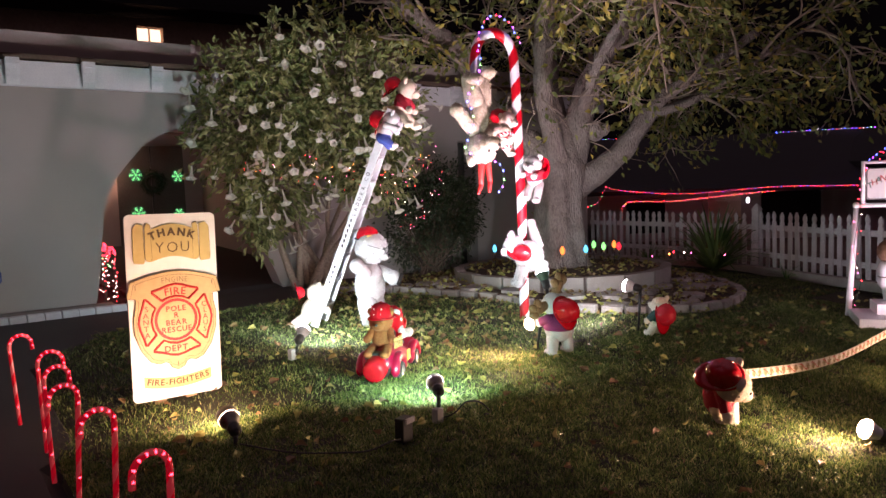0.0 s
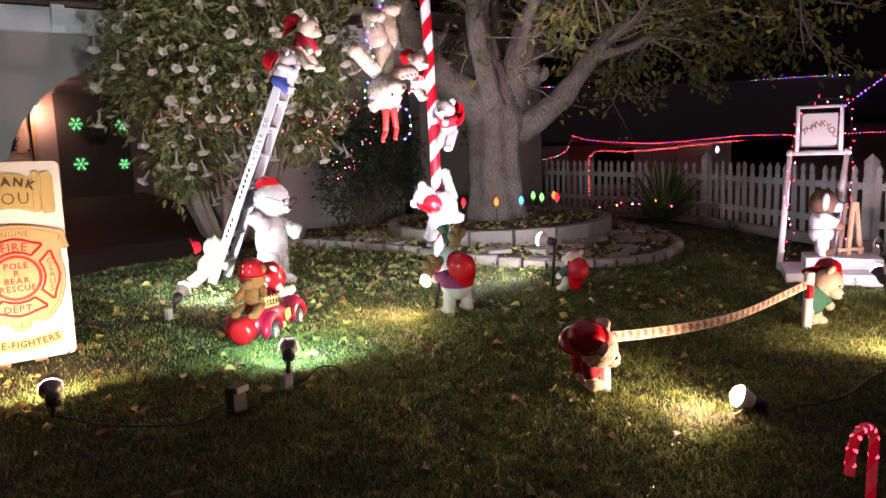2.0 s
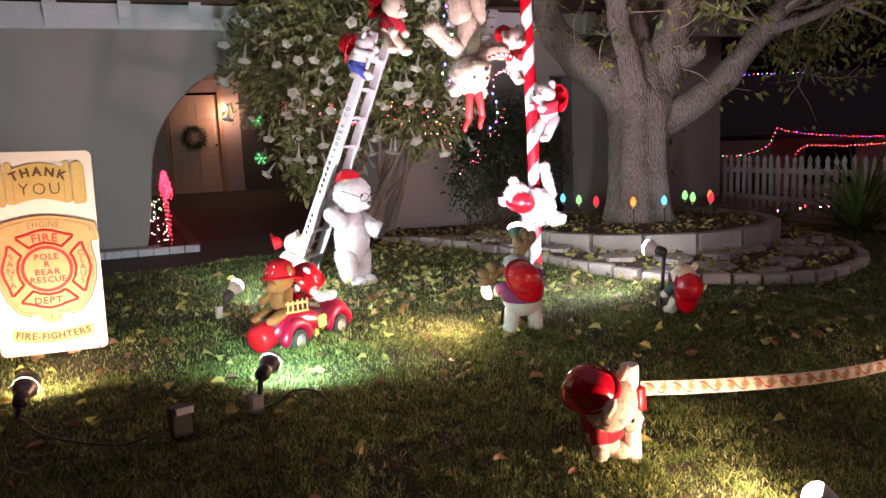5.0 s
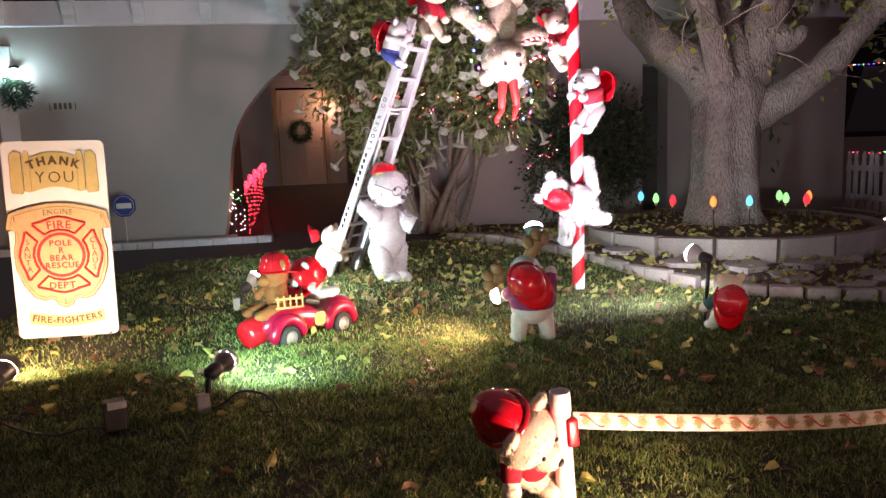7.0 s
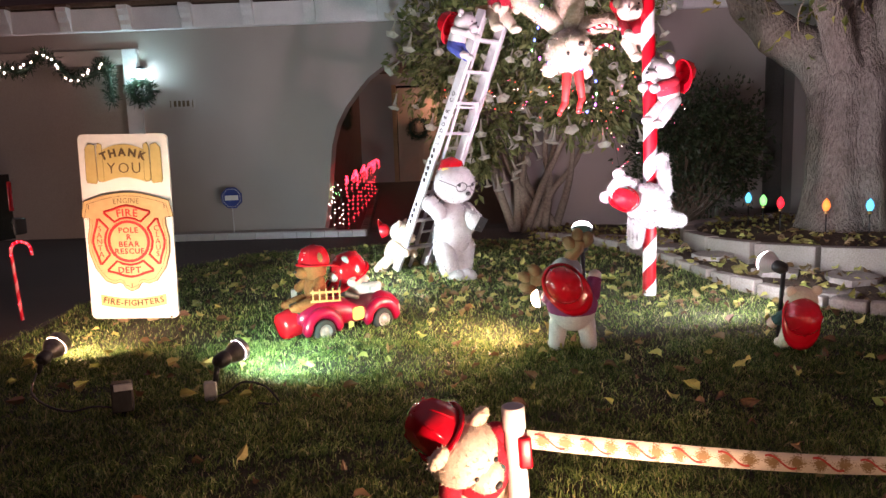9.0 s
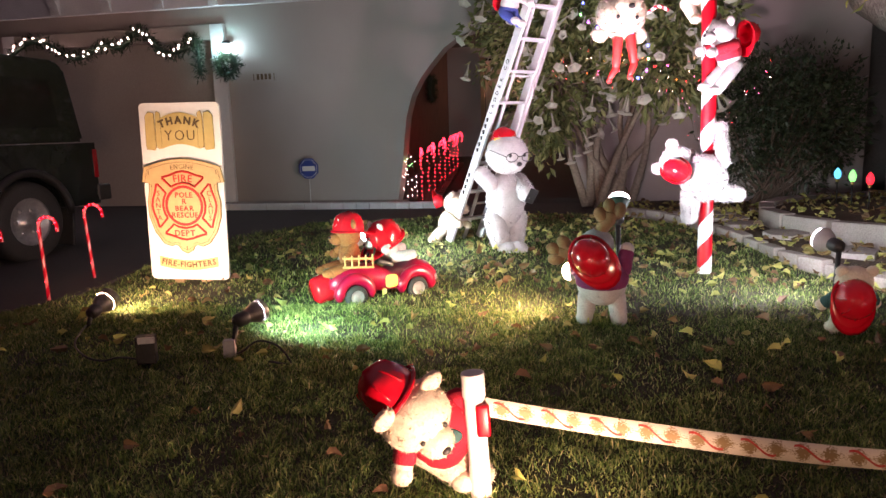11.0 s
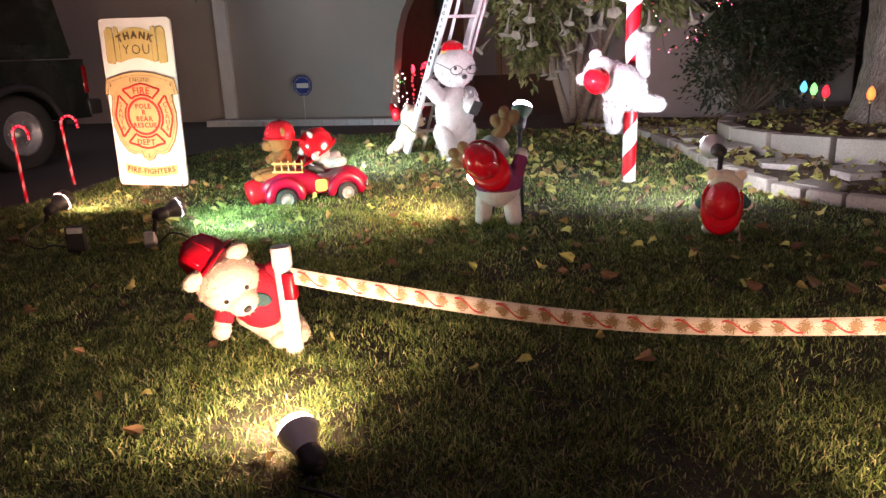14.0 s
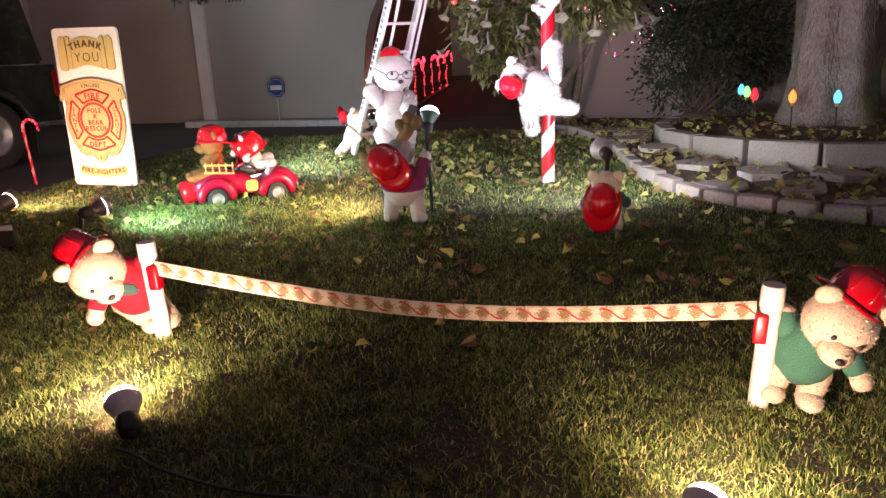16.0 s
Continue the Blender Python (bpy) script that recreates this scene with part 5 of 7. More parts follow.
helmet("red felt cap of the climbing plush bear", pose(3.415, 5.60, 1.895, 0, 0, 60) @ pose(0, 0, 0, -62, 0, 0), 0.125, False, "felt_cap")

# ---- pedal car with two riders ----
CAR = pose(2.728, 4.475, -0.080, 0, 0, math.degrees(math.atan2(-0.667, -0.745)) + 90) @ Matrix.Scale(1.045, 4)
# in the car's own frame: nose at -y, width along x


def build_car():
    ob = thing("pedal_car", "small red toy fire car with silver wheels on the lawn", "toy car", CAR)
    secs = [(-0.33, 0.085, 0.10, 0.16), (-0.29, 0.105, 0.085, 0.205), (-0.22, 0.115, 0.07, 0.225), (-0.10, 0.12, 0.065, 0.235), (-0.02, 0.13, 0.06, 0.215), (0.06, 0.13, 0.06, 0.165), (0.15, 0.13, 0.06, 0.17), (0.22, 0.128, 0.07, 0.225), (0.30, 0.115, 0.08, 0.20), (0.35, 0.09, 0.10, 0.15)]
    bm = bmesh.new()
    rows = []
    n = 18
    for y, w, z0, z1 in secs:
        row = []
        for k in range(n):
            a = 2 * math.pi * k / n
            c, s = math.cos(a), math.sin(a)
            row.append(bm.verts.new((w * math.copysign(abs(c) ** 0.6, c), y, (z0 + z1) / 2 + (z1 - z0) / 2 * math.copysign(abs(s) ** 0.7, s))))
        rows.append(row)
    for a, b in zip(rows, rows[1:]):
        for k in range(n):
            bm.faces.new((a[k], a[(k + 1) % n], b[(k + 1) % n], b[k]))
    bm.faces.new(rows[0]); bm.faces.new(rows[-1][::-1])
    bmesh.ops.recalc_face_normals(bm, faces=bm.faces)
    part("body", bm, car_red, ob)
    wy = (-0.195, 0.195)
    for y in wy:
        for sx in (-1, 1):
            bm = bmesh.new()
            arc = [(sx * 0.122, y + 0.098 * math.cos(a), 0.068 + 0.098 * math.sin(a)) for a in (radians(-12 + 17 * k) for k in range(13))]
            pts = [Vector(p) for p in arc]
            tube(bm, pts, [0.016] + [0.032] * 11 + [0.016], 10)
            part("fender", bm, car_red, ob)
            wheel = new("wheel")
            wheel.parent = ob
            wheel.matrix_local = pose(sx * 0.132, y, 0.062, 0, 90, 0)
            bm = bmesh.new()
            lathe(bm, [(0.040, -0.02), (0.060, -0.02), (0.066, -0.01), (0.066, 0.01), (0.060, 0.02), (0.040, 0.02)], n=22)
            part("tire", bm, tire_rubber, wheel)
            bm = bmesh.new()
            prof = [(0.0005, 0.014), (0.012, 0.018), (0.016, 0.010), (0.030, 0.008), (0.036, 0.016), (0.042, 0.017), (0.042, -0.017), (0.036, -0.016), (0.0005, -0.012)]
            lathe(bm, [(r, z if sx > 0 else -z) for r, z in prof], n=20)
            part("hubcap", bm, wheel_metal, wheel, "silver hubcap")
    drum = pose(0, -0.292, 0.118, 102, 0, 0)
    bm = bmesh.new()
    lathe(bm, [(0.078, -0.02), (0.083, 0.0), (0.082, 0.05), (0.078, 0.09), (0.070, 0.105), (0.050, 0.113), (0.0005, 0.115)], drum, 24)
    part("nose", bm, red_plastic, ob, "shiny red nose drum")
    bm = bmesh.new()
    lathe(bm, [(0.080, -0.035), (0.097, -0.032), (0.099, 0.0), (0.096, 0.012), (0.082, 0.014)], drum, 28)
    part("grille_band", bm, black_plastic, ob, "black band round the bonnet")
    bm = bmesh.new()
    box(bm, (0.18, 0.11, 0.03), (0, 0.02, 0.222), (-18, 0, 0), 0.01)
    part("seat", bm, black_plastic, ob, "dark grey seat")
    for sx in (-1, 1):
        bm = bmesh.new()
        plate(bm, rounded(0.075, 0.075, 0.02), 0.004, pose(sx * 0.1335, 0.03, 0.125, 0, 0, 90))
        part("emblem", bm, yellow_plastic, ob, "yellow cross emblem", False)
        if sx < 0:
            continue
        rack = new("side_ladder")
        rack.parent = ob
        for z in (0.225, 0.275):
            bm = bmesh.new()
            box(bm, (0.012, 0.19, 0.012), (sx * 0.115, -0.165, z), (-6, 0, 0), 0.002)
            part("rail", bm, rack_wood, rack, "orange wooden rail", False)
        for k in range(5):
            bm = bmesh.new()
            tube(bm, [(sx * 0.115, -0.245 + 0.042 * k, 0.218 + (0.245 - 0.042 * k) * 0.05), (sx * 0.115, -0.245 + 0.042 * k, 0.285 + (0.245 - 0.042 * k) * 0.05)], 0.005, 6)
            part("rung", bm, rack_wood, rack, smooth=False)
    bm = bmesh.new()
    tube(bm, [(0.06 * math.cos(a), -0.045 + 0.03 * math.sin(a), 0.275 + 0.05 * math.sin(a)) for a in (2 * math.pi * k / 16 for k in range(17))], 0.006, 6)
    tube(bm, [(0, -0.045, 0.275), (0, -0.10, 0.20)], 0.006, 6)
    part("steering_wheel", bm, black_plastic, ob)
    bm = bmesh.new()
    box(bm, (0.20, 0.012, 0.04), (0, 0.345, 0.105), bevel=0.005)
    part("bumper", bm, wheel_metal, ob, "silver bumper", False)
    return ob


build_car()
plush("plush_bear", "brown plush bear riding on the bonnet of the toy car", CAR @ pose(0, -0.165, 0.165, 0, 0, 0), 0.395, brown_fur, None,
      arms=((-0.22, -0.14, 0.30), (0.22, -0.14, 0.30)), legs=((-0.14, -0.32, 0.10), (0.16, -0.34, 0.10)), hip=0.12, head=(0, -0.02, 0.60), seed=20, tufts=2400)
helmet("red toy fire helmet with a white badge on the brown bear", CAR @ pose(0, -0.165, 0.425, -4, 0, 0), 0.140, True)
plush("plush_bear", "white plush bear driving the toy car from the back", CAR @ pose(0, 0.12, 0.195, 0, 0, 0) @ pose(0, 0, 0, 20, 0, 0), 0.36, white_fur, None,
      arms=((-0.24, -0.16, 0.36), (0.24, -0.16, 0.36)), legs=((-0.20, 0.30, 0.12), (0.28, 0.22, 0.10)), hip=0.12, head=(0, -0.10, 0.56), seed=21, tufts=2800)
helmet("large shiny red toy fire helmet over the driver bear's head", CAR @ pose(0, 0.065, 0.345, 30, 12, 0) @ pose(0, 0, 0, 0, 0, 180), 0.165, False)

# ---- angel's trumpet shrub ----
rng2 = random.Random(11)
SHRUB = Vector((4.25, 9.0, 0.0))
shrub = thing("trumpet_shrub", "large angel's trumpet shrub hung with white flowers before the wall", "shrub", pose(*SHRUB))
BLOBS = [((3.45, 8.95, 2.15), (0.80, 0.40, 0.85)), ((4.00, 8.75, 2.40), (0.80, 0.50, 1.00)), ((4.60, 8.40, 2.30), (0.75, 0.55, 0.95)), ((5.05, 8.10, 2.20), (0.55, 0.50, 0.75)),
         ((3.75, 8.80, 1.40), (0.60, 0.40, 0.65)), ((4.85, 8.20, 1.50), (0.60, 0.50, 0.45)), ((3.55, 8.95, 0.95), (0.25, 0.25, 0.40))]
STEMS = []
bm = bmesh.new()
for k in range(13):
    c, r = BLOBS[k % 6]
    start = Vector((4.05 + 0.045 * k, 9.0 + rng2.uniform(-0.15, 0.1), -0.03))
    end = Vector(c) + Vector((rng2.uniform(-0.3, 0.3), rng2.uniform(-0.2, 0.2), rng2.uniform(-0.2, 0.4)))
    mid = start.lerp(end, 0.5) + Vector((rng2.uniform(-0.15, 0.15), rng2.uniform(-0.1, 0.1), -0.05))
    keys = curve_points([start - SHRUB, start.lerp(mid, 0.5) + Vector((rng2.uniform(-0.06, 0.06), 0, 0.05)) - SHRUB, mid - SHRUB, end - SHRUB], 5)
    tube(bm, keys, [0.055 - 0.040 * i / (len(keys) - 1) for i in range(len(keys))], 7)
    STEMS.append(keys)
part("stem_clump", bm, twig_bark, shrub, "clump of bare brown stems")


def in_blob(c, r, shell):
    """A point in the outer part of an ellipsoid and the way outwards."""
    while True:
        v = Vector((rng2.gauss(0, 1), rng2.gauss(0, 1), rng2.gauss(0, 1))).normalized()
        k = rng2.uniform(shell, 1.0) * (1 + 0.42 * noise.noise(v * 2.1 + Vector(c)))
        p = Vector(c) + Vector((v.x * r[0], v.y * r[1], v.z * r[2])) * k
        if p.y < 9.3 and not (p.z > 2.4 and 8.95 < p.y and p.z < 3.0):
            return p, v


places, twigs = [], bmesh.new()
for c, r in BLOBS:
    count = int(185 * (r[0] * r[1] + r[1] * r[2] + r[0] * r[2]) + 40)
    for k in range(count):
        p, v = in_blob(c, r, 0.45)
        for j in range(8):
            q = p + Vector((rng2.gauss(0, 0.07), rng2.gauss(0, 0.07), rng2.gauss(0, 0.07)))
            places.append((q - SHRUB, v))
        if k % 3 == 0:
            inner = p - Vector((v.x * r[0], v.y * r[1], v.z * r[2])) * 0.5
            tube(twigs, [inner - SHRUB, (inner + p) / 2 + Vector((0, 0, 0.03)) - SHRUB, p - SHRUB], [0.012, 0.008, 0.003], 4, caps=False)
# long shoots that stand out over the top
for k in range(34):
    c, r = BLOBS[rng2.choice((0, 0, 1, 1, 2, 3))]
    start = Vector(c) + Vector((rng2.uniform(-0.8, 0.8) * r[0], -0.2 * r[1], r[2] * rng2.uniform(0.45, 0.8)))
    way = Vector((rng2.gauss(0, 0.35), rng2.gauss(-0.25, 0.2), rng2.uniform(0.5, 1.0))).normalized()
    tip = start + way * rng2.uniform(0.35, 0.6)
    bow = start.lerp(tip, 0.6) + Vector((0, 0, 0.05))
    shoot = curve_points([start - SHRUB, bow - SHRUB, tip + Vector((rng2.gauss(0, 0.05), 0, -0.03)) - SHRUB], 5)
    tube(twigs, shoot, [0.008 - 0.006 * i / (len(shoot) - 1) for i in range(len(shoot))], 4, caps=False)
    for q in shoot[2:]:
        for j in range(3):
            places.append((q + Vector((rng2.gauss(0, 0.03), rng2.gauss(0, 0.03), rng2.gauss(0, 0.03))), way))
part("twig_mass", twigs, twig_bark, shrub)
verts, faces = leaf_cloud(places, 0.118, 0.40, 0.45, 0.85, rng2, 0.25)
raw_mesh("foliage", [tuple(v) for v in verts], faces, shrub_leaf, shrub)
# one trumpet flower, shared by all
bm = bmesh.new()
rows, n = [], 15
for r, z in ((0.007, 0.0), (0.010, -0.07), (0.016, -0.13), (0.030, -0.178), (0.054, -0.200), (0.066, -0.194)):
    rows.append([bm.verts.new((r * (1 + (0.13 if r > 0.04 else 0.05) * math.cos(5 * 2 * math.pi * k / n)) * math.cos(2 * math.pi * k / n), r * (1 + (0.13 if r > 0.04 else 0.05) * math.cos(5 * 2 * math.pi * k / n)) * math.sin(2 * math.pi * k / n), z)) for k in range(n)])
for a, b in zip(rows, rows[1:]):
    for k in range(n):
        bm.faces.new((a[k], a[(k + 1) % n], b[(k + 1) % n], b[k]))
flower = part("flower", bm, petal, shrub)
flower_mesh = flower.data
count = 0
for c, r in BLOBS:
    for k in range(int(34 * (r[0] + r[2]) * 0.5 * (1.0 if r[0] > 0.4 else 0.4))):
        p, v = in_blob(c, r, 0.9)
        if v.y > 0.25:
            v = Vector((v.x, -v.y, v.z)); p.y = 2 * c[1] - p.y
        o = flower if count == 0 else new("flower", flower_mesh)
        o.parent = shrub
        mouth = Vector((v.x * 0.7 + rng2.gauss(0, 0.3), v.y * 0.6 - 0.35, rng2.gauss(-1.25, 0.55)))
        o.matrix_local = Matrix.Translation(p - SHRUB + v * 0.05) @ mouth.to_track_quat("-Z", "Y").to_matrix().to_4x4() @ Euler((0, 0, rng2.uniform(0, 6.28))).to_matrix().to_4x4() @ Matrix.Scale(rng2.uniform(0.75, 1.15), 4)
        count += 1

# dark bush beside it
bush = thing("bush", "dense dark green bush against the house wall", "bush", pose(5.95, 8.55, 0))
places = []
bm = bmesh.new()
for c, r in (((5.75, 8.6, 0.75), (0.50, 0.40, 0.70)), ((6.25, 8.5, 0.85), (0.45, 0.40, 0.75)), ((6.55, 8.6, 0.95), (0.40, 0.35, 0.70)), ((5.95, 8.6, 1.15), (0.55, 0.40, 0.55))):
    for k in range(600):
        p, v = in_blob(c, r, 0.5)
        if p.z < 0.12:
            continue
        for j in range(3):
            places.append((p + Vector((rng2.gauss(0, 0.04), rng2.gauss(0, 0.04), rng2.gauss(0, 0.04))) - Vector((5.95, 8.55, 0)), v))
        if k % 30 == 0:
            tube(bm, [Vector((rng2.uniform(-0.2, 0.3), 0, -0.03)), (p - Vector((5.95, 8.55, 0))) * 0.6, p - Vector((5.95, 8.55, 0))], [0.012, 0.008, 0.003], 4, caps=False)
part("stem_clump", bm, brown_wood, bush)
verts, faces = leaf_cloud(places, 0.07, 0.45, 0.1, 0.7, rng2)
raw_mesh("foliage", [tuple(v) for v in verts], faces, bush_leaf, bush)

# ---- bed, ring of blocks, edging, flagstones ----
RING = Vector((6.95, 6.88, 0))
RR = 1.36
bm = bmesh.new()
n = 48
rows = []
for r, z in ((1.34, 0.125), (1.0, 0.145), (0.6, 0.17), (0.2, 0.19)):
    rows.append([bm.verts.new((RING.x + r * math.cos(2 * math.pi * k / n), RING.y + r * math.sin(2 * math.pi * k / n), z + 0.012 * noise.noise(Vector((k, r * 5, 0))))) for k in range(n)])
for a, b in zip(rows, rows[1:]):
    for k in range(n):
        bm.faces.new((a[k], a[(k + 1) % n], b[(k + 1) % n], b[k]))
bm.faces.new(rows[-1])
setting("bed_soil", bm, soil, "raised bed of dark soil round the tree", "soil", True)


def block_mesh(name, size, bevel):
    bm = bmesh.new()
    box(bm, size, (0, 0, size[2] / 2), bevel=bevel)
    for v in bm.verts:
        v.co += Vector(noise.noise_vector(v.co * 23.0)) * 0.006
    me = bpy.data.meshes.new(name)
    bm.to_mesh(me)
    bm.free()
    return me


def lay(me, name, parent, m, mat):
    if not me.materials:
        me.materials.append(mat)
    ob = new(name, me)
    ob.parent = parent
    ob.matrix_local = m
    return ob


planter = thing("tree_ring", "ring of pale concrete blocks round the tree's bed", "planter", pose(0, 0, 0))
planter["kind"] = "structure"
me = block_mesh("block", (0.465, 0.13, 0.26), 0.012)
count = 18
for k in range(count):
    a = 2 * math.pi * (k + 0.3) / count
    x, y = RING.x + RR * math.cos(a), RING.y + RR * math.sin(a)
    lay(me, "block", planter, pose(x, y, -0.085 + rng2.uniform(-0.004, 0.004), 0, rng2.uniform(-1, 1), math.degrees(a) + 90 + rng2.uniform(-2, 2)), concrete_block)

edging = thing("lawn_edging", "curved row of small concrete edging blocks along the bed", "edging", pose(0, 0, 0))
edging["kind"] = "structure"
EDGE = curve_points([(4.15, 8.25, 0), (4.75, 7.75, 0), (5.14, 6.75, 0), (5.38, 5.75, 0), (5.68, 5.05, 0), (6.15, 4.64, 0), (6.75, 4.46, 0), (7.40, 4.56, 0), (8.00, 4.90, 0), (8.50, 5.60, 0), (8.75, 6.5, 0)], 24)
me = block_mesh("edging_block", (0.215, 0.10, 0.11), 0.016)
last = EDGE[0]
for p, q in zip(EDGE, EDGE[1:]):
    if (p - last).length >= 0.226:
        way = q - p
        lay(me, "edging_block", edging, pose(p.x, p.y, ground_z(p.x, p.y) - 0.03 + rng2.uniform(-0.008, 0.008), rng2.uniform(-3, 3), rng2.uniform(-2, 2), math.degrees(math.atan2(way.y, way.x)) + rng2.uniform(-4, 4)), concrete_block)
        last = p


def in_bed(x, y):
    if math.hypot(x - RING.x, y - RING.y) < RR + 0.1 or y > 9.1:
        return False
    near_e = min(EDGE, key=lambda e: (e.x - x) ** 2 + (e.y - y) ** 2)
    toward = (RING.xy - near_e.xy)
    return (Vector((x, y)) - near_e.xy).dot(toward) > 0 and x < 9.0 and (near_e.xy - Vector((x, y))).length < 1.6


def bed_z(x, y):
    """The bed rises a little from the edging to the ring."""
    near_r = min(1.0, max(0.0, (2.3 - math.hypot(x - RING.x, y - RING.y)) / 0.9))
    return ground_z(x, y) + 0.02 + 0.075 * near_r


bm = sheet(4.3, 9.0, 4.3, 9.4, 0.1, lambda x, y: (bed_z(x, y) + 0.012 * noise.noise(Vector((x * 6, y * 6, 0)))) if in_bed(x, y) or (y > 7.9 and x > 4.2) else -0.4)
setting("flower_bed", bm, soil, "bed of dark soil strewn with dead leaves", "soil", True)
paving = thing("stepping_stones", "irregular flat stones laid in the soil bed", "paving", pose(0, 0, 0))
paving["kind"] = "structure"
stones = 0
tries = 0
spots = []
while stones < 34 and tries < 4000:
    tries += 1
    x, y = rng2.uniform(4.9, 8.6), rng2.uniform(4.6, 8.0)
    if not in_bed(x, y) or any(math.hypot(x - a, y - b) < 0.40 for a, b in spots) or min((e.x - x) ** 2 + (e.y - y) ** 2 for e in EDGE) < 0.05:
        continue
    spots.append((x, y))
    bm = bmesh.new()
    sides = rng2.randrange(5, 8)
    out = [((0.19 + rng2.uniform(-0.05, 0.06)) * math.cos(2 * math.pi * k / sides), (0.17 + rng2.uniform(-0.04, 0.06)) * math.sin(2 * math.pi * k / sides)) for k in range(sides)]
    plate(bm, out, 0.05, Matrix.Rotation(math.pi / 2, 4, "X") @ Matrix.Translation((0, -0.05, 0)))
    bmesh.ops.recalc_face_normals(bm, faces=bm.faces)
    s = part("stone", bm, flagstone, paving, smooth=False)
    s.matrix_local = pose(x, y, bed_z(x, y) + 0.028, rng2.uniform(-2, 2), rng2.uniform(-2, 2), rng2.uniform(0, 90))
    stones += 1

# white kerb stones before the house, brick border of the walk
kerb = thing("kerb", "row of whitewashed kerb stones at the foot of the wall", "kerb", pose(0, 0, 0))
kerb["kind"] = "structure"
me = block_mesh("kerb_stone", (0.165, 0.12, 0.13), 0.012)
for k in range(18):
    lay(me, "kerb_stone", kerb, pose(-0.68 + 0.172 * k - 0.09, 9.02 + rng2.uniform(-0.006, 0.006), -0.085, 0, rng2.uniform(-1, 1), rng2.uniform(-2, 2)), white_paint)
bm = bmesh.new()
box(bm, (2.6, 0.26, 0.09), (0.5, 9.23, 0.0), bevel=0.01)
setting("footing", bm, concrete_block, "pale concrete footing at the wall", "footing")
border = thing("brick_border", "low brick border along the entrance walk", "border", pose(0, 0, 0))
border["kind"] = "structure"
me = block_mesh("brick", (0.10, 0.20, 0.12), 0.006)
for k in range(26):
    y = 9.15 + 0.207 * k
    lay(me, "brick", border, pose(2.20 - 0.02 * k, y, -0.07 + 0.044 * max(0, y - 9.4), 0, 0, rng2.uniform(-2, 2)), brick)

# ---- grass and fallen leaves ----
def lawn_blades(count, seed, x0, x1, y0, y1, tall):
    r = np.random.RandomState(seed)
    xs, ys = r.uniform(x0, x1, count), r.uniform(y0, y1, count)
    keep = []
    for i in range(count):
        x, y = xs[i], ys[i]
        if x < drive_edge(y) + 0.03 or y > lawn_depth(x) - 0.04:
            continue
        if x > 4.0 and y > 4.3:
            e = min(EDGE[::4], key=lambda p: (p.x - x) ** 2 + (p.y - y) ** 2)
            if (Vector((x, y)) - e.xy).dot(RING.xy - e.xy) > -0.04 and x < 9.2 and y > 4.35:
                continue
        # thin, worn patches
        if noise.noise(Vector((x * 1.7, y * 1.7, 3.0))) + 0.5 * noise.noise(Vector((x * 5, y * 5, 7.0))) + 0.45 * noise.noise(Vector((x * 16, y * 16, 1.0))) < -0.28 and r.rand() < 0.72:
            continue
        keep.append(i)
    xs, ys = xs[keep], ys[keep]
    n = len(xs)
    zs = np.array([rough_ground(x, y) for x, y in zip(xs, ys)]) - 0.004
    tuft = np.array([1 + 0.7 * noise.noise(Vector((x * 11, y * 11, 5.0))) for x, y in zip(xs, ys)])
    h = tall * r.uniform(0.4, 1.25, n) * tuft
    a = r.uniform(0, 2 * np.pi, n)
    lean = np.abs(r.normal(0, 0.9, n)) * h
    b = r.uniform(0, 2 * np.pi, n)
    w = r.uniform(0.0012, 0.0032, n)
    base = np.stack([xs, ys, zs], 1)
    side = np.stack([np.cos(a) * w, np.sin(a) * w, np.zeros(n)], 1)
    mid = base + np.stack([np.cos(b) * lean * 0.3, np.sin(b) * lean * 0.3, h * 0.6], 1)
    tip = base + np.stack([np.cos(b) * lean, np.sin(b) * lean, h * 0.95], 1)
    verts = np.stack([base - side, base + side, mid - side * 0.8, mid + side * 0.8, tip], 1).reshape(-1, 3)
    i = np.arange(n) * 5
    tris = np.stack([np.stack([i, i + 1, i + 3], 1), np.stack([i, i + 3, i + 2], 1), np.stack([i + 2, i + 3, i + 4], 1)], 1).reshape(-1, 3)
    me = bpy.data.meshes.new("grass")
    me.vertices.add(len(verts))
    me.vertices.foreach_set("co", verts.ravel())
    me.loops.add(tris.size)
    me.loops.foreach_set("vertex_index", tris.ravel())
    me.polygons.add(len(tris))
    me.polygons.foreach_set("loop_start", np.arange(len(tris)) * 3)
    me.materials.append(grass_blade)
    me.update(calc_edges=True)
    return tagged(new("grass", me), "short green lawn grass with worn brown patches", "grass", kind="stuff")


lawn_blades(560000, 1, 0.4, 8.2, 0.9, 4.2, 0.027)
lawn_blades(180000, 2, 0.4, 9.6, 4.2, 8.1, 0.030)

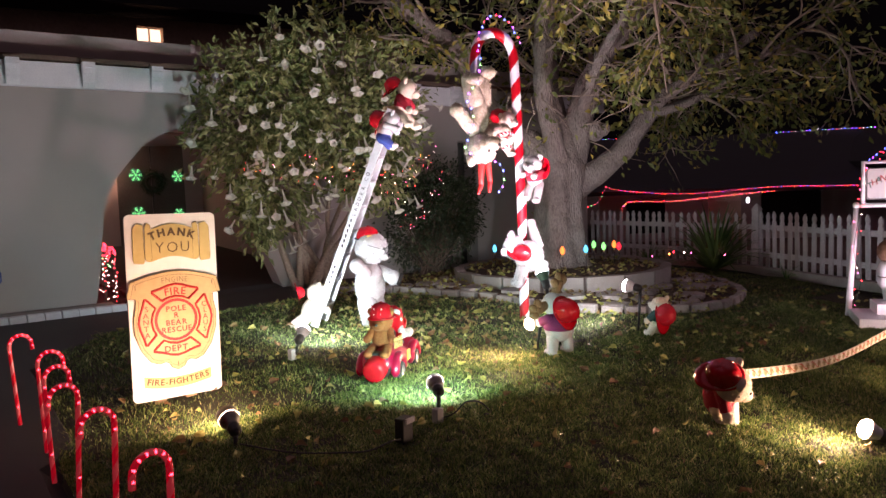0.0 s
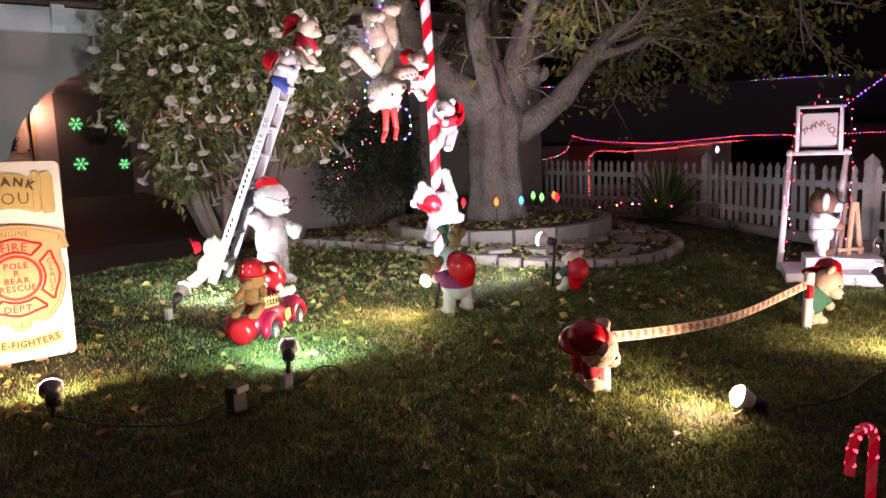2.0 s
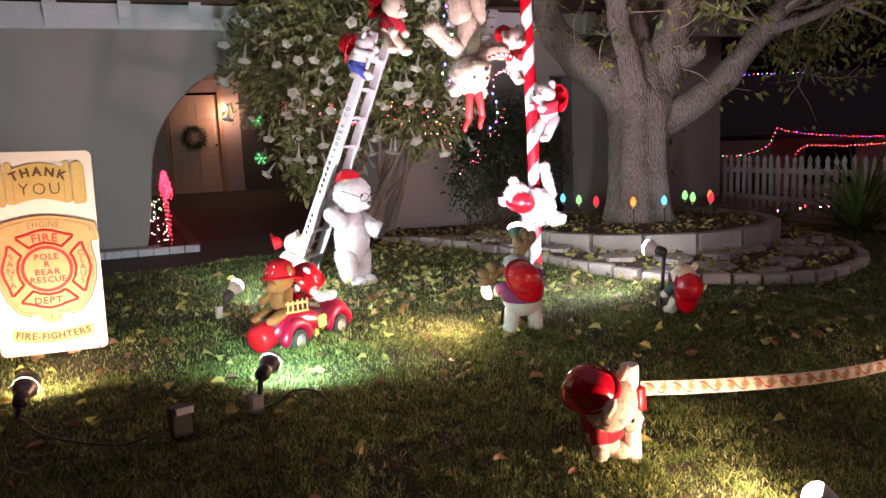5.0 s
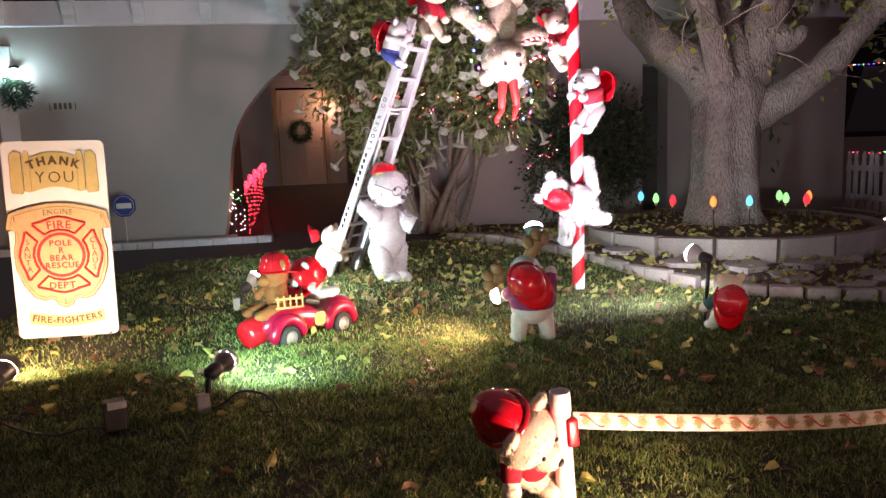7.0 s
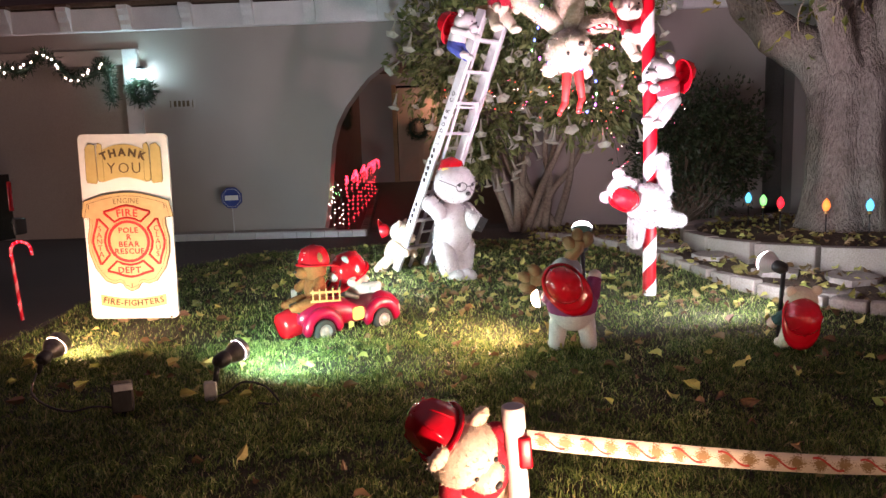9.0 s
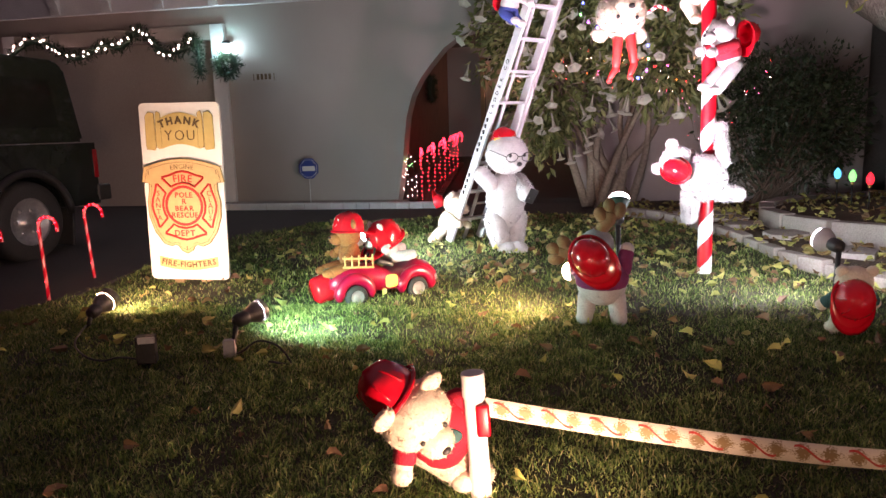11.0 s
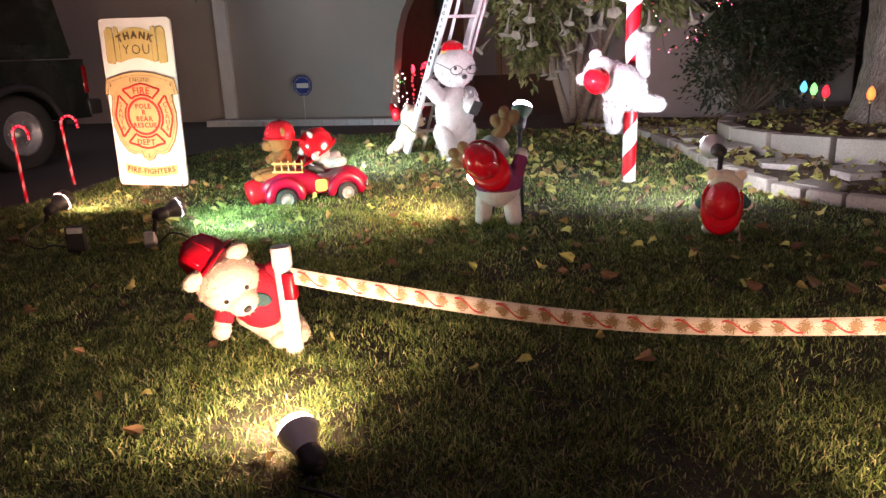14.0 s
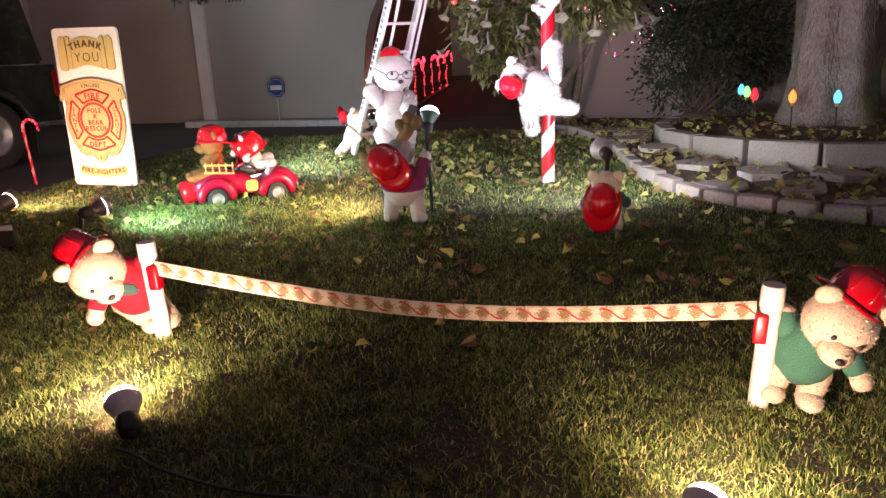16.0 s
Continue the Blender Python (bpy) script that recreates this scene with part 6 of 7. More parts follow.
leaf_rng = random.Random(5)
places = []
while len(places) < 3000:
    x, y = leaf_rng.uniform(0.8, 9.0), leaf_rng.uniform(1.6, 9.0)
    bed = x > 4.2 and (in_bed(x, y) or (y > 7.6 and x < 8.6))
    ring = math.hypot(x - RING.x, y - RING.y) < 1.25
    want = 0.75 if bed else 0.5 if ring else (0.42 if y > 4.8 and 3.0 < x < 6.5 else 0.13 if y > 3.2 else 0.022)
    if leaf_rng.random() > want or (not bed and not ring and (x < drive_edge(y) + 0.1 or y > lawn_depth(x) - 0.1)):
        continue
    z = 0.175 if ring else bed_z(x, y) + leaf_rng.uniform(0.016, 0.044) if bed else ground_z(x, y) + 0.026
    places.append((Vector((x, y, z)), Vector((leaf_rng.gauss(0, 1), leaf_rng.gauss(0, 1), 0)) * 1.5))
verts, faces = leaf_cloud(places, 0.066, 0.62, 0.0, 0.42, leaf_rng, 0.8, True)
tagged(raw_mesh("fallen_leaves", [tuple(v) for v in verts], faces, fallen_leaf), "yellow and brown fallen leaves scattered over lawn and bed", "leaves", kind="stuff")

# ---- lit candy canes ----
def cane_proto(height, radius, glow_mat, beads=9):
    ob = thing("lit_candy_cane", "red lit plastic candy cane on a stake", "light decoration", pose(0, 0, 0), "lit candy canes along the lawn")
    r = height * 0.11
    path = [(0, 0, 0), (0, 0, height * 0.5), (0, 0, height - r)] + [(r - r * math.cos(a), 0, height - r + r * math.sin(a)) for a in (radians(20 * k) for k in range(1, 10))] + [(2 * r, 0, height - r * 1.6)]
    part("tube", striped_pole(path, radius, 9.0, 10, 0.012), [glow_mat, glow_mat2], ob, "translucent red tube")
    pts = curve_points(path, 6)
    for k in range(beads):
        bm = bmesh.new()
        p = pts[int((k + 0.4) / beads * len(pts))]
        ball(bm, (radius * 0.75, radius * 1.12, radius * 0.75), p, seg=8, rings=5)
        part("bulb", bm, GLOW["red"], ob, "tiny red bulb")
    return ob


cane_mat = surface("cane_plastic", (0.34, 0.006, 0.008), (0.46, 0.012, 0.014), 0.25, grain=40, stain=8, bump=0.05)
cane_mat.node_tree.nodes["Principled BSDF"].inputs["Emission Color"].default_value = (1, 0.02, 0.03, 1)
cane_mat.node_tree.nodes["Principled BSDF"].inputs["Emission Strength"].default_value = 0.10
glow_mat2 = surface("cane_plastic_pale", (0.50, 0.16, 0.16), (0.62, 0.24, 0.24), 0.25, grain=40, stain=8, bump=0.05)
glow_mat2.node_tree.nodes["Principled BSDF"].inputs["Emission Color"].default_value = (1, 0.06, 0.06, 1)
glow_mat2.node_tree.nodes["Principled BSDF"].inputs["Emission Strength"].default_value = 0.08
cane = cane_proto(0.49, 0.0105, cane_mat)
spots = [(0.40, 5.00, 15), (0.468, 4.43, 5), (0.44, 3.97, 20), (0.48, 3.53, 195), (0.53, 3.00, 190), (0.575, 2.36, 195), (2.80, 0.64, 180), (2.29, 0.51, 180)]
for k, (x, y, turn) in enumerate(spots):
    m = pose(x, y, ground_z(x, y) - 0.02, 0, rng2.uniform(-4, -1), turn) @ Matrix.Scale(1.18 if k == 0 else 1.07 if k > 5 else 1.0, 4)
    if k == 0:
        cane.matrix_world = m
    else:
        copy_thing(cane, m)

# canes of bulbs in the entrance passage
def bulb_cane():
    ob = thing("bulb_cane", "wire candy cane wrapped in glowing red bulbs", "light decoration", pose(0, 0, 0), "bulb canes in the passage")
    h, r = 0.66, 0.085
    path = curve_points([(0, 0, 0), (0, 0, 0.3), (0, 0, h - r)] + [(0, r - r * math.cos(a), h - r + r * math.sin(a)) for a in (radians(30 * k) for k in range(1, 7))] + [(0, 2 * r, h - r - 0.06)], 5)
    bm = bmesh.new()
    tube(bm, path, 0.005, 5)
    part("wire", bm, wire_green, ob)
    bm = bmesh.new()
    for k, p in enumerate(path):
        for j in range(1):
            ball(bm, (0.0068, 0.0068, 0.0068), p + Vector((rng2.uniform(-0.018, 0.018), rng2.uniform(-0.018, 0.018), rng2.uniform(-0.015, 0.015))), seg=6, rings=4)
    part("bulb_string", bm, GLOW["red"], ob, "string of tiny red bulbs")["kind"] = "stuff"
    return ob


proto = bulb_cane()
for k in range(8):
    m = pose(1.93 - 0.02 * k, 9.62 + 0.55 * k, 0.01 + 0.044 * 0.55 * k, 0, 0, rng2.uniform(-25, 25))
    if k == 0:
        proto.matrix_world = m
    else:
        copy_thing(proto, m)
point((1.9, 10.6, 0.45), 0.5, (1.0, 0.05, 0.05), 0.2)
bm = bmesh.new()
figure = thing("lit_figure", "small wire figure wrapped in warm and green bulbs", "light decoration", pose(1.80, 9.45, 0.0))
for k in range(36):
    z = rng2.uniform(0.08, 0.62)
    w = 0.09 if z < 0.35 else 0.05 if z < 0.5 else 0.07
    a = rng2.uniform(0, 6.28)
    ball(bm, (0.005,) * 3, (w * math.cos(a), 0.06 * math.sin(a), z), seg=6, rings=4, mat=0 if z < 0.42 else rng2.choice((0, 1)))
part("bulb_string", bm, [GLOW["white"], GLOW["green"]], figure, "string of tiny bulbs")["kind"] = "stuff"
bm = bmesh.new()
for a in (0, 2.1, 4.2):
    tube(bm, [(0.09 * math.cos(a), 0.06 * math.sin(a), -0.02), (0.07 * math.cos(a), 0.05 * math.sin(a), 0.4), (0, 0, 0.64)], 0.004, 4)
part("wire", bm, wire_green, figure)

# ---- large garden bulbs round the tree ----
def garden_bulb(x, y, z, colour):
    ob = thing("garden_bulb", {"red": "large red", "green": "large green", "teal": "large blue-green", "amber": "large orange"}[colour] + " glowing bulb on a black stake in the bed", "light decoration", pose(x, y, z) @ Matrix.Scale(0.74, 4), "large bulbs round the tree")
    bm = bmesh.new()
    lathe(bm, [(0.018, -0.05), (0.030, -0.035), (0.041, -0.005), (0.042, 0.015), (0.034, 0.045), (0.018, 0.075), (0.0005, 0.092)], n=14)
    part("bulb", bm, bulb_mats[colour], ob, "glowing coloured bulb")
    bm = bmesh.new()
    lathe(bm, [(0.020, -0.085), (0.021, -0.05), (0.016, -0.045)], n=12)
    part("socket", bm, brass, ob, "brass socket")
    bm = bmesh.new()
    tube(bm, [(0, 0, -0.08), (0.004, 0, -0.36)], 0.008, 6)
    part("stake", bm, black_plastic, ob)


brass = surface("brass", (0.45, 0.30, 0.10), (0.60, 0.42, 0.16), 0.35, 0.8, grain=30, stain=8, bump=0.05)
bulb_mats = {k: glow("bulb_" + k, COLOUR[k], 1.05) for k in ("red", "green", "teal", "amber")}
for x, y, c in ((6.29, 7.46, "teal"), (6.30, 7.12, "green"), (6.32, 6.79, "red"), (6.56, 6.45, "amber"), (6.86, 6.33, "teal"), (7.42, 6.70, "green"), (7.30, 6.42, "green"), (7.39, 6.24, "red"), (7.60, 6.50, "amber")):
    garden_bulb(x, y, 0.41, c)

# ---- string lights ----
def light_string(name, label, keys, colours, spacing, size=0.009, wire=0.0022, parent_group="", sag=0.0, seed=3, swing=0.0):
    r = random.Random(seed)
    ob = thing(name, label, "string lights", pose(0, 0, 0), parent_group)
    pts = curve_points(keys, 14)
    bm = bmesh.new()
    tube(bm, pts, wire, 4, caps=False)
    part("wire", bm, wire_green, ob)
    done, i = 0.0, 0
    total = sum((b - a).length for a, b in zip(pts, pts[1:]))
    meshes = {}
    for c in set(colours):
        b2 = bmesh.new()
        ball(b2, (size, size, size * 1.3), seg=6, rings=4)
        me = bpy.data.meshes.new("bulb")
        b2.to_mesh(me); b2.free()
        me.materials.append(GLOW[c])
        meshes[c] = me
    s, nxt, k = 0.0, 0.0, 0
    for a, b in zip(pts, pts[1:]):
        seg = (b - a).length
        while nxt <= s + seg:
            p = a.lerp(b, (nxt - s) / seg)
            o = new("bulb", meshes[colours[k % len(colours)] if seed else r.choice(colours)])
            o.parent = ob
            o.location = p + Vector((r.uniform(-1, 1), r.uniform(-1, 1), r.uniform(-1, 1))) * (swing + size)
            nxt += spacing
            k += 1
        s += seg
    return ob


# in the shrub
light_string("string_lights", "red and amber string lights wound through the shrub", [(3.35, 8.55, 1.70), (3.65, 8.40, 1.50), (3.95, 8.30, 1.62), (4.25, 8.05, 1.42), (4.6, 7.80, 1.50), (4.95, 7.60, 1.35), (5.3, 7.65, 1.60), (5.55, 7.75, 1.75)], ["red", "amber", "red", "pink", "white"], 0.04, 0.0036, swing=0.13)
light_string("string_lights", "red string lights hanging from the shrub", [(4.75, 7.75, 1.35), (5.0, 7.70, 1.05), (5.1, 7.75, 0.75), (5.35, 7.8, 0.95), (5.6, 7.9, 1.20), (5.8, 7.9, 1.45)], ["pink", "red", "white"], 0.05, 0.0030, swing=0.08)
# down the hanging bear
light_string("string_lights", "blue and green string lights round the hanging bear", [(4.21, 5.10, 2.42), (4.10, 5.02, 2.20), (3.98, 5.02, 2.05), (4.02, 5.00, 1.85), (3.96, 5.05, 1.62), (4.12, 5.02, 1.50), (4.33, 5.02, 1.46), (4.36, 5.02, 1.28), (4.28, 5.02, 1.20)], ["blue", "green", "purple", "blue"], 0.07, 0.007)
light_string("string_lights", "purple and blue string lights round the pole's hook", [(4.24, 5.17, 2.50), (4.27, 5.16, 2.70), (4.42, 5.16, 2.83), (4.62, 5.16, 2.78), (4.76, 5.15, 2.58)], ["purple", "blue", "red"], 0.055, 0.0065)

# ---- truck in the driveway ----
def build_truck():
    z0 = -0.07
    ob = thing("pickup_truck", "black pickup truck with a camper shell parked in the driveway", "truck", pose(-1.064, 6.417, z0, 0, 0, 82))
    # backed in towards the garage: the tail is at x = 0, the front towards -x; near side at y = -0.62
    bm = bmesh.new()
    arch_out = [(-1.15, 0.42)] + [(-0.76 - 0.40 * math.cos(a), 0.34 + 0.40 * math.sin(a)) for a in (radians(12 + 13 * k) for k in range(13))] + [(-0.36, 0.42)]
    side = [(0.0, 0.42), (0.0, 0.98), (-4.6, 0.98), (-4.6, 0.42)] + arch_out
    plate(bm, side, 1.5, Matrix.Translation((0, -0.62, 0)))
    part("bed", bm, truck_paint, ob, smooth=False)
    bm = bmesh.new()
    shell = [(-0.06, 0.99), (-0.20, 1.62), (-0.30, 1.70), (-2.2, 1.74), (-2.2, 0.99)]
    plate(bm, shell, 1.42, Matrix.Translation((0, -0.58, 0)))
    bmesh.ops.bevel(bm, geom=list(bm.edges), offset=0.03, segments=2, affect="EDGES")
    part("camper_shell", bm, truck_paint, ob, smooth=False)
    bm = bmesh.new()
    plate(bm, [(-0.35, 1.12), (-0.42, 1.52), (-1.9, 1.56), (-1.9, 1.12)], 0.02, Matrix.Translation((0, -0.593, 0)))
    part("side_window", bm, glass_dark, ob, "dark side window", False)
    bm = bmesh.new()
    plate(bm, [(-2.25, 0.98), (-2.35, 1.66), (-3.6, 1.62), (-4.0, 0.98)], 1.40, Matrix.Translation((0, -0.57, 0)))
    part("cab", bm, truck_paint, ob, smooth=False)
    bm = bmesh.new()
    box(bm, (0.06, 0.10, 0.26), (-0.012, -0.575, 0.79), bevel=0.012)
    part("tail_light", bm, tail_red, ob, "red tail light")
    bm = bmesh.new()
    box(bm, (0.16, 1.52, 0.15), (0.06, 0.13, 0.52), bevel=0.02)
    part("rear_bumper", bm, black_plastic, ob, "black rear bumper")
    bm = bmesh.new()
    rim = [(-0.76 - 0.41 * math.cos(a), -0.625, 0.34 + 0.41 * math.sin(a)) for a in (radians(5 + 10 * k) for k in range(18))]
    tube(bm, rim, 0.035, 8)
    part("wheel_flare", bm, black_plastic, ob, "black wheel arch flare")
    bm = bmesh.new()
    box(bm, (0.03, 0.28, 0.34), (-0.30, -0.44, 0.24), (0, 6, 0), 0.006)
    part("mud_flap", bm, tire_rubber, ob, "black mud flap", False)
    for x in (-0.76, -3.6):
        for y in (-0.50, 0.76):
            wheel = new("wheel")
            wheel.parent = ob
            wheel.matrix_local = pose(x, y, 0.34, 90, 0, 0)
            bm = bmesh.new()
            prof = [(0.20, -0.10), (0.30, -0.115), (0.335, -0.09), (0.345, -0.04), (0.345, 0.04), (0.335, 0.09), (0.30, 0.115), (0.20, 0.10)]
            lathe(bm, prof, n=36)
            part("tire", bm, tire_rubber, wheel)
            bm = bmesh.new()
            lathe(bm, [(0.0005, 0.075), (0.05, 0.08), (0.06, 0.05), (0.15, 0.045), (0.18, 0.085), (0.205, 0.095), (0.205, -0.09), (0.0005, -0.08)], n=28)
            for k in range(6):
                a = 2 * math.pi * k / 6
                ball(bm, (0.016, 0.016, 0.012), (0.105 * math.cos(a), 0.105 * math.sin(a), 0.05), seg=8, rings=5)
            part("rim", bm, wheel_metal, wheel, "dull silver rim")
    return ob


build_truck()

# ---- decorations on the house ----
def fir_rope(name, label, keys, thick, count, parent=None):
    ob = thing(name, label, "garland" if "garland" in name else "wreath", pose(0, 0, 0))
    pts = curve_points(keys, 10)
    bm = bmesh.new()
    tube(bm, pts, thick * 0.35, 6)
    part("core", bm, wire_green, ob)
    places = []
    for k in range(count):
        p = pts[rng2.randrange(len(pts))]
        a = Vector((rng2.gauss(0, 1), rng2.gauss(0, 1), rng2.gauss(0, 1))).normalized()
        places.append((p + a * thick * rng2.uniform(0.1, 0.9), a))
    verts, faces = leaf_cloud(places, thick * 0.9, 0.16, 0.1, 0.4, rng2, 0.1)
    raw_mesh("needles", [tuple(v) for v in verts], faces, fir_leaf, ob)
    return ob


wy = WALL_Y - 0.13
fir_rope("garland", "green fir garland with warm lights over the garage door", [(-3.9, wy, 2.0), (-3.3, wy, 2.28), (-2.75, wy, 2.02), (-2.32, wy, 2.16), (-2.02, wy, 2.14), (-1.74, wy, 2.32), (-1.42, wy, 2.05), (-1.16, wy, 2.06), (-0.98, wy, 2.19), (-0.92, wy - 0.02, 1.98), (-0.92, wy, 1.72)], 0.085, 2600)
light_string("string_lights", "warm white string lights on the garland", [(-3.9, wy - 0.08, 2.0), (-3.3, wy - 0.08, 2.28), (-2.75, wy - 0.08, 2.02), (-2.32, wy - 0.08, 2.16), (-2.02, wy - 0.08, 2.14), (-1.74, wy - 0.08, 2.32), (-1.42, wy - 0.08, 2.05), (-1.16, wy - 0.08, 2.06), (-0.98, wy - 0.08, 2.19)], ["white"], 0.075, 0.010, swing=0.03)


def ring_keys(x, y, z, r, axis="y"):
    return [(x + r * math.cos(a), y, z + r * math.sin(a)) if axis == "y" else (x, y + r * math.cos(a), z + r * math.sin(a)) for a in (2 * math.pi * k / 10 for k in range(11))]


fir_rope("wreath", "small green fir wreath below the wall lamp", ring_keys(-0.54, WALL_Y - 0.13, 1.845, 0.12), 0.085, 900)
fir_rope("wreath", "dark green fir wreath hung on the front door", ring_keys(2.45, 16.20, 1.47, 0.19), 0.085, 900)
fir_rope("wreath", "dark green fir wreath hung on the brown gate", ring_keys(4.1, 16.10, 1.62, 0.19), 0.085, 900)
fir_rope("wreath", "dark green fir wreath on the passage's side wall", ring_keys(1.24, 14.0, 1.68, 0.19, "x"), 0.085, 900)
lamp = thing("wall_lamp", "wall lamp with a cold blue-green bulb, switched on", "lamp", pose(-0.548, WALL_Y - 0.10, 2.05))
bm = bmesh.new()
lathe(bm, [(0.015, 0.10), (0.05, 0.085), (0.055, 0.06), (0.05, 0.055)], n=12)
box(bm, (0.05, 0.07, 0.04), (0, 0.05, 0.085), bevel=0.005)
part("cap", bm, black_plastic, lamp)
bm = bmesh.new()
lathe(bm, [(0.04, 0.06), (0.045, 0.0), (0.035, -0.05), (0.0005, -0.055)], n=12)
part("bulb", bm, glow("teal_bulb", (0.45, 1.0, 0.88), 30.0), lamp, "glowing blue-green bulb")
lamp = thing("wall_lamp", "brass porch lamp with a warm bulb, switched on", "lamp", pose(3.10, 16.2, 2.08))
bm = bmesh.new()
box(bm, (0.10, 0.08, 0.02), (0, 0, 0.12), bevel=0.004)
box(bm, (0.10, 0.08, 0.02), (0, 0, -0.12), bevel=0.004)
for sx in (-1, 1):
    for sy in (-1, 1):
        box(bm, (0.012, 0.012, 0.24), (sx * 0.045, sy * 0.035, 0))
part("cage", bm, brass, lamp)
bm = bmesh.new()
ball(bm, (0.03, 0.03, 0.07), seg=10, rings=8)
part("bulb", bm, glow("porch_bulb", (1.0, 0.70, 0.35), 40.0), lamp, "glowing warm bulb")

plaque = thing("house_plaque", "pale grey oval-topped house plaque with dark bars", "plaque", pose(-0.092, WALL_Y - 0.012, 1.675) @ Matrix.Scale(0.86, 4))
bm = bmesh.new()
plate(bm, [(-0.19, -0.07), (0.19, -0.07), (0.20, 0.05), (0.12, 0.075), (0.05, 0.115), (-0.05, 0.115), (-0.12, 0.075), (-0.20, 0.05)], 0.012)
part("plate", bm, stucco, plaque, smooth=False)
for k in range(4):
    bm = bmesh.new()
    box(bm, (0.04, 0.005, 0.085), (-0.096 + 0.064 * k, -0.003, 0.005), bevel=0.001)
    part("bar", bm, sign_dark, plaque, "dark bar", False)
for sx in (-1, 1):
    bm = bmesh.new()
    box(bm, (0.012, 0.005, 0.10), (sx * 0.165, -0.003, 0), bevel=0.001)
    part("bar", bm, sign_dark, plaque, "dark bar", False)

yard = thing("yard_sign", "blue octagonal yard sign on a thin stake by the wall", "sign", pose(0.545, 9.13, 0.482))
bm = bmesh.new()
plate(bm, [(0.14 * math.cos(radians(22.5 + 45 * k)), 0.14 * math.sin(radians(22.5 + 45 * k))) for k in range(8)], 0.008)
part("panel", bm, sign_blue, yard, smooth=False)
bm = bmesh.new()
tube(bm, [(0.118 * math.cos(radians(22.5 + 45 * k)), -0.003, 0.118 * math.sin(radians(22.5 + 45 * k))) for k in range(9)], 0.003, 4)
part("border", bm, sign_white, yard, "thin white border", False)
bm = bmesh.new()
box(bm, (0.17, 0.004, 0.062), (0, -0.004, 0), bevel=0.001)
part("bar", bm, sign_white, yard, "white bar", False)
bm = bmesh.new()
tube(bm, [(0, 0.012, 0), (0, 0.012, -0.50)], 0.006, 6)
part("stake", bm, white_paint, yard)

# ---- cables and transformer ----
BOX = (2.00, 3.17)
trafo = thing("transformer_box", "small black outdoor power box on a stake in the lawn", "power box", pose(BOX[0], BOX[1], ground_z(*BOX), 0, 0, 20))
bm = bmesh.new()
box(bm, (0.085, 0.06, 0.13), (0, 0, 0.085), bevel=0.006)
part("case", bm, black_plastic, trafo, smooth=False)
bm = bmesh.new()
box(bm, (0.075, 0.012, 0.03), (0.01, -0.036, 0.135), bevel=0.003)
part("label_plate", bm, grey_plastic, trafo, "pale label plate", False)
bm = bmesh.new()
tube(bm, [(0, 0, 0.03), (0, 0, -0.08)], 0.012, 6)
part("stake", bm, black_plastic, trafo)


def cable(label, keys):
    bm = bmesh.new()
    tube(bm, curve_points([Vector((x, y, ground_z(x, y) + z)) for x, y, z in keys], 10), 0.005, 6)
    ob = part("cable", bm, black_plastic)
    return tagged(ob, label, "cable")


cable("black cable looping out of the grass by a lamp", [(2.35, 3.34, 0.01), (2.42, 3.28, 0.05), (2.50, 3.27, 0.10), (2.60, 3.26, 0.08), (2.66, 3.24, 0.01), (2.58, 3.20, 0.03)])
cable("black cable lying in the grass by the power box", [(2.0, 3.17, 0.03), (1.9, 3.12, 0.06), (1.78, 3.15, 0.03), (1.65, 3.2, 0.035), (1.45, 3.4, 0.03), (1.29, 3.7, 0.03)])
cable("black cable trailing from a lamp through the grass", [(4.01, 1.54, 0.03), (4.12, 1.50, 0.05), (4.25, 1.46, 0.045), (4.5, 1.44, 0.04), (4.9, 1.5, 0.035), (5.5, 1.52, 0.03)])

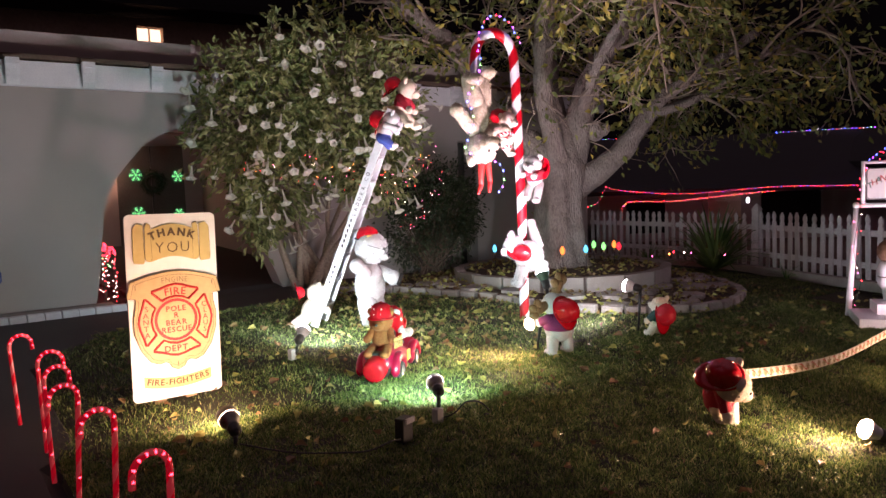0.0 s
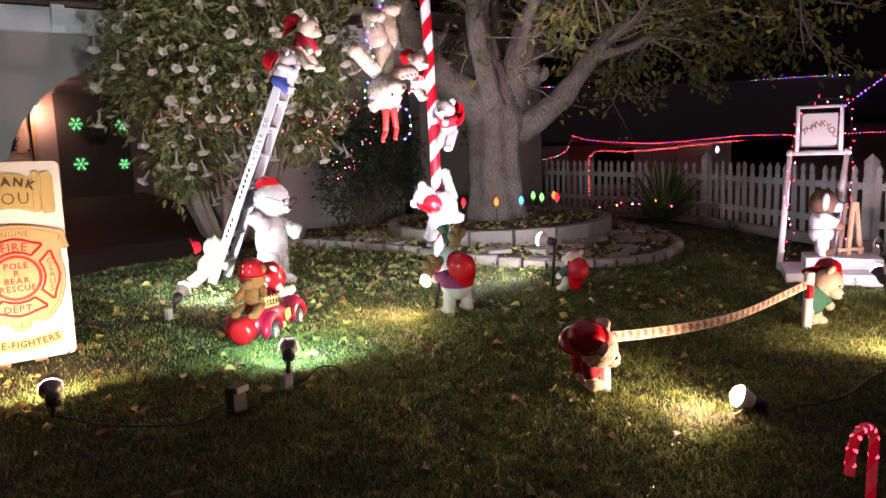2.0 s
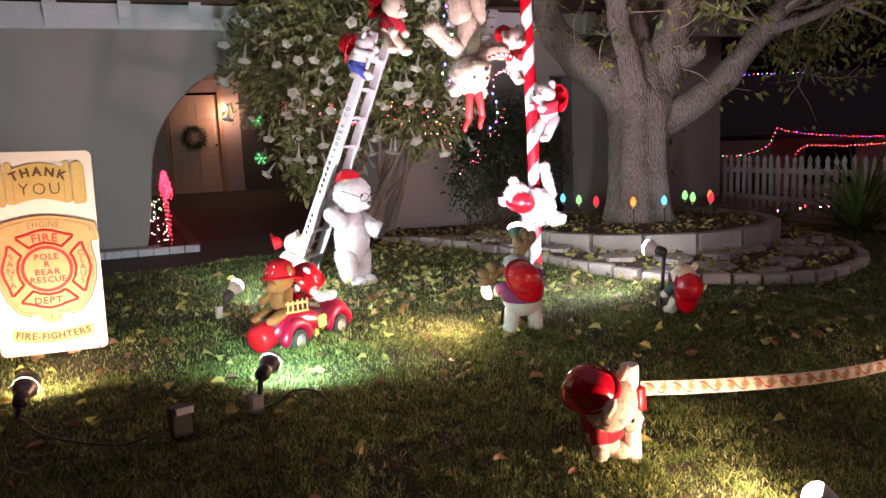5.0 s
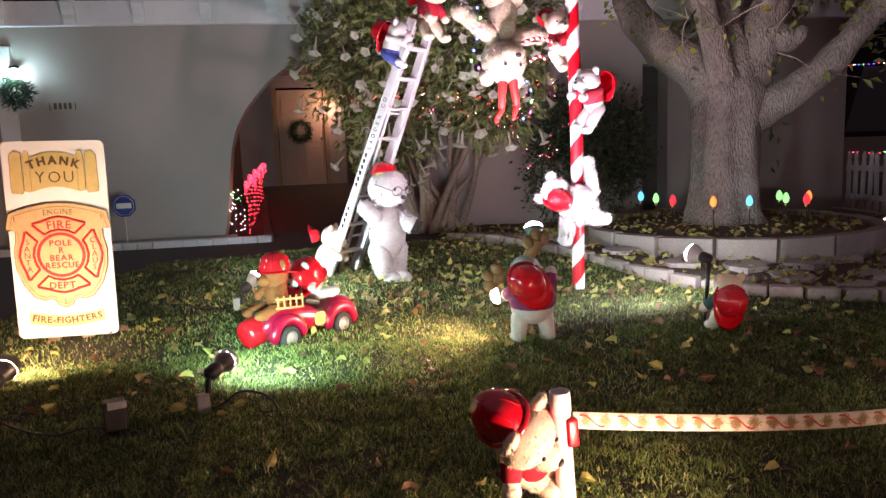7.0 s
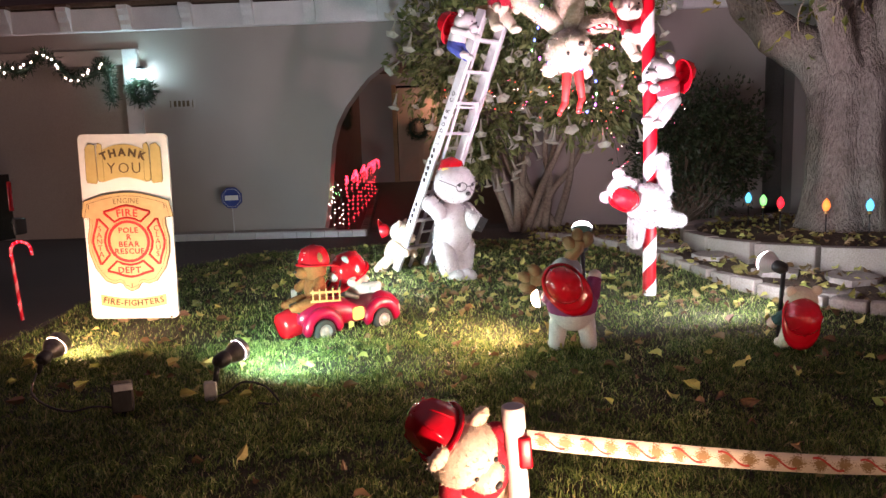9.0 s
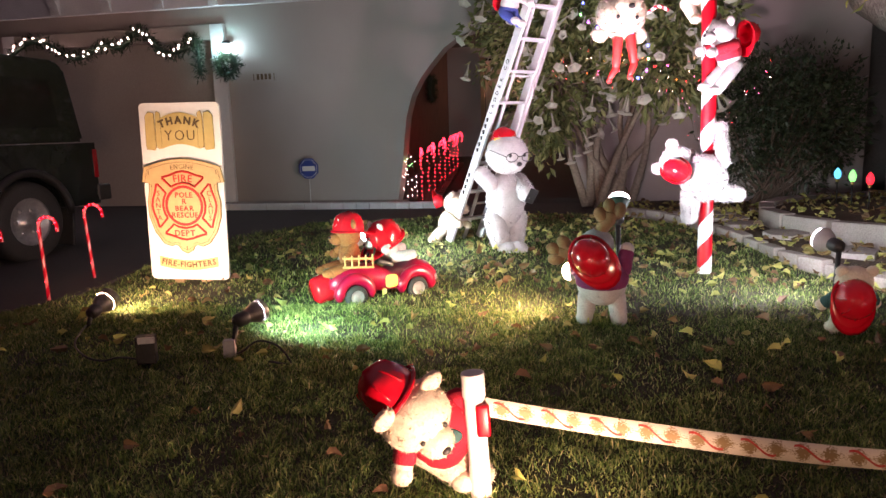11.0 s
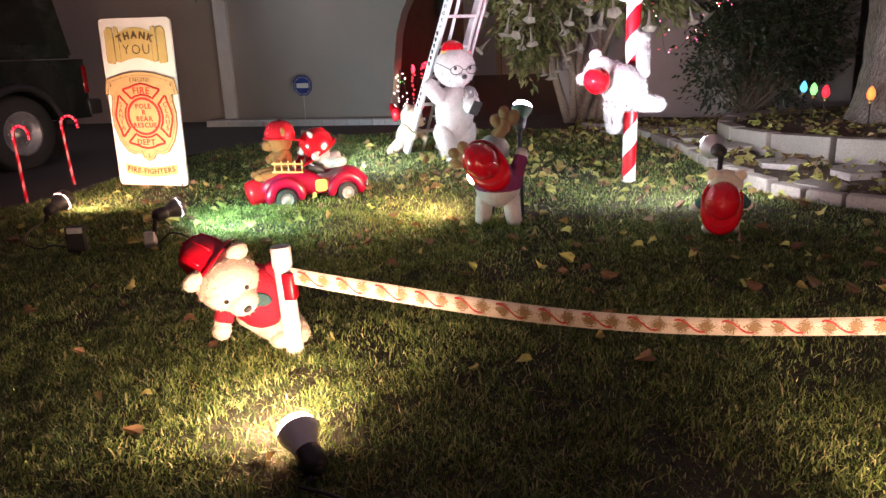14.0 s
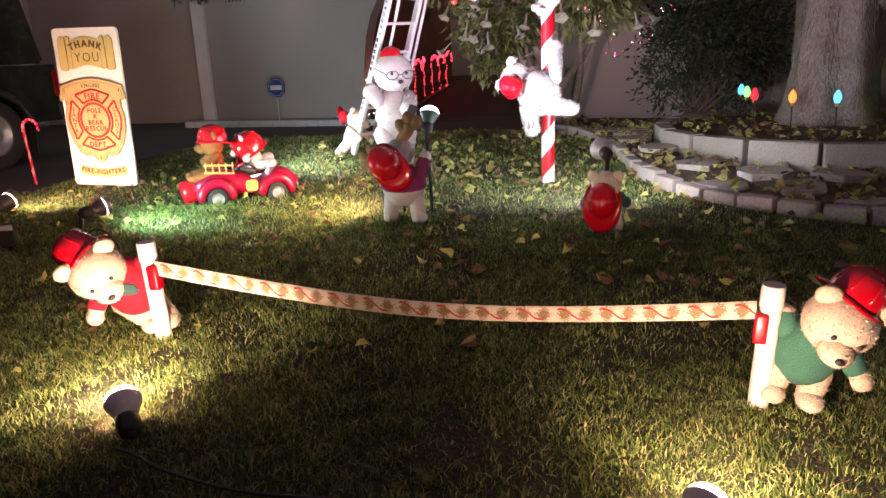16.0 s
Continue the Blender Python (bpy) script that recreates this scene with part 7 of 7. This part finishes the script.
# ---- picket fence ----
bm = bmesh.new()
plate(bm, [(-0.036, 0), (-0.036, 0.70), (-0.024, 0.715), (-0.022, 0.735), (-0.036, 0.765), (-0.030, 0.80), (0, 0.845), (0.030, 0.80), (0.036, 0.765), (0.022, 0.735), (0.024, 0.715), (0.036, 0.70), (0.036, 0)], 0.018)
picket_mesh = bpy.data.meshes.new("picket")
bm.to_mesh(picket_mesh); bm.free()
picket_mesh.materials.append(fence_paint)
FENCE = [Vector((10.25, 9.35, 0)), Vector((10.02, 5.85, 0)), Vector((9.05, 3.25, 0)), Vector((8.35, 1.35, 0))]
for a, b in zip(FENCE, FENCE[1:]):
    fence = thing("picket_fence", "white wooden picket fence with pointed pickets", "fence", pose(0, 0, 0), "fence runs")
    way = b - a
    turn = math.degrees(math.atan2(-way.y, -way.x)) + 180
    count = int(way.length / 0.145)
    for k in range(count):
        p = a.lerp(b, (k + 0.5) / count)
        o = new("picket", picket_mesh)
        o.parent = fence
        o.matrix_local = pose(p.x, p.y, -0.10 + rng2.uniform(-0.012, 0.012), rng2.uniform(-1, 1), rng2.uniform(-1.5, 1.5), turn)
    for z in (0.12, 0.52):
        bm = bmesh.new()
        mid = (a + b) / 2
        off = Vector((way.y, -way.x, 0)).normalized() * 0.03
        box(bm, (way.length, 0.035, 0.075), (mid.x - off.x, mid.y - off.y, z), (0, 0, turn), 0.004)
        part("rail", bm, fence_paint, fence, smooth=False)
    bm = bmesh.new()
    box(bm, (0.10, 0.10, 0.90), (b.x, b.y, 0.33), (0, 0, turn), 0.006)
    made = bmesh.ops.create_cone(bm, segments=4, radius1=0.085, radius2=0.004, depth=0.09, cap_ends=True)["verts"]
    bmesh.ops.transform(bm, matrix=pose(b.x, b.y, 0.825, 0, 0, turn + 45), verts=made)
    part("post", bm, fence_paint, fence, smooth=False)
bm = bmesh.new()
for a, b in zip(FENCE, FENCE[1:]):
    way = b - a
    mid = (a + b) / 2 + Vector((-0.12, 0, 0))
    box(bm, (way.length, 0.12, 0.12), (mid.x, mid.y, -0.10), (0, 0, math.degrees(math.atan2(way.y, way.x))), 0.01)
setting("fence_kerb", bm, concrete_block, "low concrete kerb before the picket fence", "kerb")

# plants before the fence
for x, y, n, size in ((9.55, 6.25, 150, 1.12), (9.45, 5.1, 20, 0.30), (9.35, 7.3, 70, 0.45), (9.0, 6.9, 60, 0.36), (8.75, 3.5, 26, 0.28)):
    palm = thing("spiky_plant", "spiky green plant with long narrow leaves by the fence", "plant", pose(x, y, ground_z(x, y)))
    verts, faces = [], []
    for k in range(n):
        a, up = rng2.uniform(0, 6.28), rng2.uniform(0.25, 1.3)
        w = Vector((math.cos(a) * math.cos(up), math.sin(a) * math.cos(up), math.sin(up)))
        side = Vector((-math.sin(a), math.cos(a), 0)) * size * 0.028
        L = size * rng2.uniform(0.7, 1.1)
        i = len(verts)
        for f, d in ((0.0, 0.0), (0.35, 0.02), (0.7, -0.02), (1.0, -0.16)):
            p = w * L * f + Vector((0, 0, d * size + 0.02))
            width = side * (1.0 - 0.85 * f)
            verts += [tuple(p - width), tuple(p + width + Vector((0, 0, 0.004)))]
        faces += [(i, i + 1, i + 3, i + 2), (i + 2, i + 3, i + 5, i + 4), (i + 4, i + 5, i + 7, i + 6)]
    raw_mesh("foliage", verts, faces, palm_leaf, palm)
light_string("string_lights", "coloured string lights lying in the fence plants", [(8.9, 7.3, 0.05), (9.1, 7.0, 0.10), (9.3, 6.7, 0.12), (9.5, 6.3, 0.15), (9.3, 5.9, 0.06)], ["amber", "red", "white", "pink"], 0.14, 0.011, swing=0.06)

# ---- stage with a plush dog under a pipe arch ----
A, B = Vector((7.50, 3.40, 0)), Vector((7.74, 3.04, 0))
LEAN_A, LEAN_B = Vector((0.026, -0.055, 0)), Vector((0.045, -0.095, 0))
gate = thing("pipe_arch", "white plastic pipe arch with a thank-you board on top", "arch", pose(0, 0, 0))
for p in (A, B):
    bm = bmesh.new()
    q = p + (LEAN_A if p is A else LEAN_B)
    tube(bm, [(p.x, p.y, -0.17), (q.x, q.y, 0.95)], 0.024, 12)
    tube(bm, [(p.x, p.y, -0.17), p.lerp(q, 0.85) + Vector((0, 0, 0.78))], 0.029, 12)
    part("leg", bm, pvc, gate)
A, B = A + LEAN_A, B + LEAN_B
bm = bmesh.new()
tube(bm, [(A.x, A.y, 0.94), (B.x, B.y, 0.94)], 0.024, 12)
for p in (A, B):
    ball(bm, (0.034,) * 3, (p.x, p.y, 0.94), seg=12, rings=8)
part("crossbar", bm, pvc, gate)
a2, b2 = A.lerp(B, 0.12), A.lerp(B, 0.88)
bm = bmesh.new()
tube(bm, [(a2.x, a2.y, 0.94), (a2.x, a2.y, 1.36), (b2.x, b2.y, 1.36), (b2.x, b2.y, 0.94)], 0.022, 12)
part("top_frame", bm, pvc, gate)
mid = (A + B) / 2
face = math.degrees(math.atan2(B.y - A.y, B.x - A.x))
board = new("board")
board.parent = gate
board.matrix_local = pose(mid.x, mid.y, 1.15, 0, 0, face)
bm = bmesh.new()
plate(bm, rounded(0.31, 0.31, 0.03), 0.012, Matrix.Translation((0, -0.02, 0)))
part("panel", bm, sign_white, board, "white board", False)
bm = bmesh.new()
ol = rounded(0.30, 0.30, 0.03)
tube(bm, [(x, -0.022, z) for x, z in ol + ol[:1]], 0.004, 4)
part("border", bm, black_plastic, board, "black border", False)
for k, (ch, x, z, turn) in enumerate((("T", -0.118, -0.030, -14), ("H", -0.083, 0.0, -10), ("A", -0.048, 0.022, -6), ("N", -0.012, 0.036, 0), ("K", 0.024, 0.040, 4), ("Y", 0.062, 0.012, 14), ("O", 0.092, -0.020, 20), ("U", 0.120, -0.056, 26))):
    part("lettering", lettering(ch, 0.080, pose(x, -0.0225, z - 0.01, 0, turn, 0)), sign_red if k in (1, 3, 5, 7) else green_cloth, board, "red and green letters", False)
light_string("string_lights", "red string lights wound round the pipe arch", [(A.x - 0.03, A.y, -0.1), (A.x + 0.04, A.y - 0.03, 0.2), (A.x - 0.04, A.y, 0.5), (A.x, A.y - 0.04, 0.9), (a2.x, a2.y - 0.03, 1.36), (b2.x, b2.y - 0.03, 1.38), (B.x, B.y - 0.04, 0.9), (B.x + 0.04, B.y - 0.03, 0.5), (B.x - 0.03, B.y - 0.03, 0.1)], ["red", "pink", "white", "red"], 0.07, 0.0048, swing=0.03)
stage = thing("platform", "low white wooden platform with a step", "platform", pose(7.55, 2.98, ground_z(7.5, 3.0), 0, 0, face))
for size, at in (((0.95, 0.62, 0.10), (0.10, -0.10, 0.05)), ((0.62, 0.36, 0.10), (0.12, 0.02, 0.152))):
    bm = bmesh.new()
    box(bm, size, at, bevel=0.006)
    part("deck", bm, white_paint, stage, smooth=False)
for k, ch in enumerate(("H", "S")):
    part("lettering", lettering(ch, 0.07, Matrix.Translation((-0.05 + 0.22 * k, -0.413, 0.025))), black_plastic, stage, "black letters", False)
def mask(bm):
    ball(bm, (0.10, 0.075, 0.075), (0, -0.155, -0.055), mat=3)
    for sx in (-1, 1):
        ball(bm, (0.05, 0.04, 0.11), (sx * 0.17, 0.0, 0.02), (0, sx * 15, 0), mat=4)


mask_blue = surface("mask_blue", (0.40, 0.62, 0.66), (0.52, 0.74, 0.78), 0.8, grain=200, stain=6, bump=0.2)
dark_fur = surface("dark_fur", (0.10, 0.05, 0.026), (0.22, 0.12, 0.065), 0.95, grain=130, stain=14, bump=0.8, depth=0.012)
plush("plush_dog", "brown plush dog in a white coat and a pale blue mask", pose(7.57, 3.05, ground_z(7.5, 3.0) + 0.20, 0, 0, face + 92), 0.62, dark_fur, white_ribbon, arms=((-0.20, -0.20, 0.46), (0.20, -0.22, 0.46)), accent=mask_blue, extra=mask, seed=30, trousers=white_ribbon, ears=False, tufts=900)
easel = thing("easel", "small wooden easel standing on the platform", "easel", pose(7.66, 2.86, ground_z(7.5, 3.0) + 0.10, 0, 0, face + 30))
for x, lean, mat in ((-0.06, 6, brown_wood), (0.03, 4, pale_wood), (0.12, -8, pale_wood)):
    bm = bmesh.new()
    box(bm, (0.035, 0.03, 0.60), (x, 0, 0.29), (0, lean, 0), 0.003)
    part("leg", bm, mat, easel, smooth=False)
bm = bmesh.new()
box(bm, (0.26, 0.03, 0.03), (0.02, -0.03, 0.16), bevel=0.003)
part("shelf", bm, pale_wood, easel, smooth=False)
trophy = thing("trophy", "small silver trophy cup standing on the platform", "trophy", pose(7.82, 2.66, ground_z(7.5, 3.0) + 0.10))
bm = bmesh.new()
lathe(bm, [(0.0005, 0.05), (0.012, 0.05), (0.010, 0.10), (0.045, 0.14), (0.05, 0.20), (0.046, 0.22), (0.03, 0.25), (0.012, 0.27), (0.0005, 0.29)], n=18)
part("cup", bm, chrome, trophy)
bm = bmesh.new()
lathe(bm, [(0.05, 0.0), (0.05, 0.03), (0.04, 0.04), (0.015, 0.055), (0.0005, 0.056)], n=18)
part("base", bm, black_plastic, trophy)

# ---- the neighbour's house over the fence ----
house = thing("neighbour_house", "low dark house next door outlined with coloured lights", "house", pose(0, 0, 0))
E0, E1 = Vector((15.6, 13.6, 1.0)), Vector((22.0, 7.6, 0.95))
way = (E1 - E0).normalized()
back = Vector((-way.y, way.x, 0)) if way.y < 0 else Vector((way.y, -way.x, 0))
back = Vector((0.68, 0.73, 0))
turn = math.degrees(math.atan2(way.y, way.x))
mid = (E0 + E1) / 2
bm = bmesh.new()
box(bm, (13.0, 0.2, 2.8), mid + back * 0.9 + way * 2.0 + Vector((0, 0, -1.3)), (0, 0, turn))
part("wall", bm, stucco, house, smooth=False)
bm = bmesh.new()
e0, e1 = E0 - way * 1.6, E1 + way * 6
vs = [bm.verts.new(p) for p in (e0, e1, e1 + back * 5 + Vector((0, 0, 1.75)), e0 + back * 5 + Vector((0, 0, 1.75)), e0 + Vector((0, 0, -0.12)), e1 + Vector((0, 0, -0.12)), e1 + back * 10 + Vector((0, 0, -0.2)), e0 + back * 10 + Vector((0, 0, -0.2)))]
for f in ((0, 1, 2, 3), (4, 5, 1, 0), (3, 2, 6, 7), (4, 0, 3, 7), (1, 5, 6, 2), (4, 7, 6, 5)):
    bm.faces.new([vs[i] for i in f])
part("roof", bm, roof_tile, house, smooth=False)
for s, w, h, z, mat in ((1.2, 1.1, 1.0, -0.75, glass_dark), (3.4, 0.9, 1.9, -1.0, door_paint), (5.2, 1.6, 1.1, -0.70, glass_dark)):
    bm = bmesh.new()
    p = E0 + way * s + back * 0.78
    box(bm, (w, 0.06, h), (p.x, p.y, 1.0 + z), (0, 0, turn), 0.01)
    part("window" if mat is glass_dark else "door", bm, mat, house, smooth=False)
point(E0 + way * 3.9 + back * 0.3 + Vector((0, 0, -0.35)), 9, (0.7, 1.0, 0.95), 0.05)
bm = bmesh.new()
ball(bm, (0.05, 0.05, 0.09), E0 + way * 3.9 + back * 0.3 + Vector((0, 0, -0.35)), seg=10, rings=8)
part("porch_lamp", bm, glow("porch_white", (0.75, 1.0, 0.92), 1.2), house, "white porch lamp")
light_string("string_lights", "red and blue string lights along the neighbour's eave", [E0 - back * 0.1 + Vector((0, 0, 0.14)), E0 + way * 0.6 - back * 0.1, E0.lerp(E1, 0.25) - back * 0.1 + Vector((0, 0, -0.12)), E0.lerp(E1, 0.5) - back * 0.1, E0.lerp(E1, 0.75) - back * 0.1 + Vector((0, 0, -0.02)), E1 - back * 0.1, E1 + way * 3 - back * 0.1], ["red", "pink", "red", "amber", "red", "purple", "red", "blue"], 0.085, 0.0078, seed=1)
light_string("string_lights", "red string lights down the neighbour's porch post", [E0.lerp(E1, 0.5) - back * 0.4 + Vector((0, 0, -0.10)), E0.lerp(E1, 0.2) - back * 0.4 + Vector((0, 0, -0.30)), E0.lerp(E1, 0.06) - back * 0.4 + Vector((0, 0, -0.32)), E0.lerp(E1, 0.045) - back * 0.4 + Vector((0, 0, -0.9)), E0.lerp(E1, 0.045) - back * 0.4 + Vector((0, 0, -1.5))], ["red", "amber", "pink"], 0.08, 0.0078)
light_string("string_lights", "red string lights dropping from the eave along the fence", [E0 - back * 0.1 + Vector((0, 0, 0.14)), E0 - way * 0.25 - back * 0.1 + Vector((0, 0, -0.30)), E0 - way * 0.9 - back * 0.1 + Vector((0, 0, -0.48)), E0 - way * 2.0 - back * 0.1 + Vector((0, 0, -0.42))], ["red", "pink", "red", "green"], 0.10, 0.0078)
R0, R1 = E0 + back * 5 + Vector((0, 0, 1.80)), E1 + back * 5 + Vector((0, 0, 1.78))
light_string("string_lights", "blue and white string lights along the neighbour's ridge", [R0 - way * 10 + Vector((0, 0, 0.2)), R0 + Vector((0, 0, -0.02)), R0.lerp(R1, 0.4) + Vector((0, 0, -0.22)), R0.lerp(R1, 0.8), R1 + way * 4], ["blue", "red", "white", "blue", "green", "purple"], 0.12, 0.009)

# gable over the neighbour's porch with coloured lights along its slopes
G0, G1, G2 = Vector((21.26, 9.15, 1.61)), Vector((22.29, 8.19, 2.64)), Vector((23.37, 7.18, 1.44))
bm = bmesh.new()
front = [bm.verts.new(p) for p in (G0 + Vector((0, 0, -0.15)), G2 + Vector((0, 0, -0.15)), G2, G1, G0)]
rear = [bm.verts.new(v.co + back * 3.5) for v in front]
bm.faces.new(front)
for k in range(5):
    bm.faces.new((front[k], rear[k], rear[(k + 1) % 5], front[(k + 1) % 5]))
part("gable", bm, roof_tile, house, "dark gable over the porch", False)
light_string("string_lights", "blue and purple string lights along the neighbour's gable", [G0 - back * 0.08, G0.lerp(G1, 0.5) - back * 0.08, G1 - back * 0.08], ["blue", "purple", "blue", "red"], 0.12, 0.014)
light_string("string_lights", "blue and purple string lights along the neighbour's gable", [G1 - back * 0.08, G1.lerp(G2, 0.5) - back * 0.08, G2 - back * 0.08], ["red", "amber", "purple"], 0.12, 0.014)
